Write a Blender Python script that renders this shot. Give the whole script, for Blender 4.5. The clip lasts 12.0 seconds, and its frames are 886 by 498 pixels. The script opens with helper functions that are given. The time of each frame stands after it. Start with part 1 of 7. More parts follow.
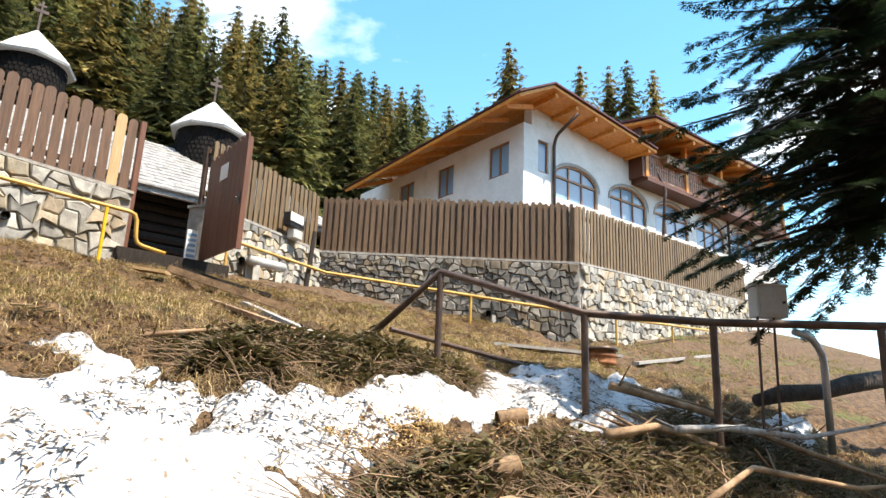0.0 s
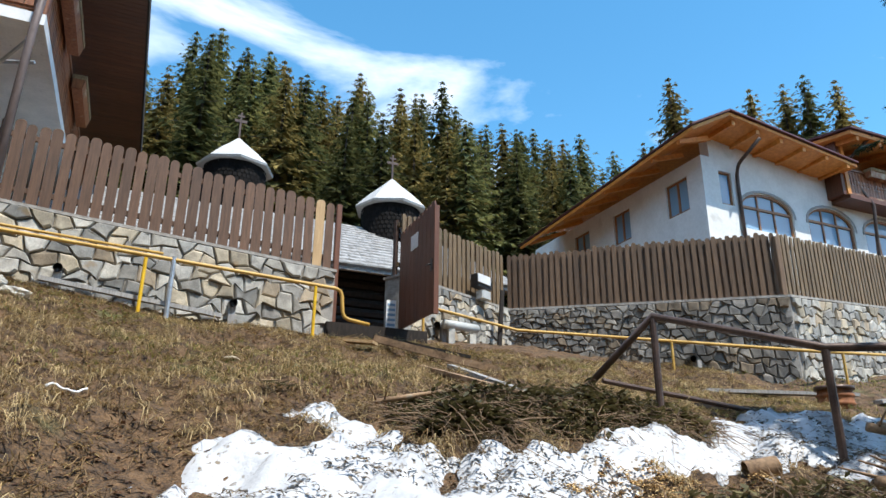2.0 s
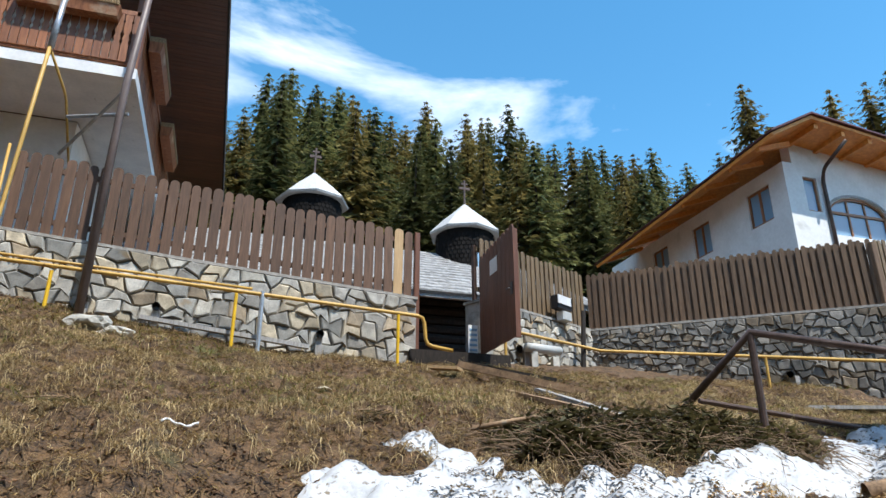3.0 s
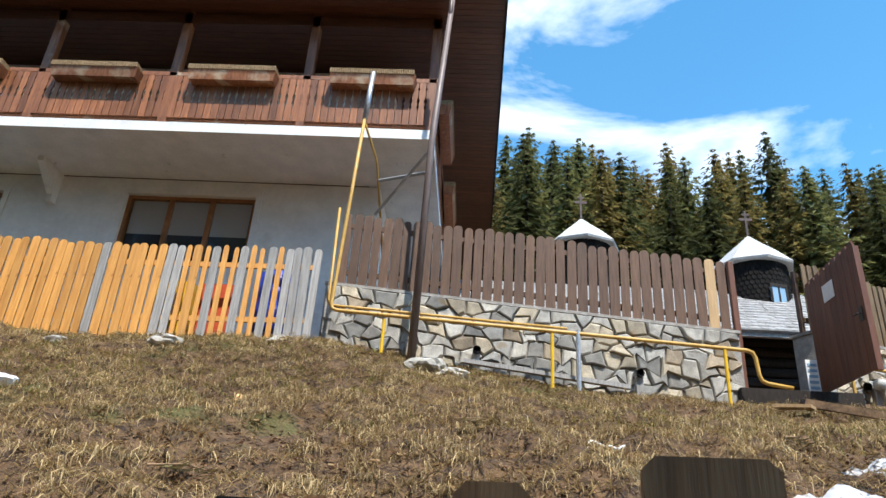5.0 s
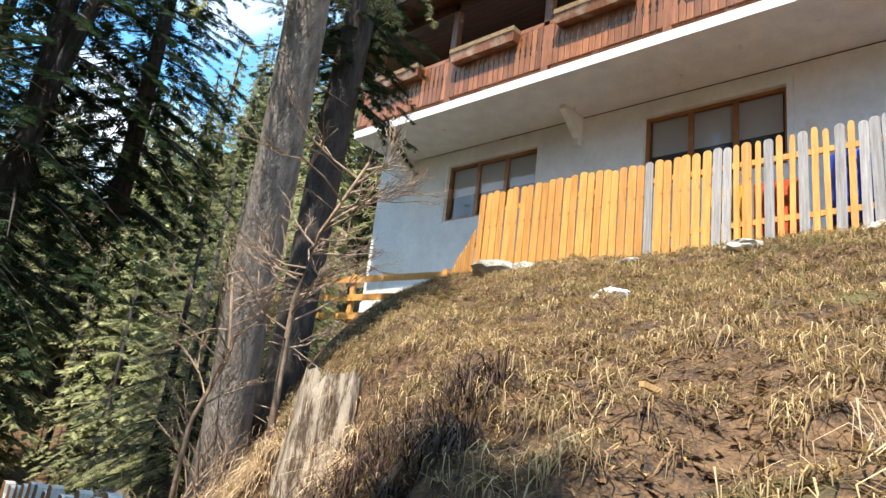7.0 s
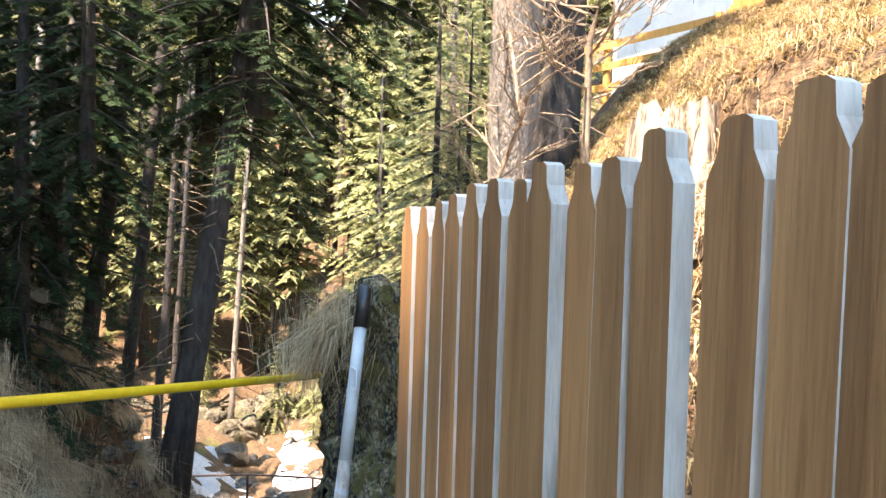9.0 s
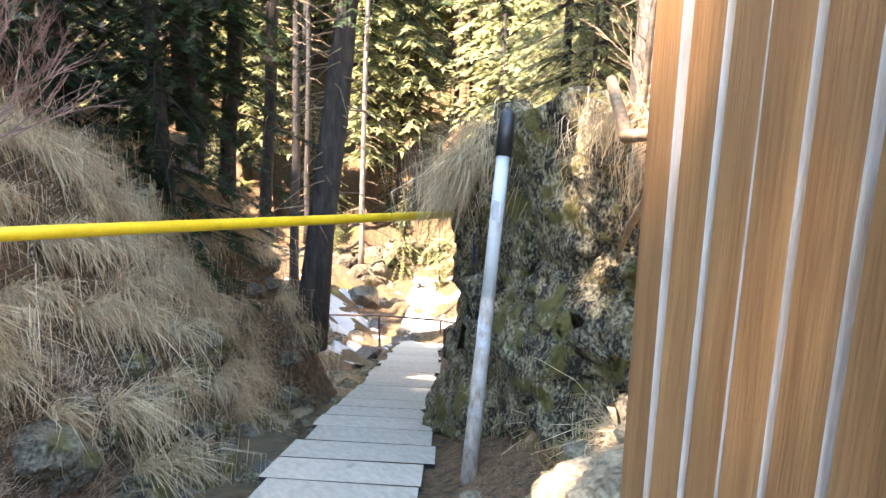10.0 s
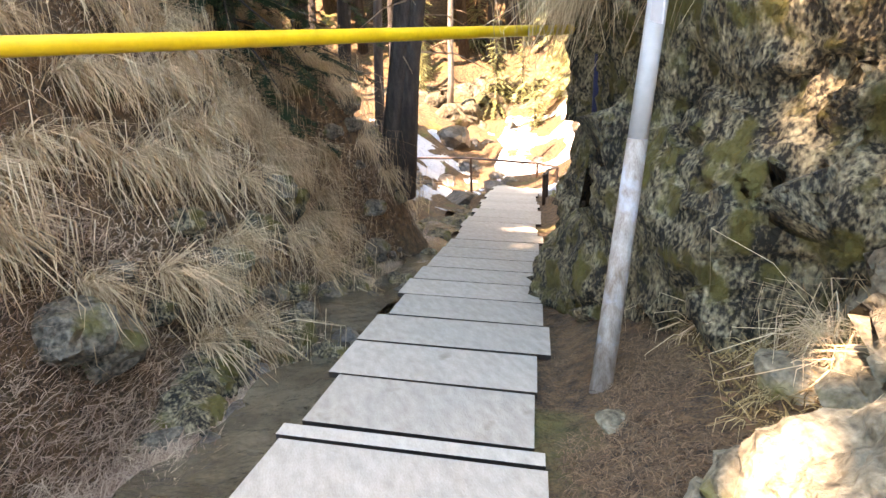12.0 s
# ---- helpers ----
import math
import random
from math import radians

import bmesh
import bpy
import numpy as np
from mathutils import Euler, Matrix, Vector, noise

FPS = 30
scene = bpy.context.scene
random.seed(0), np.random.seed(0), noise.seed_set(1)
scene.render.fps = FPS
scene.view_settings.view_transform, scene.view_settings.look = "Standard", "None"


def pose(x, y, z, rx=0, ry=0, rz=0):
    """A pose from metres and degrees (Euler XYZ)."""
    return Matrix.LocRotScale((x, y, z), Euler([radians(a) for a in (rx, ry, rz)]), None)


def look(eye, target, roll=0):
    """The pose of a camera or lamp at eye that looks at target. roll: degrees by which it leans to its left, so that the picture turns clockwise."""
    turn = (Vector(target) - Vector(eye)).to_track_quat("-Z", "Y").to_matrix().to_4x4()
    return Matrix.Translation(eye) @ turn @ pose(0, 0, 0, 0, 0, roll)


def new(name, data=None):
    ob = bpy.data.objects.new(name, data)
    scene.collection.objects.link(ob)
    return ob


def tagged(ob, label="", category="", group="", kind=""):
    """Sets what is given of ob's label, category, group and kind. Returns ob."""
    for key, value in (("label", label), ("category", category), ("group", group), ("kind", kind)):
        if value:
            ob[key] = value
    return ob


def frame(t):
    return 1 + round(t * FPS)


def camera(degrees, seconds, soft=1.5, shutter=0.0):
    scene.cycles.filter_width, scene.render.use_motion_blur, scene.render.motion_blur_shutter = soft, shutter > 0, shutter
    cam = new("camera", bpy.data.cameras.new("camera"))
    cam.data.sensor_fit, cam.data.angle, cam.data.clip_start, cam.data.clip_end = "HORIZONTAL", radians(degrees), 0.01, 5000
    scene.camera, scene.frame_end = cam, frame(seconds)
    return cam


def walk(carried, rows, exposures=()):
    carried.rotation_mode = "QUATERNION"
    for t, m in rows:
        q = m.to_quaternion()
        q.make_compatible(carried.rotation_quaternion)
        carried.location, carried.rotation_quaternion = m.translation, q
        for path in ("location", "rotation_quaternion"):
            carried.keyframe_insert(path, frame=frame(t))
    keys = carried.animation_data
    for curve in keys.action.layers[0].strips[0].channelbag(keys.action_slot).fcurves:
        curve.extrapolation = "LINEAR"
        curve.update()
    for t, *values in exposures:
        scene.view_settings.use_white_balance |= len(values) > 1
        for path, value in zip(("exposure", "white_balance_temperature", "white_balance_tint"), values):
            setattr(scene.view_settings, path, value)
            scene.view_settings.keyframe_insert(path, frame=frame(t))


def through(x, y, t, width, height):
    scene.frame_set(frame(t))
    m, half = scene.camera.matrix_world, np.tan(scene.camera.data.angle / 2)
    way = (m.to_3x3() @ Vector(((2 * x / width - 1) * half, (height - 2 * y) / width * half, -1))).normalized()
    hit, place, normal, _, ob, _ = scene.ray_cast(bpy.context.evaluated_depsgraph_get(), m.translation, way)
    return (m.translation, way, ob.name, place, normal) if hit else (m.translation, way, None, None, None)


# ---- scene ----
cam = camera(64.6, 12.0)
EXPOSURES = [(0.0, 1.25, 7500, 12), (1.2, 0.87, 6900, 10), (2.5, 0.5, 6300, 9), (4.8, 0.7, 6400, 10), (6.0, 0.95, 6700, 11), (7.2, 1.45, 6900, 13), (8.8, 2.75, 7700, 20), (9.5, 2.8, 8100, 21), (10.0, 3.42, 8100, 25), (10.5, 3.55, 8400, 26), (12.0, 3.55, 9900, 32)]
PATH = [
    (0, (-0.441, 1.953, 1.913), (0.746, 3.478, 2.431), 2.4),
    (0.5, (-0.556, 1.974, 1.917), (0.519, 3.583, 2.423), 3.0),
    (1, (-0.640, 2.030, 1.900), (0.336, 3.699, 2.412), 2.5),
    (1.5, (-0.655, 2.106, 1.887), (0.182, 3.826, 2.471), 0.6),
    (2, (-0.682, 2.132, 1.879), (0.064, 3.866, 2.540), 0.6),
    (2.5, (-0.741, 2.125, 1.877), (-0.066, 3.876, 2.568), 0.5),
    (3, (-0.815, 2.141, 1.886), (-0.266, 3.924, 2.609), -0.0),
    (3.2, (-0.901, 2.140, 1.880), (-0.431, 3.942, 2.609), -0.2),
    (4.8, (-1.834, 2.575, 1.676), (-1.816, 4.391, 2.515), 2.3),
    (5, (-1.917, 2.655, 1.670), (-2.022, 4.461, 2.523), 3.8),
    (5.5, (-2.143, 2.815, 1.632), (-2.629, 4.559, 2.483), 6.6),
    (6, (-2.439, 2.907, 1.585), (-3.145, 4.610, 2.359), 7.2),
    (6.5, (-2.760, 3.025, 1.542), (-3.820, 4.606, 2.157), 9.8),
    (6.8, (-2.932, 3.116, 1.520), (-4.164, 4.589, 2.076), 9.3),
    (7, (-3.042, 3.155, 1.503), (-4.371, 4.543, 2.057), 7.1),
    (7.2, (-3.130, 3.162, 1.494), (-4.545, 4.479, 2.009), 4.9),
    (8.8, (-3.950, 3.253, 1.273), (-5.656, 4.291, 1.381), 1.5),
    (9, (-4.086, 3.282, 1.239), (-5.836, 4.248, 1.176), 1.7),
    (9.5, (-4.340, 3.312, 1.140), (-6.137, 4.088, 0.728), 1.7),
    (10, (-4.569, 3.322, 1.003), (-6.401, 3.965, 0.524), 0.5),
    (10.5, (-4.886, 3.423, 0.893), (-6.712, 3.944, 0.264), -0.4),
    (11, (-5.203, 3.451, 0.832), (-7.034, 3.936, 0.191), -1.0),
    (11.5, (-5.494, 3.512, 0.744), (-7.304, 3.911, -0.008), -2.3),
    (12, (-5.780, 3.566, 0.623), (-7.532, 3.918, -0.275), -2.5),
]
walk(cam, [(t, look(eye, target, roll)) for t, eye, target, roll in PATH], EXPOSURES)

# ---------------------------------------------------------------- light
SUN = Vector((0.32, -0.80, 1.58)).normalized()
world = bpy.data.worlds.new("sky")
scene.world = world
world.use_nodes = True
wn = world.node_tree
sky = wn.nodes.new("ShaderNodeTexSky")
sky.sky_type, sky.sun_disc = "NISHITA", False
sky.sun_elevation = math.asin(SUN.z)
sky.sun_rotation = math.atan2(SUN.x, SUN.y)
sky.altitude, sky.air_density, sky.dust_density, sky.ozone_density = 1300, 1.15, 0.15, 1.6
# thin white clouds drifting low over the ridge
geo = wn.nodes.new("ShaderNodeTexCoord")
cloud = wn.nodes.new("ShaderNodeTexNoise")
cloud.inputs["Scale"].default_value, cloud.inputs["Detail"].default_value = 2.3, 7.0
cloud.inputs["Roughness"].default_value, cloud.inputs["Distortion"].default_value = 0.55, 0.5
ramp = wn.nodes.new("ShaderNodeValToRGB")
ramp.color_ramp.elements[0].position, ramp.color_ramp.elements[1].position = 0.50, 0.72
ramp.color_ramp.elements[0].color, ramp.color_ramp.elements[1].color = (0, 0, 0, 1), (1, 1, 1, 1)
mix = wn.nodes.new("ShaderNodeMix")
mix.data_type = "RGBA"
mix.inputs[7].default_value = (9.0, 9.3, 9.8, 1)
stretch = wn.nodes.new("ShaderNodeMapping")
stretch.inputs["Scale"].default_value = (1.0, 1.0, 2.2)
wn.links.new(geo.outputs["Generated"], stretch.inputs["Vector"])
wn.links.new(stretch.outputs["Vector"], cloud.inputs["Vector"])
wn.links.new(cloud.outputs["Fac"], ramp.inputs["Fac"])
wn.links.new(ramp.outputs["Color"], mix.inputs[0])
tint = wn.nodes.new("ShaderNodeHueSaturation")
tint.inputs["Hue"].default_value, tint.inputs["Saturation"].default_value, tint.inputs["Value"].default_value = 0.485, 1.25, 1.3
wn.links.new(sky.outputs["Color"], tint.inputs["Color"])
wn.links.new(tint.outputs["Color"], mix.inputs[6])
wn.links.new(mix.outputs[2], wn.nodes["Background"].inputs["Color"])
wn.nodes["Background"].inputs["Strength"].default_value = 0.15

lamp = bpy.data.lights.new("sun", "SUN")
lamp.energy, lamp.angle, lamp.color = 4.6, radians(0.55), (1.0, 0.95, 0.87)
sun = new("sun", lamp)
sun.matrix_world = look(SUN * 50, (0, 0, 0))


# ---------------------------------------------------------------- materials
def material(name, low, high, scale=6.0, rough=0.8, bump=0.3, metal=0.0, stretch=(1, 1, 1), fine=0.35, vary=0.0, spots=None, detail=6.0,
             bump_scale=None, bump_depth=0.02, coord="Object", see=0.0, split=(0.35, 0.65)):
    """A mottled surface: two colours over a coarse and a fine noise, an uneven gloss and relief; vary: how far each piece differs; spots: (colour, scale, share)."""
    m = bpy.data.materials.new(name)
    m.use_nodes = True
    t = m.node_tree
    N, L = t.nodes.new, t.links.new
    bsdf = t.nodes["Principled BSDF"]
    tc, mp = N("ShaderNodeTexCoord"), N("ShaderNodeMapping")
    mp.inputs["Scale"].default_value = stretch
    L(tc.outputs[coord], mp.inputs["Vector"])
    coarse, small = N("ShaderNodeTexNoise"), N("ShaderNodeTexNoise")
    coarse.inputs["Scale"].default_value, coarse.inputs["Detail"].default_value = scale, detail
    small.inputs["Scale"].default_value, small.inputs["Detail"].default_value = scale * 7, 4.0
    for n in (coarse, small):
        L(mp.outputs["Vector"], n.inputs["Vector"])
    info = N("ShaderNodeObjectInfo")
    if vary:
        shift = N("ShaderNodeVectorMath")
        shift.operation = "ADD"
        far = N("ShaderNodeVectorMath")
        far.operation = "SCALE"
        far.inputs["Scale"].default_value = 37.0
        comb = N("ShaderNodeCombineXYZ")
        for k in range(3):
            L(info.outputs["Random"], comb.inputs[k])
        L(comb.outputs[0], far.inputs[0])
        L(mp.outputs["Vector"], shift.inputs[0])
        L(far.outputs[0], shift.inputs[1])
        for n in (coarse, small):
            L(shift.outputs[0], n.inputs["Vector"])
    blend = N("ShaderNodeMix")
    blend.inputs[0].default_value = fine
    L(coarse.outputs["Fac"], blend.inputs[2])
    L(small.outputs["Fac"], blend.inputs[3])
    cr = N("ShaderNodeValToRGB")
    cr.color_ramp.elements[0].position, cr.color_ramp.elements[1].position = split
    cr.color_ramp.elements[0].color, cr.color_ramp.elements[1].color = (*low, 1), (*high, 1)
    L(blend.outputs[0], cr.inputs["Fac"])
    out = cr.outputs["Color"]
    if spots:
        colour, size, share = spots
        sn, sr, sm = N("ShaderNodeTexNoise"), N("ShaderNodeValToRGB"), N("ShaderNodeMix")
        sn.inputs["Scale"].default_value, sn.inputs["Detail"].default_value = size, 5.0
        L(tc.outputs[coord], sn.inputs["Vector"])
        sr.color_ramp.elements[0].position, sr.color_ramp.elements[1].position = 1 - share - 0.05, 1 - share + 0.05
        L(sn.outputs["Fac"], sr.inputs["Fac"])
        sm.data_type = "RGBA"
        sm.inputs[7].default_value = (*colour, 1)
        L(sr.outputs["Color"], sm.inputs[0])
        L(out, sm.inputs[6])
        out = sm.outputs[2]
    if vary:
        hs, mr = N("ShaderNodeHueSaturation"), N("ShaderNodeMapRange")
        mr.inputs["To Min"].default_value, mr.inputs["To Max"].default_value = 1 - vary, 1 + vary
        L(info.outputs["Random"], mr.inputs["Value"])
        L(mr.outputs[0], hs.inputs["Value"])
        L(out, hs.inputs["Color"])
        out = hs.outputs["Color"]
    L(out, bsdf.inputs["Base Color"])
    rr = N("ShaderNodeMapRange")
    rr.inputs["To Min"].default_value, rr.inputs["To Max"].default_value = max(rough - 0.12, 0.02), min(rough + 0.12, 1.0)
    L(small.outputs["Fac"], rr.inputs["Value"])
    L(rr.outputs[0], bsdf.inputs["Roughness"])
    bsdf.inputs["Metallic"].default_value = metal
    if bump:
        bp = N("ShaderNodeBump")
        bp.inputs["Strength"].default_value, bp.inputs["Distance"].default_value = bump, bump_depth
        if bump_scale:
            bn = N("ShaderNodeTexNoise")
            bn.inputs["Scale"].default_value, bn.inputs["Detail"].default_value = bump_scale, 6.0
            L(mp.outputs["Vector"], bn.inputs["Vector"])
            L(bn.outputs["Fac"], bp.inputs["Height"])
        else:
            L(blend.outputs[0], bp.inputs["Height"])
        L(bp.outputs[0], bsdf.inputs["Normal"])
    if see:
        bsdf.inputs["Subsurface Weight"].default_value = see
    return m


def leafy(name, low, high, scale, through=0.35, rough=0.6):
    """Needles and grass: a colour that differs from blade to blade, and light that comes through."""
    m = bpy.data.materials.new(name)
    m.use_nodes = True
    t = m.node_tree
    N, L = t.nodes.new, t.links.new
    bsdf, end = t.nodes["Principled BSDF"], t.nodes["Material Output"]
    g, cr, info, hs, mr = N("ShaderNodeNewGeometry"), N("ShaderNodeValToRGB"), N("ShaderNodeObjectInfo"), N("ShaderNodeHueSaturation"), N("ShaderNodeMapRange")
    tc, no, mx = N("ShaderNodeTexCoord"), N("ShaderNodeTexNoise"), N("ShaderNodeMix")
    no.inputs["Scale"].default_value = scale
    L(tc.outputs["Object"], no.inputs["Vector"])
    mx.inputs[0].default_value = 0.5
    L(g.outputs["Random Per Island"], mx.inputs[2])
    L(no.outputs["Fac"], mx.inputs[3])
    cr.color_ramp.elements[0].position, cr.color_ramp.elements[1].position = 0.25, 0.75
    cr.color_ramp.elements[0].color, cr.color_ramp.elements[1].color = (*low, 1), (*high, 1)
    L(mx.outputs[0], cr.inputs["Fac"])
    mr.inputs["To Min"].default_value, mr.inputs["To Max"].default_value = 0.7, 1.35
    L(info.outputs["Random"], mr.inputs["Value"])
    L(mr.outputs[0], hs.inputs["Value"])
    L(cr.outputs["Color"], hs.inputs["Color"])
    L(hs.outputs["Color"], bsdf.inputs["Base Color"])
    bsdf.inputs["Roughness"].default_value = rough
    bsdf.inputs["Specular IOR Level"].default_value = 0.25
    if through:
        tr, ms = N("ShaderNodeBsdfTranslucent"), N("ShaderNodeMixShader")
        L(hs.outputs["Color"], tr.inputs["Color"])
        ms.inputs[0].default_value = through
        L(bsdf.outputs[0], ms.inputs[1])
        L(tr.outputs[0], ms.inputs[2])
        L(ms.outputs[0], end.inputs["Surface"])
    return m


def glass_pane(name, tint):
    m = bpy.data.materials.new(name)
    m.use_nodes = True
    b = m.node_tree.nodes["Principled BSDF"]
    b.inputs["Base Color"].default_value, b.inputs["Roughness"].default_value = (*tint, 1), 0.03
    b.inputs["IOR"].default_value, b.inputs["Specular IOR Level"].default_value = 1.5, 0.5
    b.inputs["Coat Weight"].default_value = 0.2
    return m


EARTH = material("meadow_soil", (0.022, 0.012, 0.006), (0.17, 0.098, 0.046), 11.0, 0.95, 0.9, fine=0.5, split=(0.38, 0.62), spots=((0.085, 0.085, 0.022), 0.9, 0.36), bump_scale=14, bump_depth=0.09)
SNOW = material("old_snow", (0.26, 0.27, 0.29), (0.48, 0.49, 0.51), 3.0, 0.55, 0.5, spots=((0.16, 0.12, 0.075), 22.0, 0.37), bump_scale=7, bump_depth=0.06, split=(0.2, 0.5))
STONE = material("wall_stone", (0.27, 0.26, 0.24), (0.52, 0.50, 0.45), 7.0, 0.85, 0.6, vary=0.38, spots=((0.40, 0.29, 0.17), 3.0, 0.30))
# the same mix at roughly half the brightness, for the wall from B2 to C2
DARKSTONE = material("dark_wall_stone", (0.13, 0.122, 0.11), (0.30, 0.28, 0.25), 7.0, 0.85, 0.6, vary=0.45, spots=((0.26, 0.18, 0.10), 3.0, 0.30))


def tint_each(m, stops):
    """Gives every piece a colour cast of its own: (place in 0..1, tint) stops."""
    t = m.node_tree
    bsdf = t.nodes["Principled BSDF"]
    link = bsdf.inputs["Base Color"].links[0]
    info, cr, mx = t.nodes.new("ShaderNodeObjectInfo"), t.nodes.new("ShaderNodeValToRGB"), t.nodes.new("ShaderNodeMix")
    more, frac = t.nodes.new("ShaderNodeMath"), t.nodes.new("ShaderNodeMath")
    more.operation, frac.operation = "MULTIPLY", "FRACT"
    more.inputs[1].default_value = 13.7
    t.links.new(info.outputs["Random"], more.inputs[0])
    t.links.new(more.outputs[0], frac.inputs[0])
    cr.color_ramp.interpolation = "CONSTANT"
    while len(cr.color_ramp.elements) < len(stops):
        cr.color_ramp.elements.new(0.5)
    for e, (place, tint_) in zip(cr.color_ramp.elements, stops):
        e.position, e.color = place, (*tint_, 1)
    t.links.new(frac.outputs[0], cr.inputs["Fac"])
    mx.data_type, mx.blend_type = "RGBA", "MULTIPLY"
    mx.inputs[0].default_value = 1.0
    t.links.new(link.from_socket, mx.inputs[6])
    t.links.new(cr.outputs["Color"], mx.inputs[7])
    t.links.new(mx.outputs[2], bsdf.inputs["Base Color"])


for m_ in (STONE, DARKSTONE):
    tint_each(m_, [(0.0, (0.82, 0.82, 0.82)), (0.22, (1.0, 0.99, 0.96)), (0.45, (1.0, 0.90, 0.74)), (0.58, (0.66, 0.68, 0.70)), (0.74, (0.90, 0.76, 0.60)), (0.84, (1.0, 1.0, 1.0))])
MORTAR = material("mortar", (0.22, 0.205, 0.185), (0.40, 0.38, 0.35), 9.0, 0.95, 0.6, bump_scale=30)
BROWN = material("brown_stained_board", (0.070, 0.034, 0.018), (0.135, 0.070, 0.038), 5.0, 0.6, 0.35, stretch=(6, 6, 0.6), vary=0.22)
OLIVE = material("faded_brown_board", (0.105, 0.066, 0.034), (0.20, 0.135, 0.072), 5.0, 0.7, 0.35, stretch=(6, 6, 0.6), vary=0.20)
WEATHERED = material("weathered_brown_board", (0.085, 0.048, 0.026), (0.17, 0.102, 0.056), 5.0, 0.65, 0.35, stretch=(6, 6, 0.6), vary=0.22)
PALE = material("raw_board", (0.42, 0.27, 0.13), (0.56, 0.38, 0.20), 5.0, 0.7, 0.3, stretch=(6, 6, 0.6), vary=0.1)
ORANGE = material("new_orange_board", (0.46, 0.20, 0.045), (0.66, 0.34, 0.09), 4.0, 0.6, 0.3, stretch=(7, 7, 0.5), vary=0.17, spots=((0.30, 0.11, 0.025), 9.0, 0.30))
GREYWOOD = material("weathered_grey_board", (0.22, 0.21, 0.20), (0.42, 0.41, 0.40), 5.0, 0.85, 0.4, stretch=(8, 8, 0.5), vary=0.15)
TAN = material("path_fence_board", (0.185, 0.088, 0.032), (0.36, 0.195, 0.082), 3.0, 0.65, 0.35, stretch=(10, 10, 0.5), vary=0.18, spots=((0.13, 0.066, 0.026), 7.0, 0.28))
GATEWOOD = material("gate_red_brown", (0.085, 0.030, 0.015), (0.155, 0.058, 0.028), 4.0, 0.5, 0.3, stretch=(6, 6, 0.5), vary=0.15)
DARKWOOD = material("tarred_and_shaded_wood", (0.008, 0.006, 0.005), (0.030, 0.022, 0.018), 6.0, 0.95, 0.5, stretch=(4, 4, 1), vary=0.3)
BLACKSHINGLE = material("tarred_shingle", (0.004, 0.004, 0.004), (0.016, 0.014, 0.013), 8.0, 0.95, 0.3, vary=0.2)
BLACKSHINGLE.node_tree.nodes["Principled BSDF"].inputs["Specular IOR Level"].default_value = 0.15
SHINGLE = material("grey_shingle", (0.15, 0.145, 0.14), (0.34, 0.335, 0.33), 6.0, 0.8, 0.5, vary=0.25)
TIN = material("pale_tin_roof", (0.40, 0.40, 0.39), (0.58, 0.57, 0.55), 4.0, 0.6, 0.25, metal=0.2, stretch=(6, 6, 1))
BALCONY = material("varnished_red_wood", (0.15, 0.050, 0.020), (0.34, 0.135, 0.055), 3.0, 0.45, 0.3, stretch=(7, 7, 0.6), vary=0.35, spots=((0.42, 0.30, 0.20), 2.2, 0.36))
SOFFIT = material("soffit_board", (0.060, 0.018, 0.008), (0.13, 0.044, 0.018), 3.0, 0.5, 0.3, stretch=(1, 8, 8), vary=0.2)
EAVES = material("orange_eave_board", (0.54, 0.19, 0.035), (0.76, 0.32, 0.065), 3.0, 0.5, 0.25, stretch=(3, 3, 3))
WICKER = material("woven_box_rim", (0.13, 0.08, 0.036), (0.36, 0.25, 0.13), 24.0, 0.8, 0.5)
PLASTER = material("white_plaster", (0.66, 0.65, 0.63), (0.80, 0.795, 0.78), 1.6, 0.9, 0.15, spots=((0.56, 0.545, 0.51), 1.1, 0.30), bump_scale=40, bump_depth=0.01)
SLAB = material("painted_slab_edge", (0.66, 0.67, 0.68), (0.82, 0.82, 0.82), 2.5, 0.8, 0.2, spots=((0.40, 0.39, 0.37), 4.0, 0.27))
YELLOW = material("yellow_gas_pipe", (0.62, 0.36, 0.012), (0.80, 0.50, 0.02), 5.0, 0.4, 0.1, spots=((0.40, 0.22, 0.02), 9.0, 0.28))
OCHRE = material("dull_gas_pipe", (0.40, 0.23, 0.04), (0.60, 0.37, 0.09), 5.0, 0.5, 0.1, spots=((0.24, 0.12, 0.03), 9.0, 0.30))
NAVY = material("navy_paint", (0.010, 0.012, 0.05), (0.02, 0.025, 0.09), 5.0, 0.5, 0.1)
STEEL = material("galvanised_steel", (0.34, 0.35, 0.37), (0.55, 0.57, 0.60), 6.0, 0.4, 0.15, metal=0.7)
MAST = material("faded_brown_mast", (0.10, 0.070, 0.062), (0.19, 0.14, 0.125), 6.0, 0.5, 0.15, stretch=(3, 3, 0.5))
WORNPOLE = material("worn_pole_paint", (0.20, 0.14, 0.10), (0.44, 0.38, 0.33), 9.0, 0.7, 0.3, stretch=(3, 3, 0.8), spots=((0.42, 0.42, 0.43), 6.0, 0.40))
DARKSTEEL = material("brown_painted_steel", (0.045, 0.028, 0.022), (0.105, 0.066, 0.052), 7.0, 0.45, 0.2, metal=0.3)
BLACK = material("black_plastic", (0.008, 0.008, 0.009), (0.03, 0.03, 0.032), 8.0, 0.35, 0.1)
GREYPAINT = material("grey_cabinet_paint", (0.40, 0.41, 0.40), (0.52, 0.53, 0.52), 4.0, 0.5, 0.08)
WINDOWWOOD = material("brown_window_frame", (0.20, 0.078, 0.026), (0.34, 0.145, 0.052), 4.0, 0.4, 0.15)
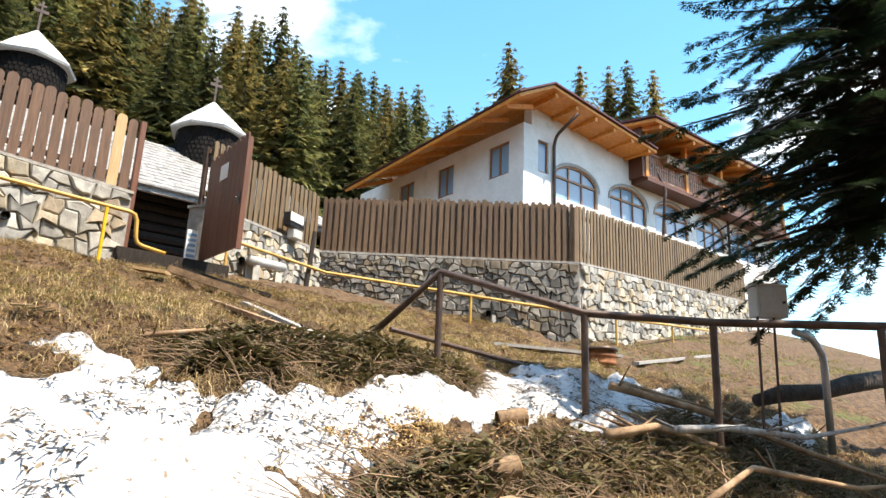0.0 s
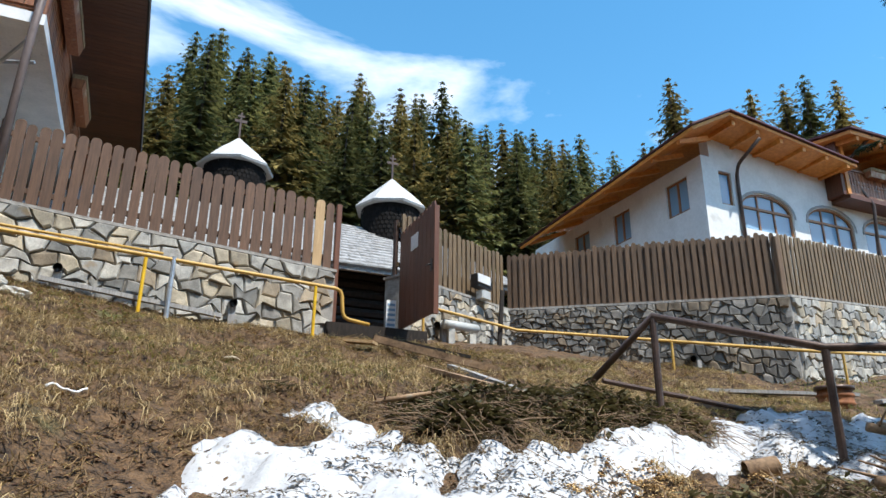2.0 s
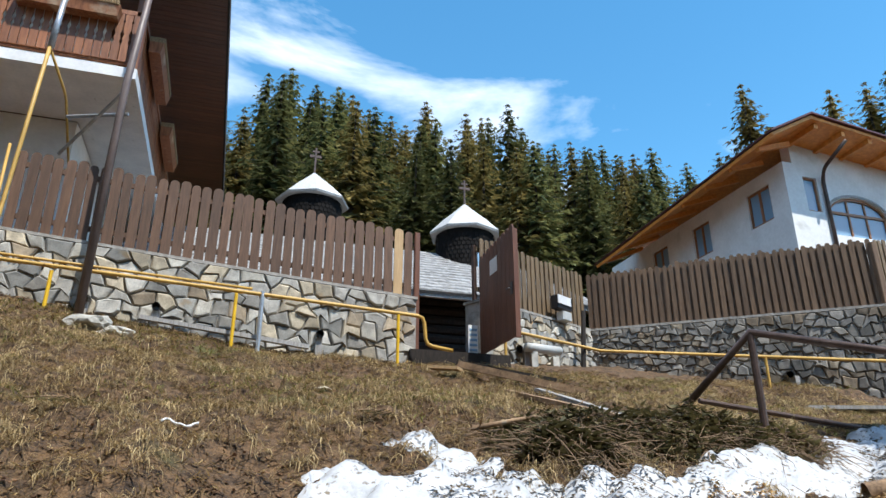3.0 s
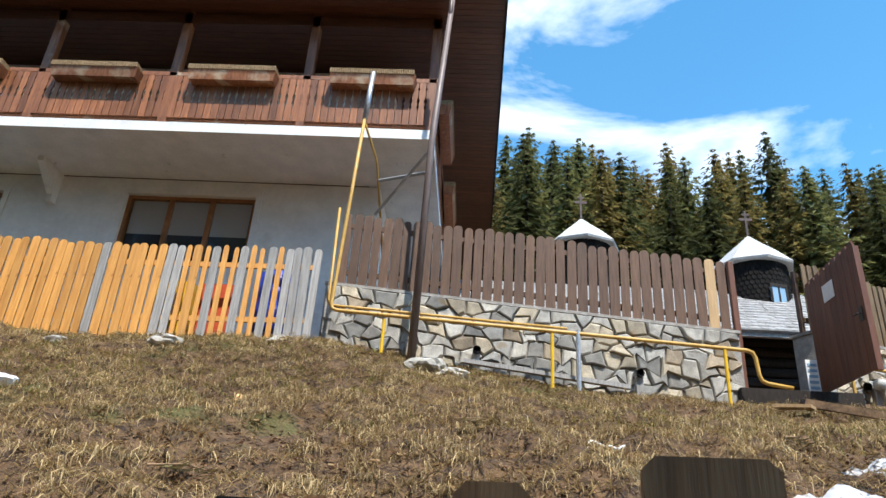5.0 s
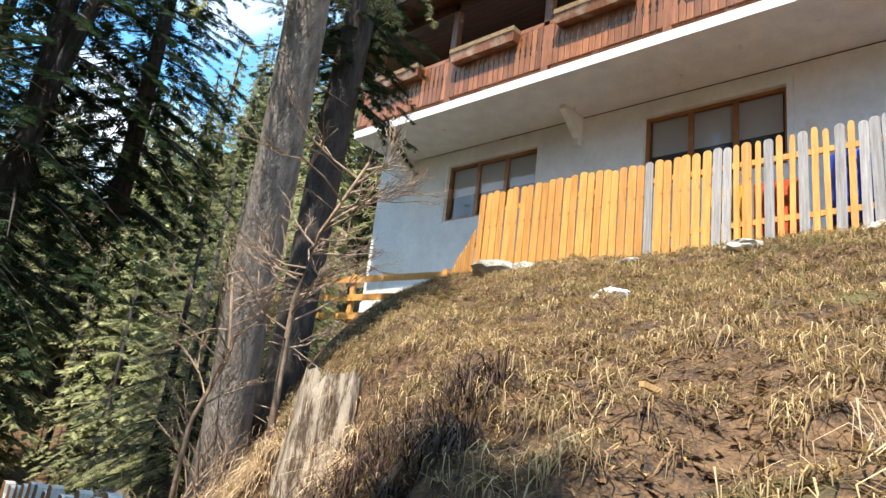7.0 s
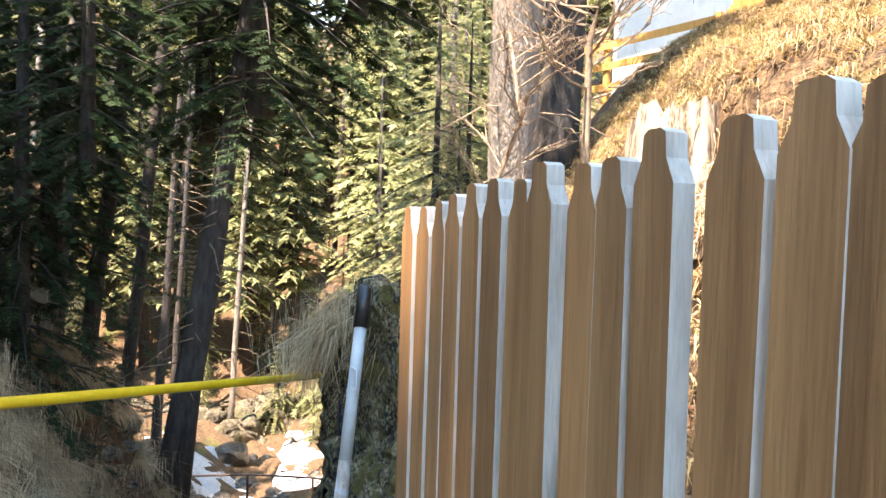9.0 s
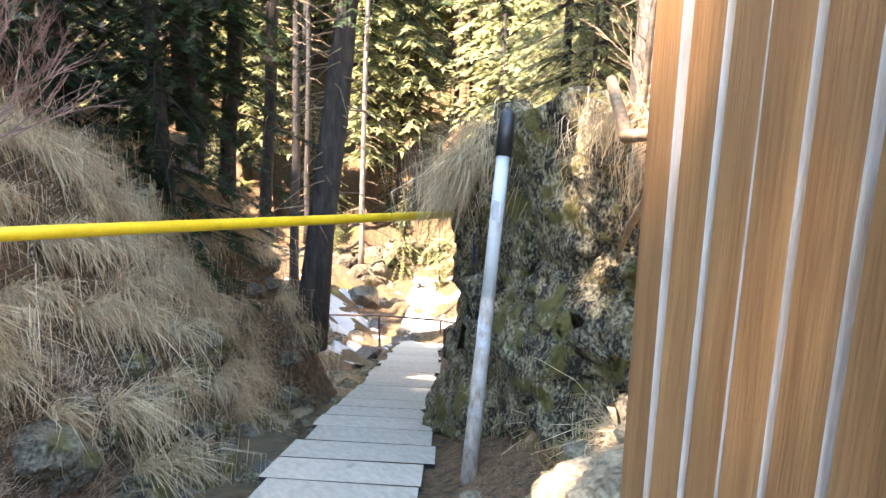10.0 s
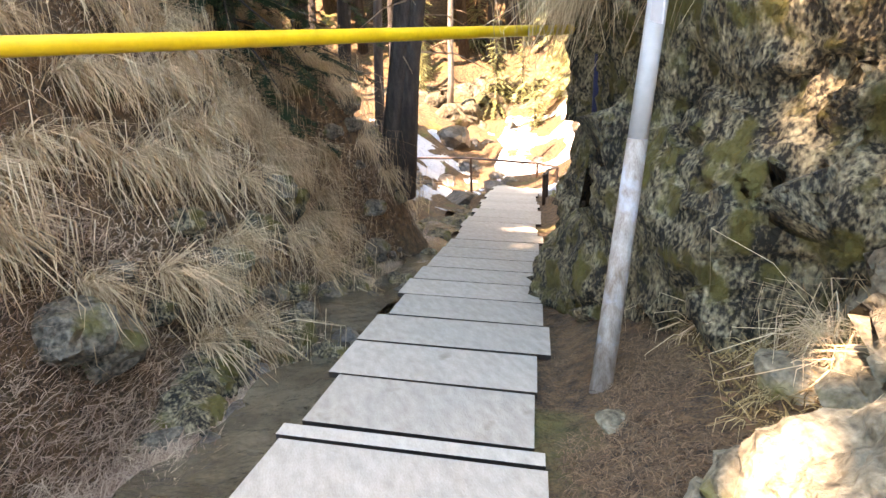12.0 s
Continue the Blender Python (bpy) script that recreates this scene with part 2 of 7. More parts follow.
GLASS = glass_pane("window_glass", (0.035, 0.04, 0.05))
CURTAIN = glass_pane("curtained_glass", (0.30, 0.29, 0.28))
# blue base colour paints the sky's reflection into villa and turret panes
BRIGHT = glass_pane("sky_glass", (0.22, 0.36, 0.50))
BARK = material("spruce_bark", (0.10, 0.082, 0.068), (0.32, 0.28, 0.24), 5.0, 0.95, 0.9, stretch=(2.5, 2.5, 0.7), bump_scale=16, bump_depth=0.05, spots=((0.28, 0.27, 0.24), 5.0, 0.27))
DARKBARK = material("dark_bark", (0.020, 0.017, 0.016), (0.075, 0.062, 0.054), 5.0, 0.95, 0.8, stretch=(2.5, 2.5, 0.7), bump_scale=16, bump_depth=0.04)
TWIG = material("bare_twig", (0.13, 0.085, 0.055), (0.34, 0.25, 0.17), 9.0, 0.85, 0.3)
WETROCK = material("wet_stream_rock", (0.016, 0.013, 0.010), (0.15, 0.125, 0.095), 7.0, 0.35, 0.8, fine=0.5, split=(0.4, 0.65), bump_scale=14, bump_depth=0.05)
BRUSH = material("brush_twig", (0.055, 0.034, 0.020), (0.28, 0.185, 0.11), 6.0, 0.9, 0.3)
REDTWIG = material("reddish_twig", (0.15, 0.070, 0.050), (0.34, 0.19, 0.14), 9.0, 0.85, 0.3)
DEADWOOD = material("cut_branch", (0.10, 0.060, 0.034), (0.40, 0.26, 0.15), 6.0, 0.9, 0.5, spots=((0.34, 0.30, 0.24), 6.0, 0.3))
CUTWOOD = material("fresh_cut_wood", (0.42, 0.24, 0.09), (0.62, 0.40, 0.18), 8.0, 0.8, 0.3)
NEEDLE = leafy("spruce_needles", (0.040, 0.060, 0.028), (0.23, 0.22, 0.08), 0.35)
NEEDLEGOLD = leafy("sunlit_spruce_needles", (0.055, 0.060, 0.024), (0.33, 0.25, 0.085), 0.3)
# needles of the shaded spruces: the shade is put into the colour
NEEDLEDARK = leafy("shaded_spruce_needles", (0.012, 0.028, 0.014), (0.055, 0.090, 0.036), 0.6, 0.35)
NEEDLEOLIVE = leafy("thin_spruce_needles", (0.10, 0.12, 0.05), (0.46, 0.46, 0.24), 0.5, 0.55)
CUTGREEN = leafy("cut_spruce_twigs", (0.045, 0.045, 0.020), (0.21, 0.175, 0.075), 2.0, 0.2)
STRAW = leafy("dry_grass", (0.12, 0.078, 0.032), (0.70, 0.54, 0.29), 1.5, 0.3, 0.7)
GRASS = leafy("short_grass", (0.060, 0.038, 0.015), (0.50, 0.35, 0.155), 1.2, 0.3, 0.7)
PALEGRASS = leafy("hanging_dead_grass", (0.28, 0.185, 0.105), (0.74, 0.58, 0.38), 1.4, 0.4, 0.7)
ROCK = material("mossy_rock", (0.012, 0.009, 0.004), (0.36, 0.295, 0.175), 7.5, 0.9, 1.0, stretch=(1, 1, 0.6), fine=0.55, split=(0.44, 0.64), detail=9.0, spots=((0.095, 0.078, 0.016), 5.5, 0.43), bump_scale=12, bump_depth=0.12)
PALEROCK = material("pale_limestone", (0.055, 0.044, 0.026), (0.33, 0.285, 0.195), 5.0, 0.9, 1.0, fine=0.5, spots=((0.17, 0.15, 0.03), 1.8, 0.38), bump_scale=8, bump_depth=0.1)
MOSSROCK = material("bank_rock", (0.03, 0.025, 0.016), (0.25, 0.21, 0.155), 5.0, 0.9, 1.0, fine=0.5, split=(0.4, 0.62), spots=((0.10, 0.088, 0.024), 3.0, 0.45), bump_scale=12, bump_depth=0.08)
TANROCK = material("tan_bank", (0.042, 0.034, 0.020), (0.19, 0.158, 0.108), 1.6, 0.95, 1.0, fine=0.5, detail=9.0, split=(0.4, 0.62), spots=((0.075, 0.072, 0.03), 1.1, 0.42), bump_scale=6, bump_depth=0.15)
STUMP = material("splintered_stump", (0.065, 0.040, 0.022), (0.36, 0.30, 0.225), 3.0, 0.95, 0.9, stretch=(7, 7, 0.8), split=(0.42, 0.56))
PALEEDGE = material("pale_lit_board_edge", (0.38, 0.34, 0.29), (0.62, 0.57, 0.50), 5.0, 0.85, 0.3, stretch=(6, 6, 0.8), vary=0.12)
DECK = material("worn_deck_board", (0.36, 0.315, 0.255), (0.50, 0.45, 0.375), 4.0, 0.9, 0.35, stretch=(1.5, 6, 6), vary=0.10, spots=((0.28, 0.24, 0.18), 5.0, 0.27))
WATER = material("stream_water", (0.06, 0.047, 0.030), (0.15, 0.12, 0.08), 4.0, 0.06, 0.8, bump_scale=9, bump_depth=0.06)
BLUE = material("blue_plastic", (0.012, 0.035, 0.34), (0.02, 0.06, 0.50), 4.0, 0.4, 0.1)
GREEN = material("green_tarpaulin", (0.012, 0.10, 0.055), (0.03, 0.18, 0.10), 4.0, 0.5, 0.3)
WHITE = material("white_sheet", (0.62, 0.63, 0.64), (0.80, 0.80, 0.80), 4.0, 0.6, 0.2)
RED = material("red_plastic", (0.42, 0.05, 0.02), (0.58, 0.10, 0.03), 4.0, 0.5, 0.1)
RUST = material("rusted_drum", (0.16, 0.055, 0.020), (0.34, 0.14, 0.055), 9.0, 0.8, 0.4)
MAROON = material("maroon_roof_sheet", (0.065, 0.018, 0.020), (0.11, 0.034, 0.034), 4.0, 0.5, 0.15)
SAWDUST = leafy("wood_chips", (0.36, 0.22, 0.09), (0.66, 0.46, 0.22), 3.0, 0.0, 0.9)


# ---------------------------------------------------------------- building helpers
class Shape:
    """Vertices and faces, in world metres, gathered piece by piece."""

    def __init__(self):
        self.v, self.f = [], []

    def add(self, verts, faces, m=None):
        k = len(self.v)
        self.v += [tuple(m @ Vector(p)) for p in verts] if m is not None else [tuple(p) for p in verts]
        self.f += [tuple(i + k for i in f) for f in faces]
        return self

    def box(self, x0, x1, y0, y1, z0, z1, m=None, cut=0.0):
        """A box; cut: width of the chamfer on its four long edges along z."""
        if not cut:
            p = [(x, y, z) for z in (z0, z1) for x, y in ((x0, y0), (x1, y0), (x1, y1), (x0, y1))]
            return self.add(p, [(3, 2, 1, 0), (4, 5, 6, 7), (0, 1, 5, 4), (1, 2, 6, 5), (2, 3, 7, 6), (3, 0, 4, 7)], m)
        c = cut
        ring = [(x0 + c, y0), (x1 - c, y0), (x1, y0 + c), (x1, y1 - c), (x1 - c, y1), (x0 + c, y1), (x0, y1 - c), (x0, y0 + c)]
        return self.prism([(x, y) for x, y in ring], z0, z1, m)

    def prism(self, ring, z0, z1, m=None):
        n = len(ring)
        p = [(x, y, z0) for x, y in ring] + [(x, y, z1) for x, y in ring]
        f = [tuple(reversed(range(n))), tuple(range(n, 2 * n))] + [(i, (i + 1) % n, n + (i + 1) % n, n + i) for i in range(n)]
        return self.add(p, f, m)

    def tube(self, points, radii, n=8, caps=True):
        """A round bar along the points."""
        pts = [Vector(p) for p in points]
        if not isinstance(radii, (list, tuple)):
            radii = [radii] * len(pts)
        k, ring = len(self.v), 0
        for i, p in enumerate(pts):
            d = (pts[min(i + 1, len(pts) - 1)] - pts[max(i - 1, 0)]).normalized()
            s = d.cross(Vector((0, 0, 1)) if abs(d.z) < 0.9 else Vector((1, 0, 0))).normalized()
            u = s.cross(d)
            for j in range(n):
                a = 2 * math.pi * j / n
                self.v.append(tuple(p + (s * math.cos(a) + u * math.sin(a)) * radii[i]))
        for i in range(len(pts) - 1):
            for j in range(n):
                self.f.append((k + i * n + j, k + i * n + (j + 1) % n, k + (i + 1) * n + (j + 1) % n, k + (i + 1) * n + j))
        if caps:
            self.f.append(tuple(k + j for j in reversed(range(n))))
            self.f.append(tuple(k + (len(pts) - 1) * n + j for j in range(n)))
        return self

    def slab(self, quad, thick):
        """A flat plate from four corners, thick downwards along its normal."""
        q = [Vector(p) for p in quad]
        nrm = (q[1] - q[0]).cross(q[3] - q[0]).normalized() * -thick
        return self.add(q + [p + nrm for p in q], [(0, 1, 2, 3), (7, 6, 5, 4), (0, 4, 5, 1), (1, 5, 6, 2), (2, 6, 7, 3), (3, 7, 4, 0)])

    def lathe(self, profile, centre, n=12):
        """A turned form: (radius, height) pairs round an upright axis."""
        k = len(self.v)
        for r, z in profile:
            for j in range(n):
                a = 2 * math.pi * j / n
                self.v.append((centre[0] + r * math.cos(a), centre[1] + r * math.sin(a), centre[2] + z))
        for i in range(len(profile) - 1):
            for j in range(n):
                self.f.append((k + i * n + j, k + i * n + (j + 1) % n, k + (i + 1) * n + (j + 1) % n, k + (i + 1) * n + j))
        self.f.append(tuple(k + j for j in reversed(range(n))))
        self.f.append(tuple(k + (len(profile) - 1) * n + j for j in range(n)))
        return self


def mesh_of(name, shape, mat, origin=(0, 0, 0), smooth=False):
    me = bpy.data.meshes.new(name)
    o = origin
    me.from_pydata([(x - o[0], y - o[1], z - o[2]) for x, y, z in shape.v], [], shape.f)
    me.materials.append(mat)
    if smooth:
        me.shade_smooth()
    me.update()
    return me


def mesh_np(name, verts, faces, mat, smooth=False):
    """A mesh from arrays; all faces have the same number of corners."""
    me = bpy.data.meshes.new(name)
    n, k = faces.shape
    me.vertices.add(len(verts))
    me.vertices.foreach_set("co", np.ascontiguousarray(verts, np.float32).ravel())
    me.loops.add(n * k)
    me.loops.foreach_set("vertex_index", np.ascontiguousarray(faces, np.int32).ravel())
    me.polygons.add(n)
    me.polygons.foreach_set("loop_start", np.arange(n, dtype=np.int32) * k)
    me.polygons.foreach_set("loop_total", np.full(n, k, np.int32))
    me.materials.append(mat)
    me.update(calc_edges=True)
    if smooth:
        me.shade_smooth()
    me.validate()
    return me


def where(ob):
    """The world place of a thing's or part's origin."""
    p = Vector(ob.location)
    while ob.parent:
        ob = ob.parent
        p = p + ob.location
    return p


def thing(name, at, label, category, group="", kind=""):
    ob = new(name)
    ob.location = at
    return tagged(ob, label, category, group, kind)


def part(name, shape, mat, parent, label="", smooth=False):
    """One mesh under a thing or part; the shape is in world metres."""
    ob = new(name, mesh_of(name, shape, mat, where(parent), smooth))
    ob.parent = parent
    return tagged(ob, label) if label else ob


def piece(name, me, m, parent):
    """One of many alike pieces that share a mesh, at the world pose m."""
    ob = new(name, me)
    ob.parent = parent
    ob.matrix_basis = Matrix.Translation(-where(parent)) @ m
    return ob


def solid(name, shape, mat, label, category, group="", kind="", smooth=False, at=None):
    """A thing that is one mesh."""
    at = at if at is not None else shape.v[0]
    ob = new(name, mesh_of(name, shape, mat, at, smooth))
    ob.location = at
    return tagged(ob, label, category, group, kind)

# ---------------------------------------------------------------- terrain
def step(v, a, b):
    """0 below a, 1 above b, smooth between."""
    u = np.clip((v - a) / (b - a), 0.0, 1.0)
    return u * u * (3 - 2 * u)


def waves(x, y, f, seed=0.0):
    """Cheap smooth noise, about -1 to 1."""
    return (np.sin(x * f + 1.7 * np.sin(y * f * 0.83 + seed) + seed) + np.sin(y * f * 1.13 + 1.9 * np.sin(x * f * 0.71 - seed) + 2.1 * seed)
            + 0.6 * np.sin((x + y) * f * 1.9 + seed * 3.3) + 0.6 * np.sin((x - y) * f * 2.3 - seed * 1.3)) / 3.2


def lattice(x, y, f, seed=0):
    """Smooth random noise on a square lattice, 0 to 1."""
    x, y = np.asarray(x, float) * f + 7.3 * seed, np.asarray(y, float) * f - 3.1 * seed
    i, j = np.floor(x), np.floor(y)
    u, v = x - i, y - j
    u, v = u * u * (3 - 2 * u), v * v * (3 - 2 * v)

    def at(p, q):
        h = np.sin(p * 127.1 + q * 311.7 + seed * 17.3) * 43758.5453
        return h - np.floor(h)

    return (at(i, j) * (1 - u) + at(i + 1, j) * u) * (1 - v) + (at(i, j + 1) * (1 - u) + at(i + 1, j + 1) * u) * v


def clods(x, y):
    """Tussocks and hollows of the trodden meadow, 0 to 1."""
    return 0.5 * lattice(x, y, 1.9, 1) + 0.32 * lattice(x, y + 0.4 * x, 4.3, 2) + 0.18 * lattice(x, y, 8.5, 3)


# The gorge path: origin, its way down (along) and its right-hand side (across).
OX, OY, UX, UY = -7.92, 3.84, -0.942, 0.336


def gorge(x, y):
    """Along and across the path down the gorge."""
    return (x - OX) * UX + (y - OY) * UY, (x - OX) * -UY * -1.0 + (y - OY) * -UX


def path_z(a):
    """Height of the path: a gentle upper stretch, the steep boardwalk, a level end."""
    low = -1.36 - 0.322 * np.clip(a, -2.3, 14.5) - 0.03 * np.clip(a - 14.5, 0, 60)
    return low + 0.18 * np.clip(-2.3 - a, 0, 9) + 0.1 * np.clip(-11.3 - a, 0, 40)


def meadow_z(x, y):
    """Height of the meadow, before the gorge cuts into it."""
    x, y = np.asarray(x, float), np.asarray(y, float)
    hill = np.interp(y, [-30, 0, 2, 5, 7.3, 9, 11, 12.85, 14, 26], [-4.0, -0.3, 0.4, 1.55, 2.5, 2.95, 3.5, 4.25, 4.6, 6.0])
    hill = hill + 0.15 * np.clip(-x, 0, 4) * step(y, 8, 12) + 0.09 * np.clip(x - 8, 0, 14)
    hill = hill + 0.42 * np.clip(y - 34.0, 0, 60) + 0.012 * np.clip(y - 34, 0, 30) * np.clip(-x, 0, 40) * 0.3
    hill = hill - 0.55 * np.clip(-11.2 - x, 0, 4) * step(y, 10.5, 12.0) * (1 - step(y, 26, 34))
    edge = -5.1 - 1.2 * (np.clip(y, 0, 22) - 6.0)
    over = np.clip(edge - x, 0, 60)
    hill = hill - np.where(over < 3, 0.2 * over ** 2, 1.8 + 1.2 * (over - 3))
    hill = hill + 0.28 * np.exp(-(((x + 6.7) / 0.6) ** 2 + ((y - 6.1) / 0.5) ** 2))
    hill = hill + 0.05 * waves(x, y, 1.3, 0.4) + 0.40 * (clods(x, y) - 0.5) * step(y, 3.6, 4.6) * (1 - step(y, 11.6, 12.4)) * step(x, -11, -9)
    return hill


def ground_z(x, y):
    x, y = np.asarray(x, float), np.asarray(y, float)
    a, b = gorge(x, y)
    zp = path_z(a)
    hill = meadow_z(x, y)
    # right of the gorge the rock side keeps it up, whatever the meadow does
    side = zp + np.clip(b - 0.6, 0, 40) * 0.9
    rocky = step(a, -1.6, 0.6)
    right = np.maximum(hill, (zp + np.minimum(side - zp, 2.2 + (4.8 + 0.25 * b) * step(a, 3, 9)) * rocky) * rocky + (1 - rocky) * np.minimum(hill, zp))
    e = np.interp(a, [-2.4, -1.2, 0.2, 1.3, 2.5, 3.4, 4.5], [0.55, 2.3, 2.2, 1.6, 1.4, 1.9, 0.8])
    k = step(b, e, e + 0.6)
    floor_ = zp + 0.44 * np.clip(b - 0.62, 0, 2.2) * step(a, -2.2, -0.6)
    z = floor_ * (1 - k) + np.maximum(right, floor_) * k
    # left: the stream bed, then the steep grassy bank
    near = step(a, -2.6, -1.0)
    bed = zp - 0.5 * near * step(-b, 0.5, 0.8)
    bank_foot = 1.6 + 0.25 * waves(a, a * 0, 1.1, 0.9) - 0.45 * np.exp(-((a - 7.4) / 1.2) ** 2)
    rise = np.clip(-b - bank_foot, 0, 1.5)
    rise = 2.0 * rise * step(rise, -0.2, 0.5) + 0.75 * np.clip(-b - bank_foot - 1.5, 0, 26)
    fade = 1 - 0.75 * step(a, 6.0, 13.0)
    left = bed + near * rise * fade - (1 - near) * 0.12 * np.clip(-b - 1.2, 0, 5) + (1 - near) * 0.5 * np.clip(-b - 6, 0, 30)
    left = left + near * (0.20 * waves(x, y, 2.1, 2.0) + 0.10 * waves(x, y, 5.3, 0.7)) * step(-b, 1.6, 2.4)
    z = np.where(b < 0, left, z)
    # the far side of the valley closes the view
    far = np.clip(a - 24.0, 0, 60)
    rough = 0.055 * waves(x, y, 8.3, 0.2) * waves(x, y, 3.1, 2.7) + 0.024 * waves(x, y, 17.0, 1.2)
    z = z + rough * step(b, 1.1, 1.6) * step(y, 3.2, 4.2)
    return z + 0.55 * far + 0.02 * waves(x, y, 6.1, 3.0) * step(np.abs(b), 0.6, 1.0)


def gz(x, y):
    return float(ground_z(x, y))


def sheet(xs, ys, zf):
    gx, gy = np.meshgrid(xs, ys)
    z = zf(gx, gy)
    verts = np.stack([gx, gy, z], -1).reshape(-1, 3)
    n, m = len(xs), len(ys)
    i = (np.arange(m - 1)[:, None] * n + np.arange(n - 1)[None, :]).ravel()
    return verts, np.stack([i, i + 1, i + n + 1, i + n], -1)


def spaced(a, b, fine0, fine1, fine, coarse):
    """Grid lines, close together where the camera walks."""
    return np.unique(np.round(np.concatenate([np.arange(a, fine0, coarse), np.arange(fine0, fine1, fine), np.arange(fine1, b + coarse, coarse)]), 3))


gv, gf = sheet(spaced(-140, 140, -20, 12, 0.10, 2.5), spaced(-60, 170, 0, 14, 0.10, 2.5), ground_z)
ground = new("ground", mesh_np("ground", gv, gf, EARTH, True))
tagged(ground, "sloping brown meadow of matted dead grass and soil", "ground", kind="structure")


# ---------------------------------------------------------------- stone walls and board fences
def along(p, q):
    """A pose at p with x running towards q (level) and y to the left of it."""
    a = math.atan2(q[1] - p[1], q[0] - p[0])
    return Matrix.Translation(p) @ Matrix.Rotation(a, 4, "Z")


def stone_wall(p, q, z0, z1, thick, label, size=0.33, seed=1, mat=None):
    """A rubble wall from p to q (x, y), its foot and top given at both ends as (p, q); one object for each stone of its face."""
    rng = random.Random(seed)
    length = math.hypot(q[0] - p[0], q[1] - p[1])
    base = along((*p, 0), (*q, 0))
    wall = thing("stone_wall", (*p, z0[0]), label, "wall", "retaining walls", "structure")
    core = Shape().add([(x, y, z) for x, k in ((0, 0), (length, 1)) for y in (0, thick) for z in (z0[k] - 0.6, z1[k])],
                       [(0, 1, 3, 2), (4, 6, 7, 5), (0, 4, 5, 1), (2, 3, 7, 6), (1, 5, 7, 3), (0, 2, 6, 4)], base)
    part("mortar_core", core, MORTAR, wall)
    cap = Shape().add([(x, y, z1[k] + z) for x, k in ((-0.02, 0), (length + 0.02, 1)) for y in (-0.03, thick + 0.03) for z in (0.004, 0.05)],
                      [(0, 1, 3, 2), (4, 6, 7, 5), (0, 4, 5, 1), (2, 3, 7, 6), (1, 5, 7, 3), (0, 2, 6, 4)], base)
    part("coping", cap, MORTAR, wall)
    cols, rows = max(2, round(length / size)), max(2, round((z1[0] - z0[0] + z1[1] - z0[1]) / 2 / (size * 0.66)))
    jig = {}

    def node(i, j):
        if (i, j) not in jig:
            u = min(max((i / 2 + rng.uniform(-0.27, 0.27)) / cols, 0), 1)
            w = j / rows + (rng.uniform(-0.42, 0.42) / rows if 0 < j < rows else 0)
            jig[i, j] = (u * length, (z0[0] + (z0[1] - z0[0]) * u) * (1 - w) + (z1[0] + (z1[1] - z1[0]) * u) * w)
        return jig[i, j]

    for j in range(rows):
        for c in range(-1, cols + 1):
            i = 2 * c + (j % 2)
            ring = [node(i, j), node(i + 1, j), node(i + 2, j), node(i + 2, j + 1), node(i + 1, j + 1), node(i, j + 1)]
            if not -1 < i < 2 * cols or (i + 2 > 2 * cols and j % 2):
                continue
            cx, cz = sum(r[0] for r in ring) / 6, sum(r[1] for r in ring) / 6
            gap, d = rng.uniform(0.008, 0.020), rng.uniform(0.02, 0.075)
            out, inn = [], []
            for x, z in ring:
                r = math.hypot(x - cx, z - cz) or 1
                k = max(0.3, 1 - gap / r)
                out.append((cx + (x - cx) * k, cz + (z - cz) * k))
                inn.append((cx + (x - cx) * k * 0.84, cz + (z - cz) * k * 0.84))
            s = Shape().add([(x, 0.01, z) for x, z in out] + [(x, -d * 0.7, z) for x, z in out] + [(x + rng.uniform(-.01, .01), -d - rng.uniform(0, 0.015), z) for x, z in inn],
                            [tuple(range(12, 18))] + [(k, (k + 1) % 6, 6 + (k + 1) % 6, 6 + k) for k in range(6)] + [(6 + k, 6 + (k + 1) % 6, 12 + (k + 1) % 6, 12 + k) for k in range(6)], base)
            part("stone", s, mat or STONE, wall)
    return wall


def picket(width, height, thick, crown=0.06, name="picket", mat=None):
    """One board with a rounded head, its foot at the origin."""
    w, k = width / 2, height - crown
    ring = [(-w, 0), (w, 0), (w, k), (w * 0.8, k + crown * 0.62), (w * 0.35, height), (-w * 0.35, height), (-w * 0.8, k + crown * 0.62), (-w, k)]
    s = Shape()
    n, c = len(ring), 0.004
    p = [(x, -thick / 2, z) for x, z in ring] + [(x, thick / 2, z) for x, z in ring]
    f = [tuple(range(n)), tuple(reversed(range(n, 2 * n)))] + [((i + 1) % n, i, n + i, n + (i + 1) % n) for i in range(n)]
    return mesh_of(name, s.add(p, f), mat)


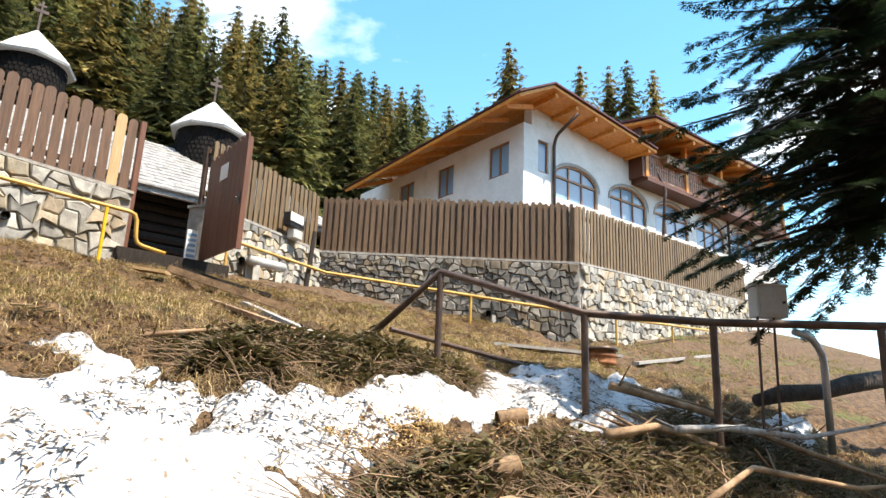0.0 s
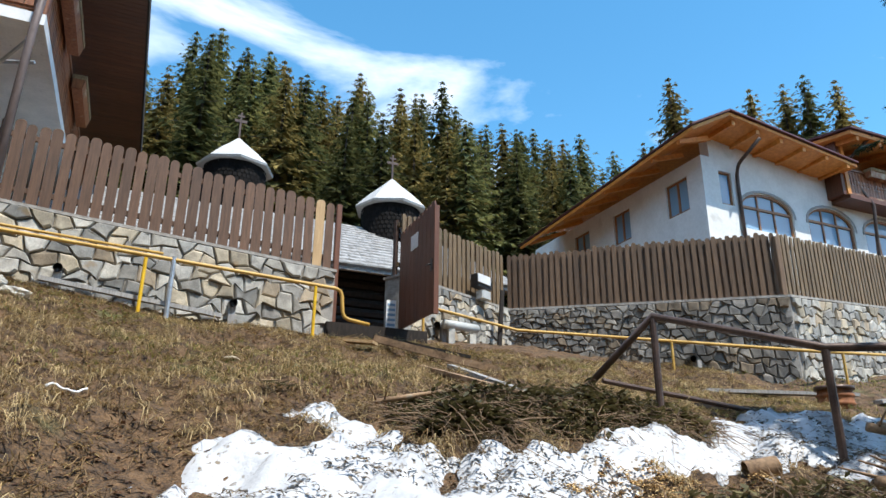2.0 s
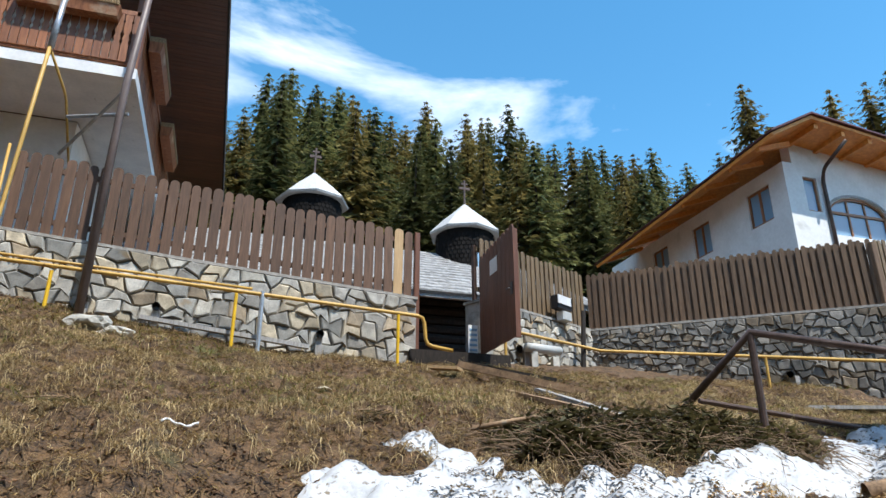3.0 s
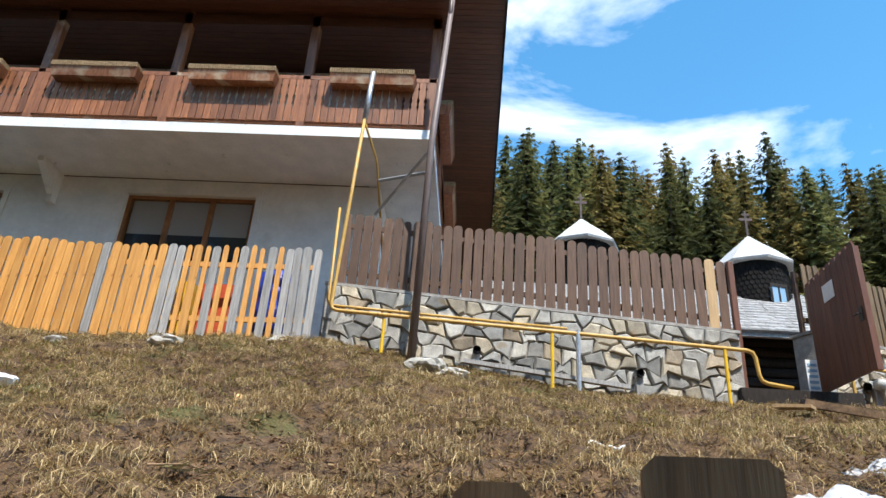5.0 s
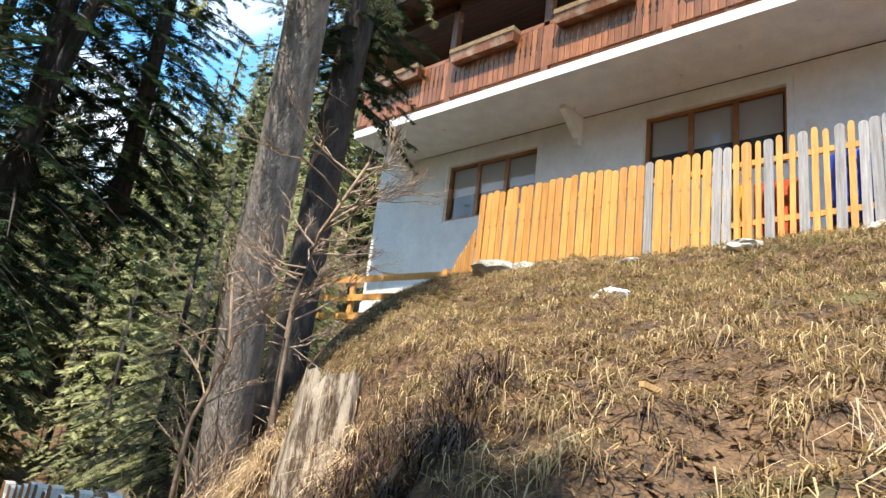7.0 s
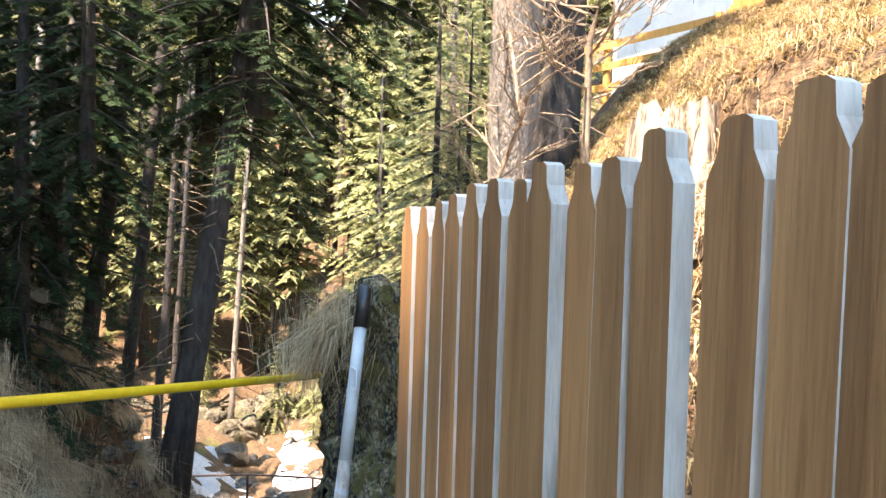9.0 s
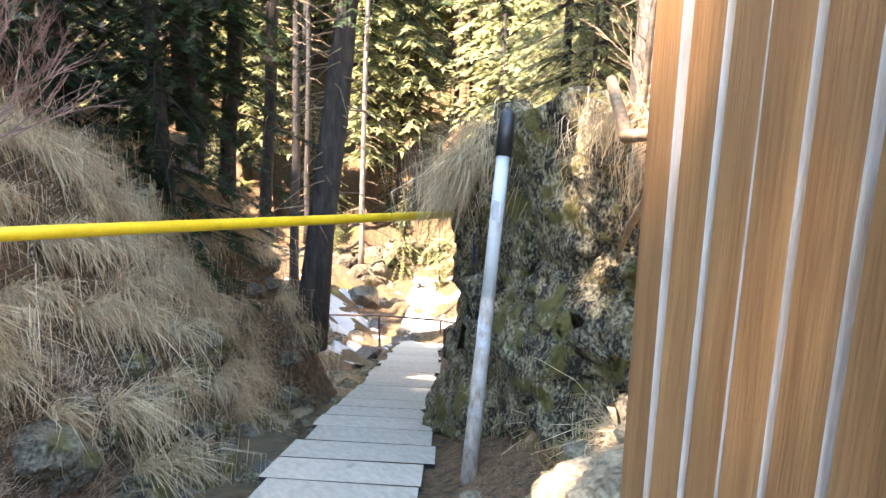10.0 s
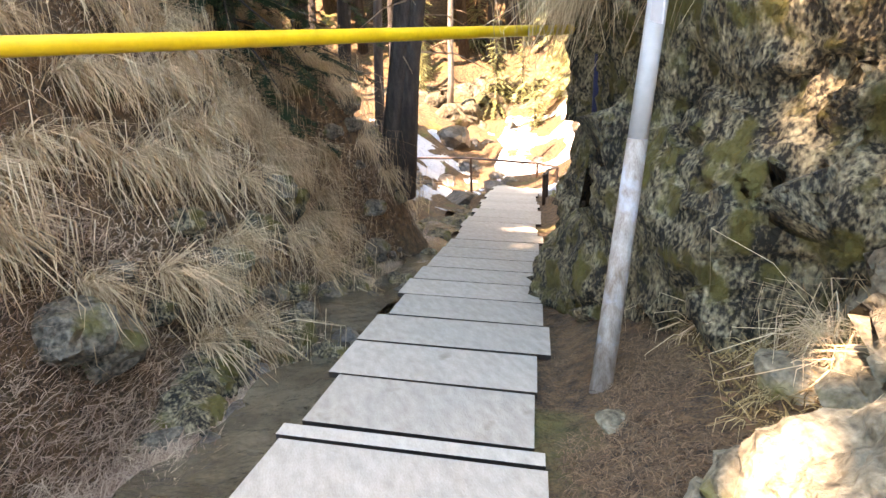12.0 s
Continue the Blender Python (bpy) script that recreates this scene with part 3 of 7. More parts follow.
def board_fence(p, q, z, height, pitch, mat, label, width=None, rails=(0.2, 0.85), seed=3, gap_mats=None, thin=(), thick=0.022, group="board fences", back=False):
    """A fence of upright boards from p to q; z: foot at both ends; height: at both ends."""
    rng = random.Random(seed)
    length = math.hypot(q[0] - p[0], q[1] - p[1])
    base = along((*p, 0), (*q, 0))
    fence = thing("board_fence", (*p, z[0]), label, "fence", group)
    w = width or pitch * 0.86
    kinds = {}
    n = int(length / pitch)
    for i in range(n):
        u = (i + 0.5) / n
        m = mat
        if gap_mats and i in gap_mats:
            m = gap_mats[i]
        h = height[0] + (height[1] - height[0]) * u
        key = (m.name, round(h, 1), i % 3, i in thin)
        if key not in kinds:
            kinds[key] = picket(w * (0.62 if i in thin else 1) * (1 + 0.06 * (i % 3 - 1)), round(h, 1) + 0.015 * (i % 3), thick, w * 0.42, "picket", m)
        zz = z[0] + (z[1] - z[0]) * u + (h - round(h, 1)) * 0.5
        pose_ = base @ Matrix.Translation((u * length, rng.uniform(-0.003, 0.003), zz + rng.uniform(-0.012, 0.012))) @ Matrix.Rotation(rng.uniform(-0.012, 0.012), 4, "Y")
        piece("picket", kinds[key], pose_, fence)
        if back and i < n - 1:
            piece("back_board", kinds[key], pose_ @ Matrix.Translation((length / n / 2, 0.026 + thick, -0.03)), fence)
    for r in rails:
        za, zb = z[0] + height[0] * r, z[1] + height[1] * r
        part("rail", Shape().add([(x, y, zz + d) for x, zz in ((0.02, za), (length - 0.02, zb)) for y in (0.016 + 0.05 * back, 0.06 + 0.05 * back) for d in (-0.04, 0.04)],
                                 [(0, 1, 3, 2), (4, 6, 7, 5), (0, 4, 5, 1), (2, 3, 7, 6), (1, 5, 7, 3), (0, 2, 6, 4)], base), mat, fence)
    for i in range(int(length / 2.2) + 1):
        u = min(max(i * 2.2 / length, 0.01), 0.99)
        zz = z[0] + (z[1] - z[0]) * u
        part("post", Shape().box(u * length - 0.035, u * length + 0.035, 0.062 + 0.05 * back, 0.132 + 0.05 * back, zz - 0.25, zz + height[0] * 0.92, base, 0.006), DARKSTEEL, fence)
    return fence


# the long wall below the compound, west of the gate
stone_wall((-4.32, 12.85), (2.02, 12.85), (4.35, 3.95), (5.78, 5.27), 0.45, "rubble wall of grey and tan fieldstones in mortar", 0.28, 4)
board_fence((-4.2, 12.98), (1.98, 12.98), (5.82, 5.31), (1.30, 1.22), 0.163, BROWN, "dark brown stained board fence on top of the stone wall", 0.142, seed=2, gap_mats={35: PALE})
# the wall east of the gate: in to a corner, out to a point, then away
A2, B2, C2, D2 = (3.28, 13.12), (6.25, 14.72), (10.4, 11.28), (21.0, 13.3)
stone_wall(A2, B2, (4.1, 4.5), (5.45, 5.52), 0.4, "rubble wall of grey fieldstones below a faded fence", 0.23, 7)
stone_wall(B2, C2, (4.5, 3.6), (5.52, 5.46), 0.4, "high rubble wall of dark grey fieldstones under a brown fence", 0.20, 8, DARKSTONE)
stone_wall(C2, D2, (3.6, 4.7), (5.46, 6.45), 0.4, "high rubble wall of grey fieldstones running down the slope", 0.24, 9)
board_fence((A2[0], A2[1] + 0.14), (B2[0] - 0.03, B2[1] + 0.15), (5.5, 5.57), (1.18, 1.24), 0.15, OLIVE, "faded olive-brown board fence beside the gate", 0.105, seed=12, back=True)
board_fence((B2[0] + 0.03, B2[1] + 0.14), (C2[0], C2[1] + 0.14), (5.57, 5.51), (1.24, 1.27), 0.128, WEATHERED, "dark brown board fence with rounded heads on the wall", 0.084, seed=13, back=True)
board_fence((C2[0] + 0.04, C2[1] + 0.14), (D2[0], D2[1] + 0.14), (5.51, 6.5), (1.27, 1.27), 0.15, OLIVE, "brown board fence with rounded heads on the receding wall", 0.10, seed=14, back=True)

solid("fence_post", Shape().box(C2[0] - 0.05, C2[0] + 0.07, C2[1] + 0.08, C2[1] + 0.20, 5.5, 6.72, None, 0.012), WEATHERED, "weathered brown post at the corner of the fence", "post", at=(C2[0], C2[1] + 0.14, 5.5))

# the open gate
gate = thing("garden_gate", (3.2, 13.05, 4.45), "red-brown wooden gate standing open, with a paper notice", "gate")
ga = along((3.22, 13.06, 0), (3.27, 11.64, 0))
for i in range(9):
    top = 6.16 + 0.012 * i
    s = Shape().prism([(0.01 + i * 0.159, -0.014), (0.163 + i * 0.159, -0.014), (0.163 + i * 0.159, 0.014), (0.01 + i * 0.159, 0.014)], 4.47, top, ga)
    s.prism([(0.03 + i * 0.159, -0.0138), (0.143 + i * 0.159, -0.0138), (0.143 + i * 0.159, 0.0138), (0.03 + i * 0.159, 0.0138)], top, top + 0.05, ga)
    part("plank", s, GATEWOOD, gate)
part("frame", Shape().box(0, 1.44, 0.016, 0.06, 4.6, 4.7, ga).box(0, 1.44, 0.016, 0.06, 5.95, 6.05, ga).box(1.40, 1.45, -0.02, 0.06, 4.45, 6.22, ga).box(0, 0.05, 0.0165, 0.06, 4.47, 6.18, ga), GATEWOOD, gate)
part("notice", Shape().box(0.50, 0.80, -0.022, -0.0165, 5.72, 5.98, ga), WHITE, gate, "white paper notice")
part("handle", Shape().tube([ga @ Vector((1.34, -0.02, 5.25)), ga @ Vector((1.34, -0.07, 5.25)), ga @ Vector((1.24, -0.07, 5.25))], 0.011, 6).box(1.30, 1.38, -0.026, -0.0155, 5.15, 5.35, ga), BLACK, gate)
solid("gate_post", Shape().box(2.0, 2.09, 12.9, 13.0, 4.3, 6.5, None, 0.01), GATEWOOD, "red-brown gate post at the wall's end", "post", at=(2.04, 12.95, 4.3))
solid("gate_sill", Shape().box(1.9, 3.6, 12.7, 13.1, 4.1, 4.42), DARKWOOD, "dark timber sill under the gate", "step", at=(2.7, 12.9, 4.1))


# ---------------------------------------------------------------- the house with the balcony
def window(name, x0, x1, z0, z1, y, parent, panes=3, mats=(GLASS, GLASS), face=-1, frame_mat=None, depth=0.12):
    """A window set in a wall that faces -y: frame, mullions and panes."""
    w = part("window", Shape().box(x0, x0 + 0.07, y - 0.02, y + depth, z0, z1).box(x1 - 0.07, x1, y - 0.02, y + depth, z0, z1)
             .box(x0 + 0.07, x1 - 0.07, y - 0.02, y + depth, z1 - 0.07, z1).box(x0 + 0.07, x1 - 0.07, y - 0.02, y + depth, z0, z0 + 0.07), frame_mat or WINDOWWOOD, parent, "brown wooden window frame")
    step_ = (x1 - x0 - 0.14) / panes
    for i in range(panes):
        a, b = x0 + 0.07 + i * step_, x0 + 0.07 + (i + 1) * step_
        if i:
            part("mullion", Shape().box(a - 0.05, a + 0.05, y - 0.012, y + depth, z0 + 0.07, z1 - 0.07), frame_mat or WINDOWWOOD, w)
        lo = z0 + 0.07
        mid = lo + (z1 - lo) * 0.42
        part("pane", Shape().box(a + 0.04, b - 0.04, y + 0.05, y + 0.06, mid, z1 - 0.08), mats[0], w)
        part("pane", Shape().box(a + 0.04, b - 0.04, y + 0.052, y + 0.062, lo, mid), mats[1], w)
    return w


house = thing("balcony_house", (-9.5, 14.5, 4.5), "white plastered house with a long carved wooden balcony", "house")
HX0, HX1, HY0, HY1 = -17.1, -4.0, 15.0, 24.5


def wall_with_holes(u0, u1, z0, z1, d0, d1, holes, swap=False):
    """A wall from u0 to u1 with rectangular openings (u0, u1, z0, z1), thick from d0 to d1, as one connected mesh; swap: it runs along y."""
    us = sorted({u0, u1} | {h[k] for h in holes for k in (0, 1)})
    zs = sorted({z0, z1} | {h[k] for h in holes for k in (2, 3)})
    n_, m_ = len(us), len(zs)

    def full(i, j):
        if not (0 <= i < n_ - 1 and 0 <= j < m_ - 1):
            return False
        u, z = (us[i] + us[i + 1]) / 2, (zs[j] + zs[j + 1]) / 2
        return not any(h[0] < u < h[1] and h[2] < z < h[3] for h in holes)

    def vid(i, j, k):
        return (i * m_ + j) * 2 + k

    s = Shape()
    s.v = [((d, u, z) if swap else (u, d, z)) for u in us for z in zs for d in (d0, d1)]
    for i in range(n_):
        for j in range(m_):
            if full(i, j):
                s.f.append((vid(i, j, 0), vid(i + 1, j, 0), vid(i + 1, j + 1, 0), vid(i, j + 1, 0)))
                s.f.append((vid(i, j + 1, 1), vid(i + 1, j + 1, 1), vid(i + 1, j, 1), vid(i, j, 1)))
            if full(i, j) != full(i - 1, j) and j < m_ - 1:
                s.f.append((vid(i, j, 0), vid(i, j + 1, 0), vid(i, j + 1, 1), vid(i, j, 1)))
            if full(i, j) != full(i, j - 1) and i < n_ - 1:
                s.f.append((vid(i, j, 0), vid(i, j, 1), vid(i + 1, j, 1), vid(i + 1, j, 0)))
    return s


WIN = [(-14.52, -11.80, 6.95, 8.41), (-9.20, -6.50, 6.95, 8.47)]
part("front_wall", wall_with_holes(HX0, HX1, 1.5, 8.82, HY0, HY0 + 0.3, WIN), PLASTER, house)
part("upper_wall", Shape().box(HX0, HX1, HY0, HY0 + 0.3, 9.06, 11.7), PLASTER, house)
part("side_wall", Shape().box(HX1 - 0.3, HX1, HY0 + 0.3, HY1, 1.5, 8.82).box(HX1 - 0.3, HX1, HY0 + 0.3, HY1, 9.06, 11.7), PLASTER, house)
part("side_wall", Shape().box(HX0, HX0 + 0.3, HY0 + 0.3, HY1, 1.5, 8.82).box(HX0, HX0 + 0.3, HY0 + 0.3, HY1, 9.06, 11.7), PLASTER, house)
part("back_wall", Shape().box(HX0 + 0.3, HX1 - 0.3, HY1 - 0.3, HY1, 1.5, 11.7), PLASTER, house)
for a, b, c, d in WIN:
    window("window", a, b, c, d, HY0 + 0.10, house, 3, (CURTAIN, GLASS))
    part("surround", Shape().box(a - 0.12, a - 0.002, HY0 - 0.03, HY0 - 0.003, c - 0.05, d + 0.14).box(b + 0.002, b + 0.12, HY0 - 0.03, HY0 - 0.003, c - 0.05, d + 0.14)
         .box(a - 0.002, b + 0.002, HY0 - 0.03, HY0 - 0.003, d + 0.003, d + 0.14), PLASTER, house)
    # dark sheet behind the panes in place of the unlit room
    part("dark_room", Shape().box(a + 0.02, b - 0.02, HY0 + 0.28, HY0 + 0.298, c + 0.02, d - 0.02), DARKWOOD, house)
# balcony floor slab, its brackets and rail
BY, BX0, BX1 = 13.23, -16.3, -2.84
part("balcony_slab", Shape().box(BX0, BX1, BY, HY0 - 0.003, 8.84, 9.04).box(HX1 + 0.003, BX1, HY0, HY1, 8.84, 9.04), SLAB, house, "white painted concrete slab with stained edge")
for x in (-15.95, -10.78):
    part("bracket", Shape().prism([(0, 0.12), (0.13, 0.12), (0.13, 0.28), (0, 0.28)], 8.15, 8.83, Matrix.Translation((x, HY0 - 0.283, 0)))
         .add([(x, HY0 - 0.17, 8.3), (x + 0.13, HY0 - 0.17, 8.3), (x + 0.13, HY0 - 0.17, 8.83), (x, HY0 - 0.17, 8.83), (x, HY0 - 0.75, 8.83), (x + 0.13, HY0 - 0.75, 8.83), (x, HY0 - 0.75, 8.74), (x + 0.13, HY0 - 0.75, 8.74)],
              [(0, 1, 2, 3), (3, 2, 5, 4), (4, 5, 7, 6), (6, 7, 1, 0), (0, 3, 4, 6), (1, 7, 5, 2)]), PLASTER, house)
rail = part("balcony_rail", Shape().box(BX0, BX1, BY + 0.02, BY + 0.13, 10.13, 10.22).box(BX0, BX1, BY + 0.05, BY + 0.10, 9.12, 9.2)
            .box(BX1 - 0.1, BX1 - 0.005, BY + 0.13, HY0, 10.13, 10.21), BALCONY, house, "red-brown varnished wooden balustrade")
baluster = Shape()
half = [(0.062, 0.0), (0.062, 0.34), (0.040, 0.40), (0.058, 0.46), (0.036, 0.54), (0.058, 0.62), (0.062, 0.66), (0.062, 0.78), (0.044, 0.81), (0.062, 0.84), (0.062, 0.96)]
outline = [(x, z) for x, z in half] + [(-x, z) for x, z in reversed(half)]
n = len(outline)
cap = [tuple(q) for k in range(len(half) - 1) for q in ((k, k + 1, n - 2 - k, n - 1 - k),)]
baluster.add([(x, -0.012, z) for x, z in outline] + [(x, 0.012, z) for x, z in outline],
             cap + [tuple(n + i for i in reversed(q)) for q in cap] + [((i + 1) % n, i, n + i, n + (i + 1) % n) for i in range(n)])
bal_me = mesh_of("baluster", baluster, BALCONY)
for i in range(int((BX1 - BX0) / 0.138)):
    piece("baluster", bal_me, Matrix.Translation((BX0 + 0.08 + i * 0.138, BY + 0.03, 9.16)), rail)
for x in (-15.8, -13.2, -10.56, -7.95, -5.34, -2.93):
    part("post", Shape().box(x - 0.09, x + 0.09, BY + 0.02, BY + 0.20, 9.05, 11.75, None, 0.02), BALCONY, house)
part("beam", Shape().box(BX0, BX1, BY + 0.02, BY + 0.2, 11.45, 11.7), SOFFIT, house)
# roof: soffit boards beyond the walls, dark fascia, sheet roof
RX0, RX1, RY0, RY1, RZ = -17.9, -1.62, 12.55, 25.5, 11.76
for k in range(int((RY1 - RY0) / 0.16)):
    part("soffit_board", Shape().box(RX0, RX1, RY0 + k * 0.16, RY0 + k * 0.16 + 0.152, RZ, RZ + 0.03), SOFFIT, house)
for s in (Shape().box(RX0 - 0.04, RX1 + 0.04, RY0 - 0.045, RY0 - 0.004, RZ - 0.06, RZ + 0.28), Shape().box(RX1 + 0.004, RX1 + 0.045, RY0 - 0.004, RY1, RZ - 0.06, RZ + 0.28),
          Shape().box(RX0 - 0.045, RX0 - 0.004, RY0 - 0.004, RY1, RZ - 0.06, RZ + 0.28)):
    part("fascia", s, DARKWOOD, house)
rm = (RY0 + RY1) / 2
part("roof", Shape().add([(RX0, RY0, RZ + 0.10), (RX1, RY0, RZ + 0.10), (RX1, RY1, RZ + 0.10), (RX0, RY1, RZ + 0.10), (RX0 + 3, rm, RZ + 3.4), (RX1 - 3, rm, RZ + 3.4)],
                         [(0, 1, 5, 4), (1, 2, 5), (2, 3, 4, 5), (3, 0, 4), (3, 2, 1, 0)]), MAROON, house)
# balcony on the gable side, seen edge-on
side = part("side_rail", Shape().box(BX1 - 0.1, BX1 - 0.01, HY0, HY1, 10.13, 10.21), BALCONY, house)
for i in range(60):
    piece("baluster", bal_me, Matrix.Translation((BX1 - 0.05, BY + 0.25 + i * 0.15, 9.16)) @ Matrix.Rotation(math.pi / 2, 4, "Z"), side)


def flower_box(x, y, z, length, turn=0):
    m = Matrix.Translation((x, y, z)) @ Matrix.Rotation(turn, 4, "Z")
    t = thing("flower_box", (x, y, z), "orange wooden flower box with woven rim on the rail", "planter", "balcony flower boxes")
    part("trough", Shape().add([(a, b, c) for c, g in ((0, 0.04), (0.2, 0.0)) for a, b in ((g, -0.24 + g), (length - g, -0.24 + g), (length - g, 0), (g, 0))],
                               [(3, 2, 1, 0), (0, 1, 5, 4), (1, 2, 6, 5), (2, 3, 7, 6), (3, 0, 4, 7), (4, 5, 6, 7)], m), BALCONY, t)
    rim = Shape()
    for i in range(int(length / 0.042)):
        rim.box(i * 0.042 + 0.004, i * 0.042 + 0.036, -0.262, 0.01, 0.205, 0.31, m, 0.008)
    part("woven_rim", rim, WICKER, t)
    return t


for a, b in ((-15.75, -14.0), (-13.02, -11.21), (-10.23, -8.52), (-7.56, -5.87), (-4.86, -3.23)):
    flower_box(a, BY + 0.01, 9.90, b - a)
for y in (13.8, 16.9, 20.2):
    flower_box(BX1 + 0.02, y, 9.85, 1.9, math.pi / 2)

# ---------------------------------------------------------------- orange fence, pipes and poles in front of the house
mix_ = {i: GREYWOOD for i in (22, 29, 30, 34, 37, 40, 42, 43, 44, 45)}
board_fence((-10.85, 12.12), (-4.36, 12.5), (4.42, 4.72), (1.58, 1.50), 0.141, ORANGE, "new orange picket fence patched with weathered grey boards", 0.122, (0.22, 0.8), 21, gap_mats=mix_, thin=(31, 33, 35, 36, 38, 39, 41), group="picket fences")
board_fence((-12.3, 13.0), (-10.9, 12.15), (4.0, 4.38), (0.75, 1.0), 0.14, ORANGE, "low orange picket fence stepping down the slope", 0.124, (0.3, 0.8), 22, group="picket fences")
crossfence = thing("rail_fence", (-12.4, 13.2, 4.2), "orange rail fence of horizontal boards", "fence")
for x, y in ((-12.4, 13.1), (-14.6, 12.6), (-16.6, 11.9)):
    g = gz(x, y)
    part("post", Shape().box(x - 0.06, x + 0.06, y - 0.05, y + 0.05, g - 0.2, 5.02 + 0.03 * (x + 12.3), None, 0.01), ORANGE, crossfence)
for z_ in (4.02, 4.42, 4.82):
    for (xa, ya), (xb, yb) in (((-12.3, 13.05), (-14.6, 12.53)), ((-14.6, 12.53), (-16.7, 11.83))):
        za, zb = z_ + 0.03 * (xa + 12.3), z_ + 0.03 * (xb + 12.3)
        part("board", Shape().slab([(xa, ya, za), (xb, yb, zb), (xb, yb, zb + 0.14), (xa, ya, za + 0.14)], 0.025), ORANGE, crossfence)
solid("blue_barrel", Shape().lathe([(0.24, 0), (0.27, 0.05), (0.27, 0.3), (0.285, 0.33), (0.27, 0.36), (0.27, 0.6), (0.285, 0.63), (0.27, 0.66), (0.26, 0.98), (0.2, 1.02)], (-5.1, 12.85, gz(-5.1, 12.85)), 20), BLUE,
      "bright blue plastic barrel behind the fence", "barrel", smooth=True, at=(-5.1, 12.85, gz(-5.1, 12.85)))
for x, m_, n_ in ((-6.0, RED, "red"), (-6.7, YELLOW, "yellow")):
    g = gz(x, 13.1)
    solid("crate", Shape().box(x - 0.3, x + 0.3, 12.72, 13.0, g - 0.15, g + 0.75, None, 0.02), m_, n_ + " plastic crate behind the fence", "crate", at=(x, 13.1, g))
tarp = Shape()
for i in range(8):
    for j in range(5):
        tarp.v.append((-13.9 + i * 0.22, 13.2 + j * 0.25, 4.50 + 0.1 * math.sin(i * 1.3 + j)))
tarp.f = [(i * 5 + j, i * 5 + j + 5, i * 5 + j + 6, i * 5 + j + 1) for i in range(7) for j in range(4)]
ob = solid("tarpaulin", tarp, GREEN, "crumpled green tarpaulin over stacked things", "tarpaulin", smooth=True)
ob.modifiers.new("thick", "SOLIDIFY").thickness = 1.0
# white block added where sun falls on the foot of the house wall
g = gz(-14.6, 13.5)
solid("plastic_sheet", Shape().box(-15.1, -14.1, 13.2, 13.9, g - 0.1, max(g + 0.5, 4.5), None, 0.08), WHITE, "white block standing for the sunlit patch of house wall", "sheet", at=(-14.8, 13.5, g))


def pipe(name, pts, r, mat, label, category="pipe", n=10, group=""):
    """A bent pipe with rounded elbows."""
    P_ = [Vector(p) for p in pts]
    path = [P_[0]]
    for a, b, c in zip(P_, P_[1:], P_[2:]):
        k = min(0.12, (b - a).length * 0.4, (c - b).length * 0.4)
        u, v = b + (a - b).normalized() * k, b + (c - b).normalized() * k
        path += [u, u * 0.25 + b * 0.5 + v * 0.25, v]
    path.append(P_[-1])
    return solid(name, Shape().tube(path, r, n), mat, label, category, group, smooth=True, at=pts[0])


gas = thing("gas_pipe", (-4.0, 12.4, 5.2), "yellow gas pipe along the stone wall", "pipe")


def bent(pts, r, n=10):
    P_ = [Vector(p) for p in pts]
    path = [P_[0]]
    for a, b, c in zip(P_, P_[1:], P_[2:]):
        k = min(0.1, (b - a).length * 0.4, (c - b).length * 0.4)
        u, v = b + (a - b).normalized() * k, b + (c - b).normalized() * k
        path += [u, u * 0.25 + b * 0.5 + v * 0.25, v]
    path.append(P_[-1])
    return Shape().tube(path, r, n)


part("riser", bent([(-3.94, 12.5, 9.7), (-4.03, 12.42, 6.9), (-4.1, 12.4, 5.2), (-0.7, 12.4, 5.02), (2.03, 12.4, 4.87), (2.07, 12.4, 4.42), (2.5, 12.4, 4.36)], 0.029), OCHRE, gas, smooth=True)
part("second_pipe", bent([(-4.2, 12.55, 7.0), (-4.16, 12.47, 5.3), (-0.6, 12.47, 5.1)], 0.021), OCHRE, gas, smooth=True)
part("branch", bent([(-4.0, 12.55, 8.75), (-3.8, 13.2, 8.3), (-3.7, 14.3, 7.0)], 0.021), OCHRE, gas, smooth=True)
part("sleeve", Shape().tube([(-3.93, 12.505, 9.72), (-3.97, 12.48, 8.7)], 0.046, 10), STEEL, gas, "grey steel sleeve", True)
for x, z in ((-3.28, 5.08), (-0.82, 4.98), (1.62, 4.86)):
    part("support", Shape().tube([(x, 12.4, z + 0.01), (x, 12.4, gz(x, 12.4) - 0.1)], 0.026, 8), YELLOW, gas)
part("support", Shape().tube([(-0.45, 12.40, 5.05), (-0.45, 12.40, gz(-0.45, 12.4) - 0.1)], 0.034, 8), STEEL, gas, "grey steel support")
z2 = [gz(x, y) for x, y in ((3.6, 12.6), (6.1, 13.9), (10.1, 10.8), (14.0, 11.4))]
gas2 = thing("gas_pipe", (3.6, 12.7, z2[0]), "yellow gas pipe running along the high wall", "pipe")
part("run", Shape().tube([(3.3, 12.75, 4.9), (6.15, 14.2, 5.0), (10.35, 10.85, 4.35), (16.5, 12.0, 4.9)], 0.03, 8), OCHRE, gas2, smooth=True)
for x, y, z in ((3.6, 12.9, 4.9), (8.4, 12.35, 4.62), (11.2, 11.0, 4.42), (14.0, 11.55, 4.7)):
    part("support", Shape().tube([(x, y, z), (x, y, gz(x, y) - 0.1)], 0.026, 8), OCHRE, gas2)
mast = thing("service_mast", (-2.82, 12.3, 4.6), "brown steel mast carrying cables, fixed to the fence", "pole")
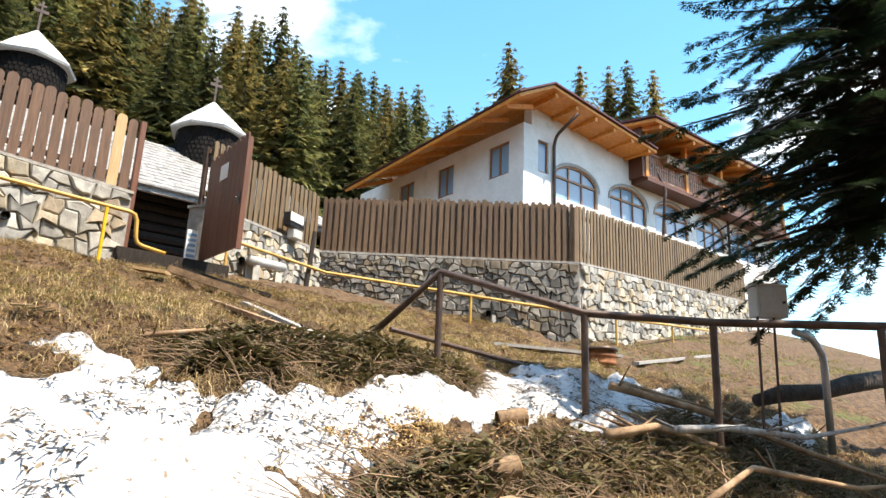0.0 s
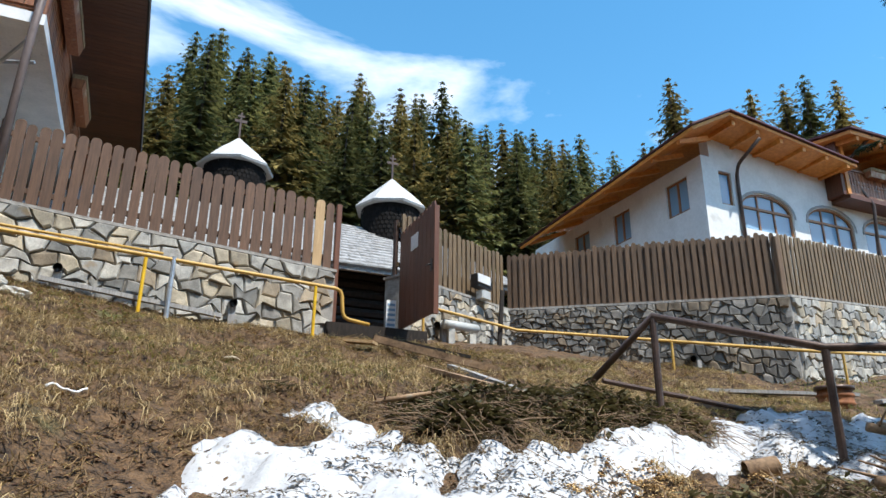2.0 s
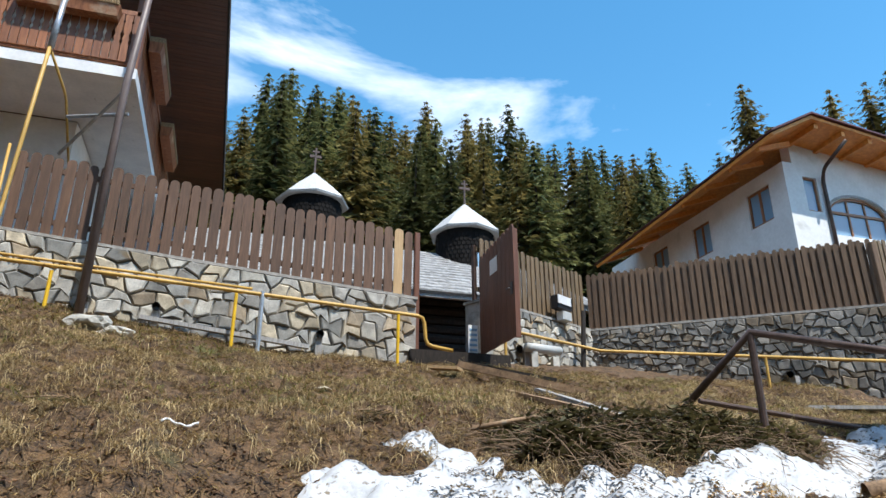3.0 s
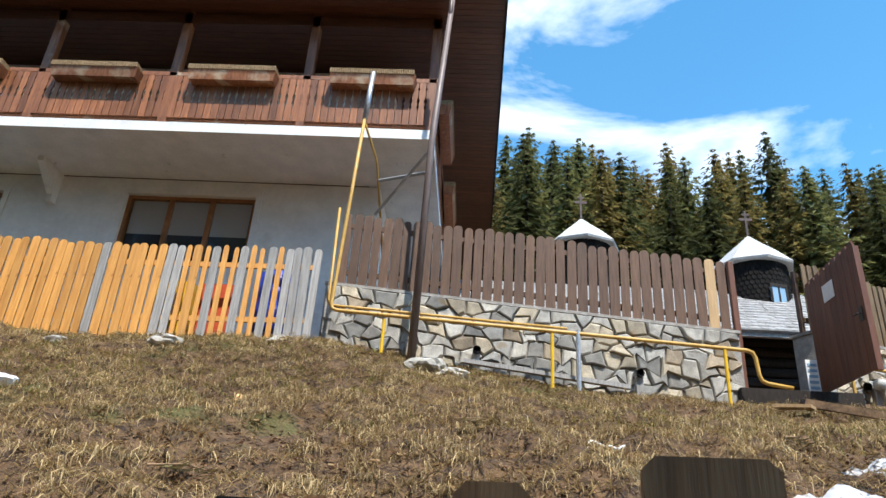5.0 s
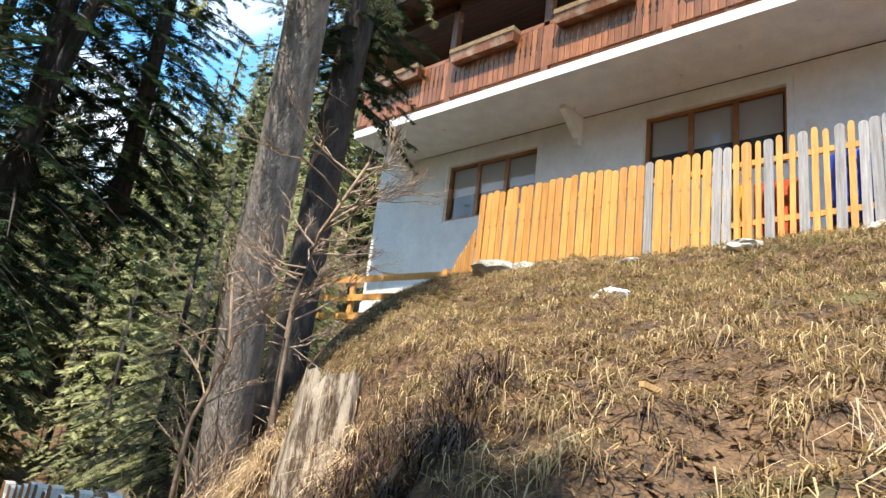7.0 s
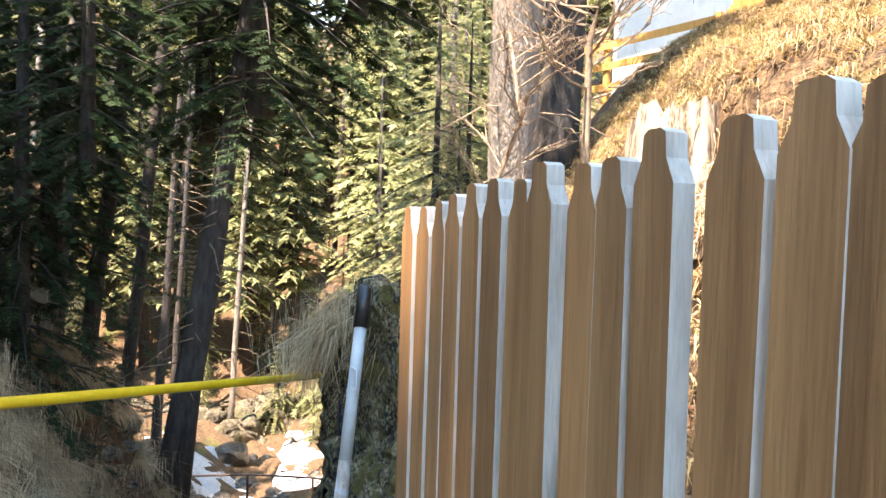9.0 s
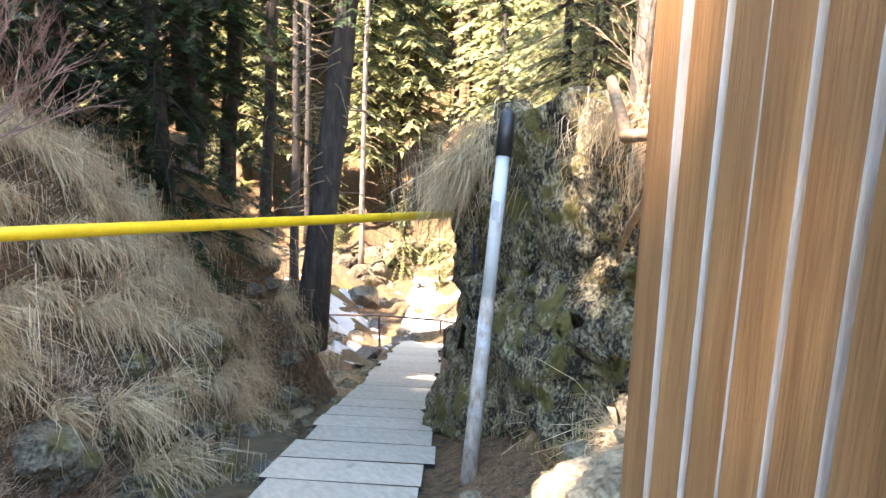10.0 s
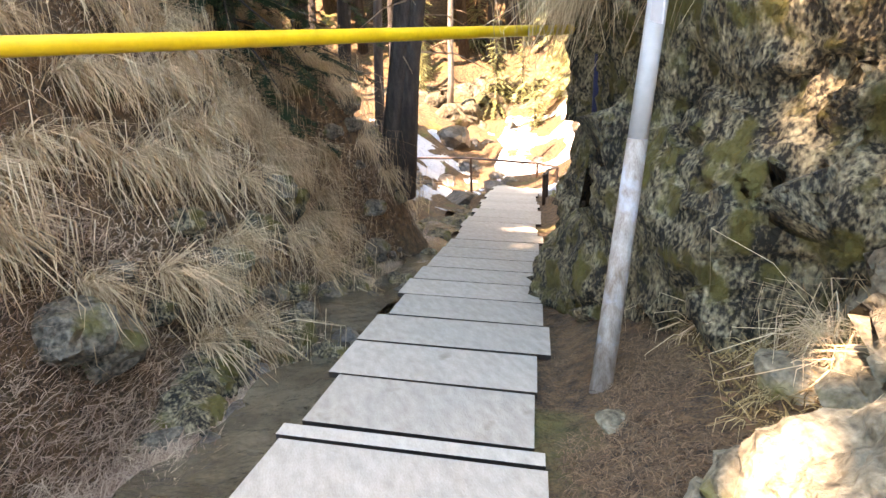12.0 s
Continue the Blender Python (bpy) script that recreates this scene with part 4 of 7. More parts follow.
part("pole", Shape().tube([(-2.83, 12.3, gz(-2.83, 12.3) - 0.1), (-2.78, 12.3, 8.2), (-2.6, 12.3, 11.3)], [0.062, 0.058, 0.046], 12), MAST, mast, smooth=True)
part("wind_brace", Shape().tube([(-2.84, 12.38, 8.0), (-3.75, 13.3, 7.3)], 0.03, 6).tube([(-3.75, 13.3, 7.98), (-2.80, 13.0, 8.02)], 0.03, 6), STEEL, mast)
pipe("downpipe", [(-2.62, 12.28, 11.6), (-2.62, 12.28, 10.9), (-2.66, 12.4, 10.7)], 0.04, DARKSTEEL, "thin dark rainwater downpipe at the eave", "downpipe")
for x, y, z in ((-2.85, 12.85, 4.82), (-1.9, 12.85, 4.78), (0.45, 12.85, 4.55), (8.9, 12.45, 4.35), (4.2, 13.6, 4.75)):
    t = thing("wall_drain", (x, y - 0.1, z), "black drain spout sticking out of the stone wall", "drain pipe", "wall drains")
    d = Vector((0.0, -1, -0.12)).normalized() if x < 4 else Vector((-0.5, -0.8, -0.12)).normalized()
    p0 = Vector((x, y, z))
    part("spout", Shape().tube([p0 + d * -0.1, p0 + d * 0.30], 0.062, 12, False).tube([p0 + d * 0.298, p0 + d * -0.1], 0.05, 12, False), BLACK, t, smooth=True)
    part("prop", Shape().box(p0.x - 0.05, p0.x + 0.05, p0.y - 0.24, p0.y - 0.12, gz(x, y - 0.2) - 0.1, z - 0.05), GREYWOOD, t)


# ---------------------------------------------------------------- small things by the gate
fa = along((5.08, 13.93, 0), (5.62, 14.22, 0))
box_ = thing("letterbox", (5.3, 14.0, 5.6), "white and black letterbox hung on the fence boards", "letterbox")
part("body", Shape().box(0.02, 0.5, -0.06, 0.12, 5.72, 5.98, fa, 0.015), BLACK, box_)
part("flap", Shape().box(0.0, 0.42, -0.085, -0.062, 5.80, 5.97, fa, 0.006), WHITE, box_, "white front flap")
part("tray", Shape().box(0.14, 0.42, -0.10, 0.1, 5.50, 5.66, fa, 0.03), GREYPAINT, box_, "grey tray below the box")
solid("marker_post", Shape().tube([(5.62, 14.0, gz(5.62, 14.0) - 0.2), (5.78, 14.12, 5.75)], [0.055, 0.045], 8), DARKWOOD, "leaning dark wooden post before the wall", "post", at=(5.62, 14.0, gz(5.62, 14.0)))
drain = thing("outlet_pipe", (4.4, 13.4, 4.7), "grey plastic outlet pipe lying along the wall foot", "pipe")
part("pipe", Shape().tube([(4.15, 13.25, 4.72), (4.98, 13.68, 4.80)], 0.085, 14), GREYPAINT, drain, smooth=True)
# black disc on the closed end, drawing the shade inside the pipe
part("mouth", Shape().tube([(4.975, 13.677, 4.80), (4.985, 13.683, 4.801)], 0.07, 14), BLACK, drain, "black disc for the shaded mouth")
for x_, y_ in ((4.3, 13.33), (4.85, 13.61)):
    part("prop", Shape().box(x_ - 0.06, x_ + 0.06, y_ - 0.06, y_ + 0.06, gz(x_, y_) - 0.1, 4.66), STONE, drain)
sign = thing("gate_sign", (2.95, 12.78, 4.4), "small blue and white sign leaning by the gate", "sign")
part("panel", Shape().box(2.89, 3.06, 12.76, 12.78, 4.40, 4.90, None, 0.004), WHITE, sign)
for k in range(5):
    part("bar", Shape().box(2.91, 3.04, 12.752, 12.7585, 4.46 + k * 0.085, 4.50 + k * 0.085), BRIGHT, sign)
part("prop", Shape().box(2.96, 2.99, 12.78, 12.81, gz(2.97, 12.8) - 0.05, 4.75), DARKWOOD, sign)


# ---------------------------------------------------------------- wooden church behind the fence
church = thing("wooden_church", (3.5, 20.0, 5.2), "dark tarred wooden church with shingled roof and two round turrets", "church")
CX0, CX1, CY0, CY1 = -3.0, 6.9, 17.6, 22.6
part("log_wall", Shape().box(CX0, CX1, CY0, CY0 + 0.3, 4.4, 7.0).box(CX0, CX1, CY1 - 0.3, CY1, 4.4, 7.0).box(CX0, CX0 + 0.3, CY0 + 0.3, CY1 - 0.3, 4.4, 7.0).box(CX1 - 0.3, CX1, CY0 + 0.3, CY1 - 0.3, 4.4, 7.0), DARKWOOD, church)
for k in range(11):
    part("log", Shape().tube([(CX0 - 0.15, CY0 - 0.02, 4.55 + k * 0.22), (CX1 + 0.15, CY0 - 0.02, 4.55 + k * 0.22)], 0.11, 8), DARKWOOD, church)
part("eave_beam", Shape().box(CX0 - 0.7, CX1 + 0.7, CY0 - 0.85, CY0 - 0.75, 6.62, 6.78), GREYWOOD, church)
ridge, cz = 9.0, (CY0 + CY1) / 2
roof = part("roof", Shape().slab([(CX0 - 0.8, CY0 - 0.9, 6.75), (CX1 + 0.8, CY0 - 0.9, 6.75), (CX1 - 0.6, cz, ridge), (CX0 + 0.6, cz, ridge)], 0.06)
            .slab([(CX1 + 0.8, CY1 + 0.9, 6.75), (CX0 - 0.8, CY1 + 0.9, 6.75), (CX0 + 0.6, cz, ridge), (CX1 - 0.6, cz, ridge)], 0.06)
            .add([(CX1 + 0.8, CY0 - 0.9, 6.75), (CX1 + 0.8, CY1 + 0.9, 6.75), (CX1 - 0.6, cz, ridge)], [(0, 1, 2)]), SHINGLE, church, "grey weathered shingle roof")
rng = random.Random(5)
sl = Vector((0, cz - CY0 + 0.9, ridge - 6.75))
courses = Shape()
for r in range(15):
    v0 = r / 15
    y, z = CY0 - 0.9 + sl.y * v0, 6.75 + sl.z * v0
    x, xe = CX0 - 0.8 + 1.4 * v0, CX1 + 0.8 - 1.4 * v0
    while x < xe:
        w = rng.uniform(0.11, 0.19)
        t = rng.uniform(0.014, 0.03)
        dy, dz = sl.y / 15 * 1.15, sl.z / 15 * 1.15
        o = rng.uniform(-0.03, 0.0)
        courses.add([(x, y + o, z + t + 0.01), (x + w - 0.012, y + o, z + t + 0.01), (x + w - 0.012, y + dy, z + dz + 0.012), (x, y + dy, z + dz + 0.012), (x, y + o, z - 0.005), (x + w - 0.012, y + o, z - 0.005)],
                    [(0, 1, 2, 3), (4, 5, 1, 0)])
        x += w
ob = part("shingles", courses, SHINGLE, roof)
ob["kind"] = "stuff"


def turret(x, y, z0, r, z1, peak, cross_h, window_at=None):
    """An eight-sided shingled drum with a flared tin cap and a cross."""
    t = part("turret", Shape().lathe([(r, z0 - z0), (r * 0.97, (z1 - z0) * 0.5), (r, z1 - z0)], (x, y, z0), 10), BLACKSHINGLE, church, "dark shingled turret")
    scales = Shape()
    for row in range(int((z1 - z0) / 0.13)):
        z = z0 + 0.02 + row * 0.13
        n_ = 44
        for k in range(n_):
            a = 2 * math.pi * (k + 0.5 * (row % 2)) / n_
            b = 2 * math.pi * (k + 0.86 + 0.5 * (row % 2)) / n_
            m = (a + b) / 2
            R, q = r + 0.022, r + 0.004
            scales.add([(x + R * math.cos(a), y + R * math.sin(a), z + 0.04), (x + R * math.cos(m), y + R * math.sin(m), z), (x + R * math.cos(b), y + R * math.sin(b), z + 0.04),
                        (x + q * math.cos(b), y + q * math.sin(b), z + 0.16), (x + q * math.cos(a), y + q * math.sin(a), z + 0.16)], [(0, 1, 2, 3, 4)])
    ob = part("shingles", scales, BLACKSHINGLE, t)
    ob["kind"] = "stuff"
    part("cap", Shape().lathe([(r * 1.24, -0.06), (r * 1.27, 0.0), (r * 0.82, (peak - z1) * 0.40), (r * 0.40, (peak - z1) * 0.72), (0.05, peak - z1)], (x, y, z1), 8), TIN, t, "pale tin cap")
    part("cross", Shape().box(x - 0.025, x + 0.025, y - 0.025, y + 0.025, peak - 0.05, peak + cross_h).box(x - 0.17, x + 0.17, y - 0.018, y + 0.018, peak + cross_h * 0.62, peak + cross_h * 0.72)
         .box(x - 0.1, x + 0.1, y - 0.019, y + 0.019, peak + cross_h * 0.82, peak + cross_h * 0.89), DARKSTEEL, t)
    if window_at:
        a = window_at
        m = Matrix.Translation((x, y, 0)) @ Matrix.Rotation(a, 4, "Z")
        part("window", Shape().box(-0.2, 0.2, -r - 0.05, -r + 0.1, z0 + (z1 - z0) * 0.50, z0 + (z1 - z0) * 0.70, m), BRIGHT, t)
        part("window_bars", Shape().box(-0.24, 0.24, -r - 0.07, -r - 0.052, z0 + (z1 - z0) * 0.47, z0 + (z1 - z0) * 0.50, m).box(-0.24, 0.24, -r - 0.07, -r - 0.052, z0 + (z1 - z0) * 0.70, z0 + (z1 - z0) * 0.73, m)
             .box(-0.24, -0.19, -r - 0.069, -r - 0.051, z0 + (z1 - z0) * 0.50, z0 + (z1 - z0) * 0.70, m).box(0.19, 0.24, -r - 0.069, -r - 0.051, z0 + (z1 - z0) * 0.50, z0 + (z1 - z0) * 0.70, m)
             .box(-0.02, 0.02, -r - 0.07, -r - 0.052, z0 + (z1 - z0) * 0.50, z0 + (z1 - z0) * 0.70, m), DARKWOOD, t)


turret(1.0, 20.9, 7.0, 0.84, 10.45, 11.42, 0.85)
turret(5.35, 20.0, 6.9, 0.84, 9.6, 10.6, 0.8, 0.25)

# ---------------------------------------------------------------- the white villa beyond the high wall
villa = thing("white_villa", (18.0, 19.0, 5.0), "white plastered villa with arched windows and orange timber eaves", "house")
VX, VY = 14.1, 16.7
left_holes = [(17.37, 18.35, 10.2, 11.33), (20.2, 21.12, 10.2, 11.33), (22.6, 23.55, 10.2, 11.33)]
s = wall_with_holes(VY, 26.5, 4.5, 11.75, VX, VX + 0.35, left_holes, True)
part("west_wall", s, PLASTER, villa)
for a, b, c, d in left_holes:
    w = part("window", Shape().box(VX + 0.06, VX + 0.16, a, a + 0.07, c, d).box(VX + 0.06, VX + 0.16, b - 0.07, b, c, d).box(VX + 0.06, VX + 0.16, a + 0.07, b - 0.07, d - 0.07, d)
             .box(VX + 0.06, VX + 0.16, a + 0.07, b - 0.07, c, c + 0.07).box(VX + 0.065, VX + 0.15, (a + b) / 2 - 0.04, (a + b) / 2 + 0.04, c + 0.07, d - 0.07), WINDOWWOOD, villa)
    for p0, p1 in ((a + 0.07, (a + b) / 2 - 0.04), ((a + b) / 2 + 0.04, b - 0.07)):
        part("pane", Shape().box(VX + 0.10, VX + 0.11, p0, p1, c + 0.07, d - 0.07), BRIGHT, w)


def arch(cx, half_w, z0, spring, rise, n_=12):
    """The outline of an opening with a flat elliptic head."""
    return [(cx - half_w, z0), (cx - half_w, spring)] + [(cx - half_w * math.cos(math.pi * i / n_), spring + rise * math.sin(math.pi * i / n_)) for i in range(1, n_)] + [(cx + half_w, spring), (cx + half_w, z0)]


ARCHES = [(16.6, 1.08), (19.4, 1.05), (22.05, 1.08), (24.7, 1.05), (27.3, 1.05)]
south = Shape()
x = VX + 0.35
front_win = (14.75, 15.25, 10.25, 11.35)
south.box(x, front_win[0], VY, VY + 0.35, 4.5, 12.4).box(front_win[0], front_win[1], VY, VY + 0.35, 4.5, front_win[2]).box(front_win[0], front_win[1], VY, VY + 0.35, front_win[3], 12.4)
x = front_win[1]
for cx, hw in ARCHES:
    south.box(x, cx - hw, VY, VY + 0.35, 4.5, 12.4)
    south.box(cx - hw, cx + hw, VY, VY + 0.35, 4.5, 9.6)
    ring = arch(cx, hw, 9.6, 10.32, 0.55)[1:-1]
    for (xa, za), (xb, zb) in zip(ring, ring[1:]):
        south.add([(xa, VY, za), (xb, VY, zb), (xb, VY, 12.4), (xa, VY, 12.4), (xa, VY + 0.35, za), (xb, VY + 0.35, zb), (xb, VY + 0.35, 12.4), (xa, VY + 0.35, 12.4)],
                  [(0, 1, 2, 3), (7, 6, 5, 4), (0, 4, 5, 1), (3, 2, 6, 7)])
    x = cx + hw
south.box(x, 30.0, VY, VY + 0.35, 4.5, 12.4)
part("south_wall", south, PLASTER, villa)
part("rear_wall", Shape().box(VX + 0.35, 30, 26.2, 26.5, 4.5, 11.7).box(29.7, 30, VY + 0.35, 26.2, 4.5, 11.7).box(VX + 0.4, 29.6, VY + 1.2, VY + 1.3, 9.0, 12.0), PLASTER, villa)
a, b, c, d = front_win
w = part("window", Shape().box(a, a + 0.06, VY + 0.06, VY + 0.16, c, d).box(b - 0.06, b, VY + 0.06, VY + 0.16, c, d).box(a + 0.06, b - 0.06, VY + 0.06, VY + 0.16, d - 0.06, d).box(a + 0.06, b - 0.06, VY + 0.06, VY + 0.16, c, c + 0.06), WINDOWWOOD, villa)
part("pane", Shape().box(a + 0.06, b - 0.06, VY + 0.1, VY + 0.11, c + 0.06, d - 0.06), BRIGHT, w)
for cx, hw in ARCHES:
    outer, inner = arch(cx, hw, 9.6, 10.32, 0.55), arch(cx, hw - 0.08, 9.6, 10.32, 0.48)
    w = Shape()
    for k in range(len(outer) - 1):
        (xa, za), (xb, zb), (xc, zc), (xd, zd) = outer[k], outer[k + 1], inner[k + 1], inner[k]
        w.add([(xa, VY + 0.05, za), (xb, VY + 0.05, zb), (xc, VY + 0.05, zc), (xd, VY + 0.05, zd), (xa, VY + 0.15, za), (xb, VY + 0.15, zb), (xc, VY + 0.15, zc), (xd, VY + 0.15, zd)],
              [(0, 1, 2, 3), (3, 2, 6, 7), (7, 6, 5, 4)])
    w.box(cx - 0.36, cx - 0.30, VY + 0.06, VY + 0.14, 9.6, 10.78).box(cx + 0.30, cx + 0.36, VY + 0.06, VY + 0.14, 9.6, 10.78).box(cx - hw + 0.08, cx + hw - 0.08, VY + 0.055, VY + 0.145, 10.3, 10.38)
    wf = part("arched_window", w, WINDOWWOOD, villa, "arched window with brown frame")
    ring = arch(cx, hw - 0.06, 9.6, 10.32, 0.50)
    part("pane", Shape().add([(x_, VY + 0.10, z_) for x_, z_ in ring], [tuple(range(len(ring)))]), BRIGHT, wf)
    trim = Shape()
    o2 = arch(cx, hw + 0.10, 10.2, 10.32, 0.65)
    i2 = arch(cx, hw + 0.02, 10.2, 10.32, 0.57)
    for k in range(len(o2) - 1):
        (xa, za), (xb, zb), (xc, zc), (xd, zd) = o2[k], o2[k + 1], i2[k + 1], i2[k]
        trim.add([(xa, VY - 0.03, za), (xb, VY - 0.03, zb), (xc, VY - 0.03, zc), (xd, VY - 0.03, zd), (xa, VY - 0.002, za), (xb, VY - 0.002, zb)], [(0, 1, 2, 3), (0, 4, 5, 1)])
    part("arch_trim", trim, GREYWOOD, villa)
# first roof: a low slope down to the west and north, with rafters under its eave
part("roof", Shape().slab([(12.9, 15.7, 11.95), (14.2, 15.5, 12.62), (13.7, 24.6, 12.0), (12.25, 24.6, 11.0)], 0.10)
     .slab([(14.2, 15.5, 12.62), (19.6, 15.6, 12.05), (19.6, 24.6, 12.3), (13.7, 24.6, 12.0)], 0.10), EAVES, villa, "orange boarded eave")
part("roof_sheet", Shape().slab([(12.85, 15.62, 12.02), (14.2, 15.42, 12.70), (13.7, 24.65, 12.08), (12.2, 24.65, 11.08)], 0.05)
     .slab([(14.2, 15.42, 12.70), (19.6, 15.52, 12.13), (19.6, 24.65, 12.38), (13.7, 24.65, 12.08)], 0.05), MAROON, villa)
for k in range(8):
    y = 16.3 + k * 1.12
    part("rafter", Shape().slab([(12.95 - k * 0.07, y, 11.84 - k * 0.10), (14.1, y, 12.2 - k * 0.05), (14.1, y + 0.14, 12.2 - k * 0.05), (12.95 - k * 0.07, y + 0.14, 11.84 - k * 0.10)], 0.14), EAVES, villa)
for k in range(6):
    x = 14.4 + k * 0.95
    z = 12.46 - k * 0.085
    part("rafter", Shape().box(x, x + 0.13, 15.62, VY + 0.1, z - 0.16, z - 0.005), EAVES, villa)
# second part: recessed balcony under a higher roof
part("upper_wall", Shape().box(19.6, 30, VY + 1.4, VY + 1.6, 11.1, 13.0), BALCONY, villa, "red-brown boarded loggia wall")
part("gable_board", Shape().box(19.45, 19.6, VY - 0.6, VY + 6, 11.2, 13.1), GATEWOOD, villa)
vr = part("balcony_rail", Shape().box(19.6, 30, VY - 0.62, VY - 0.52, 12.12, 12.2).box(19.6, 30, VY - 0.6, VY - 0.54, 11.25, 11.33), BALCONY, villa)
part("balcony_floor", Shape().box(19.6, 30, VY - 0.7, VY - 0.002, 11.05, 11.2), GATEWOOD, villa)
for i in range(72):
    piece("baluster", bal_me, Matrix.Translation((19.7 + i * 0.142, VY - 0.57, 11.24)), vr)
for x in (19.7, 22.2, 24.7, 27.2, 29.7):
    part("post", Shape().box(x - 0.08, x + 0.08, VY - 0.64, VY - 0.48, 11.2, 13.1), EAVES, villa)
part("roof", Shape().slab([(19.2, 15.3, 13.08), (30.5, 15.3, 13.08), (30.5, 21.5, 14.1), (19.2, 21.5, 14.1)], 0.12), EAVES, villa)
part("roof_sheet", Shape().slab([(19.1, 15.2, 13.16), (30.6, 15.2, 13.16), (30.6, 21.5, 14.2), (19.1, 21.5, 14.2)], 0.06), MAROON, villa)
for k in range(11):
    x = 19.5 + k * 1.05
    part("rafter", Shape().slab([(x, 15.35, 12.95), (x + 0.13, 15.35, 12.95), (x + 0.13, 17.5, 13.3), (x, 17.5, 13.3)], 0.14), EAVES, villa)
for pts in ([(15.45, 15.6, 12.1), (15.3, 16.4, 11.55), (15.42, 16.62, 11.3), (15.42, 16.62, 5.0)], [(20.2, 15.3, 13.1), (20.0, 16.4, 12.4), (20.65, 16.0, 11.0), (20.65, 16.6, 5.0)], [(25.9, 15.4, 13.0), (25.9, 16.6, 12.0), (25.9, 16.6, 5.0)]):
    pipe("downpipe", pts, 0.055, DARKSTEEL, "dark brown rainwater downpipe on the villa", "downpipe", 8, "villa downpipes")
for x in (20.6, 23.3, 26.0):
    flower_box(x, VY - 0.63, 11.95, 1.4)

# ---------------------------------------------------------------- handrail beside the steps
hand = thing("handrail", (3.7, 7.3, 2.4), "dark brown tubular steel handrail beside the slope", "handrail")
RAIL = [(3.12, 7.8, 2.72), (3.62, 7.19, 3.46), (4.50, 6.15, 3.06), (5.30, 5.35, 3.0), (6.0, 4.25, 2.95), (6.9, 3.1, 2.95)]
part("top_rail", Shape().tube(RAIL, 0.036, 10), DARKSTEEL, hand, smooth=True)
for x, y, z in RAIL[1:]:
    part("post", Shape().tube([(x, y, z - 0.02), (x, y, gz(x, y) - 0.1)], 0.034, 10), DARKSTEEL, hand)
part("low_bar", Shape().tube([(3.75, 8.2, gz(3.75, 8.2) + 0.28), (6.6, 8.0, gz(6.6, 8.0) + 0.1)], 0.028, 8), DARKSTEEL, hand)

# ---------------------------------------------------------------- meter box, drum, timber on the grass
cab = thing("meter_box", (6.32, 5.35, 2.4), "grey steel meter box on two dark legs", "meter box")
cm = Matrix.Translation((6.32, 5.35, 2.92)) @ Matrix.Rotation(-0.55, 4, "Z")
part("body", Shape().box(-0.16, 0.16, -0.09, 0.09, 0.26, 0.56, cm, 0.012), GREYPAINT, cab)
part("lid", Shape().box(-0.175, 0.175, -0.105, 0.10, 0.562, 0.585, cm, 0.01), GREYPAINT, cab)
part("door", Shape().box(-0.14, 0.14, -0.104, -0.092, 0.28, 0.54, cm), GREYPAINT, cab)
part("lock", Shape().tube([cm @ Vector((0.1, -0.105, 0.4)), cm @ Vector((0.1, -0.125, 0.4))], 0.014, 8), BLACK, cab)
for x in (-0.12, 0.05):
    part("leg", Shape().tube([cm @ Vector((x, 0, 0.3)), cm @ Vector((x - 0.02, 0, -0.9))], 0.014, 6), DARKSTEEL, cab)
pipe("conduit", [(6.5, 5.2, 3.05), (6.75, 5.15, 3.02), (6.85, 5.1, 2.85), (6.85, 5.1, 1.9)], 0.036, STEEL, "grey steel conduit bending into the ground", "pipe")
dx, dy = 8.6, 9.3
drum = thing("rusted_drum", (dx, dy, gz(dx, dy)), "rusty ribbed metal drum lying on the grass", "drum")
part("drum", Shape().lathe([(0.2, 0), (0.24, 0.02), (0.24, 0.08), (0.26, 0.1), (0.24, 0.12), (0.24, 0.2), (0.26, 0.22), (0.24, 0.24), (0.22, 0.32)], (dx, dy, gz(dx, dy) - 0.02), 18), RUST, drum, smooth=True)
part("rim", Shape().lathe([(0.27, 0.30), (0.27, 0.35), (0.1, 0.36)], (dx, dy, gz(dx, dy) - 0.02), 18), DARKSTEEL, drum, smooth=True)


def plank(p, q, w, h, mat, label, lift=0.03, cat="plank", group="loose timber"):
    """A board lying on the slope from p to q (x, y)."""
    a, b = Vector((*p, gz(*p) + lift)), Vector((*q, gz(*q) + lift))
    d = (b - a).normalized()
    s_ = d.cross(Vector((0, 0, 1))).normalized() * w / 2
    u = s_.cross(d).normalized() * h
    sh = Shape().add([a - s_, a + s_, a + s_ + u, a - s_ + u, b - s_, b + s_, b + s_ + u, b - s_ + u],
                     [(0, 1, 2, 3), (7, 6, 5, 4), (0, 4, 5, 1), (1, 5, 6, 2), (2, 6, 7, 3), (3, 7, 4, 0)])
    return solid("plank", sh, mat, label, cat, group, at=a)


plank((2.5, 12.1), (3.9, 10.8), 0.13, 0.10, DEADWOOD, "weathered square timber lying below the gate")
plank((2.6, 12.5), (4.0, 11.9), 0.2, 0.05, DARKWOOD, "dark board lying at the gate")
plank((2.0, 11.9), (2.35, 11.6), 0.2, 0.04, PALE, "short pale board propped by the gate", 0.1)
plank((3.0, 10.4), (3.3, 8.6), 0.12, 0.05, GREYWOOD, "grey board lying down the slope")
plank((2.7, 10.7), (2.95, 8.4), 0.1, 0.05, DEADWOOD, "brown batten lying down the slope")
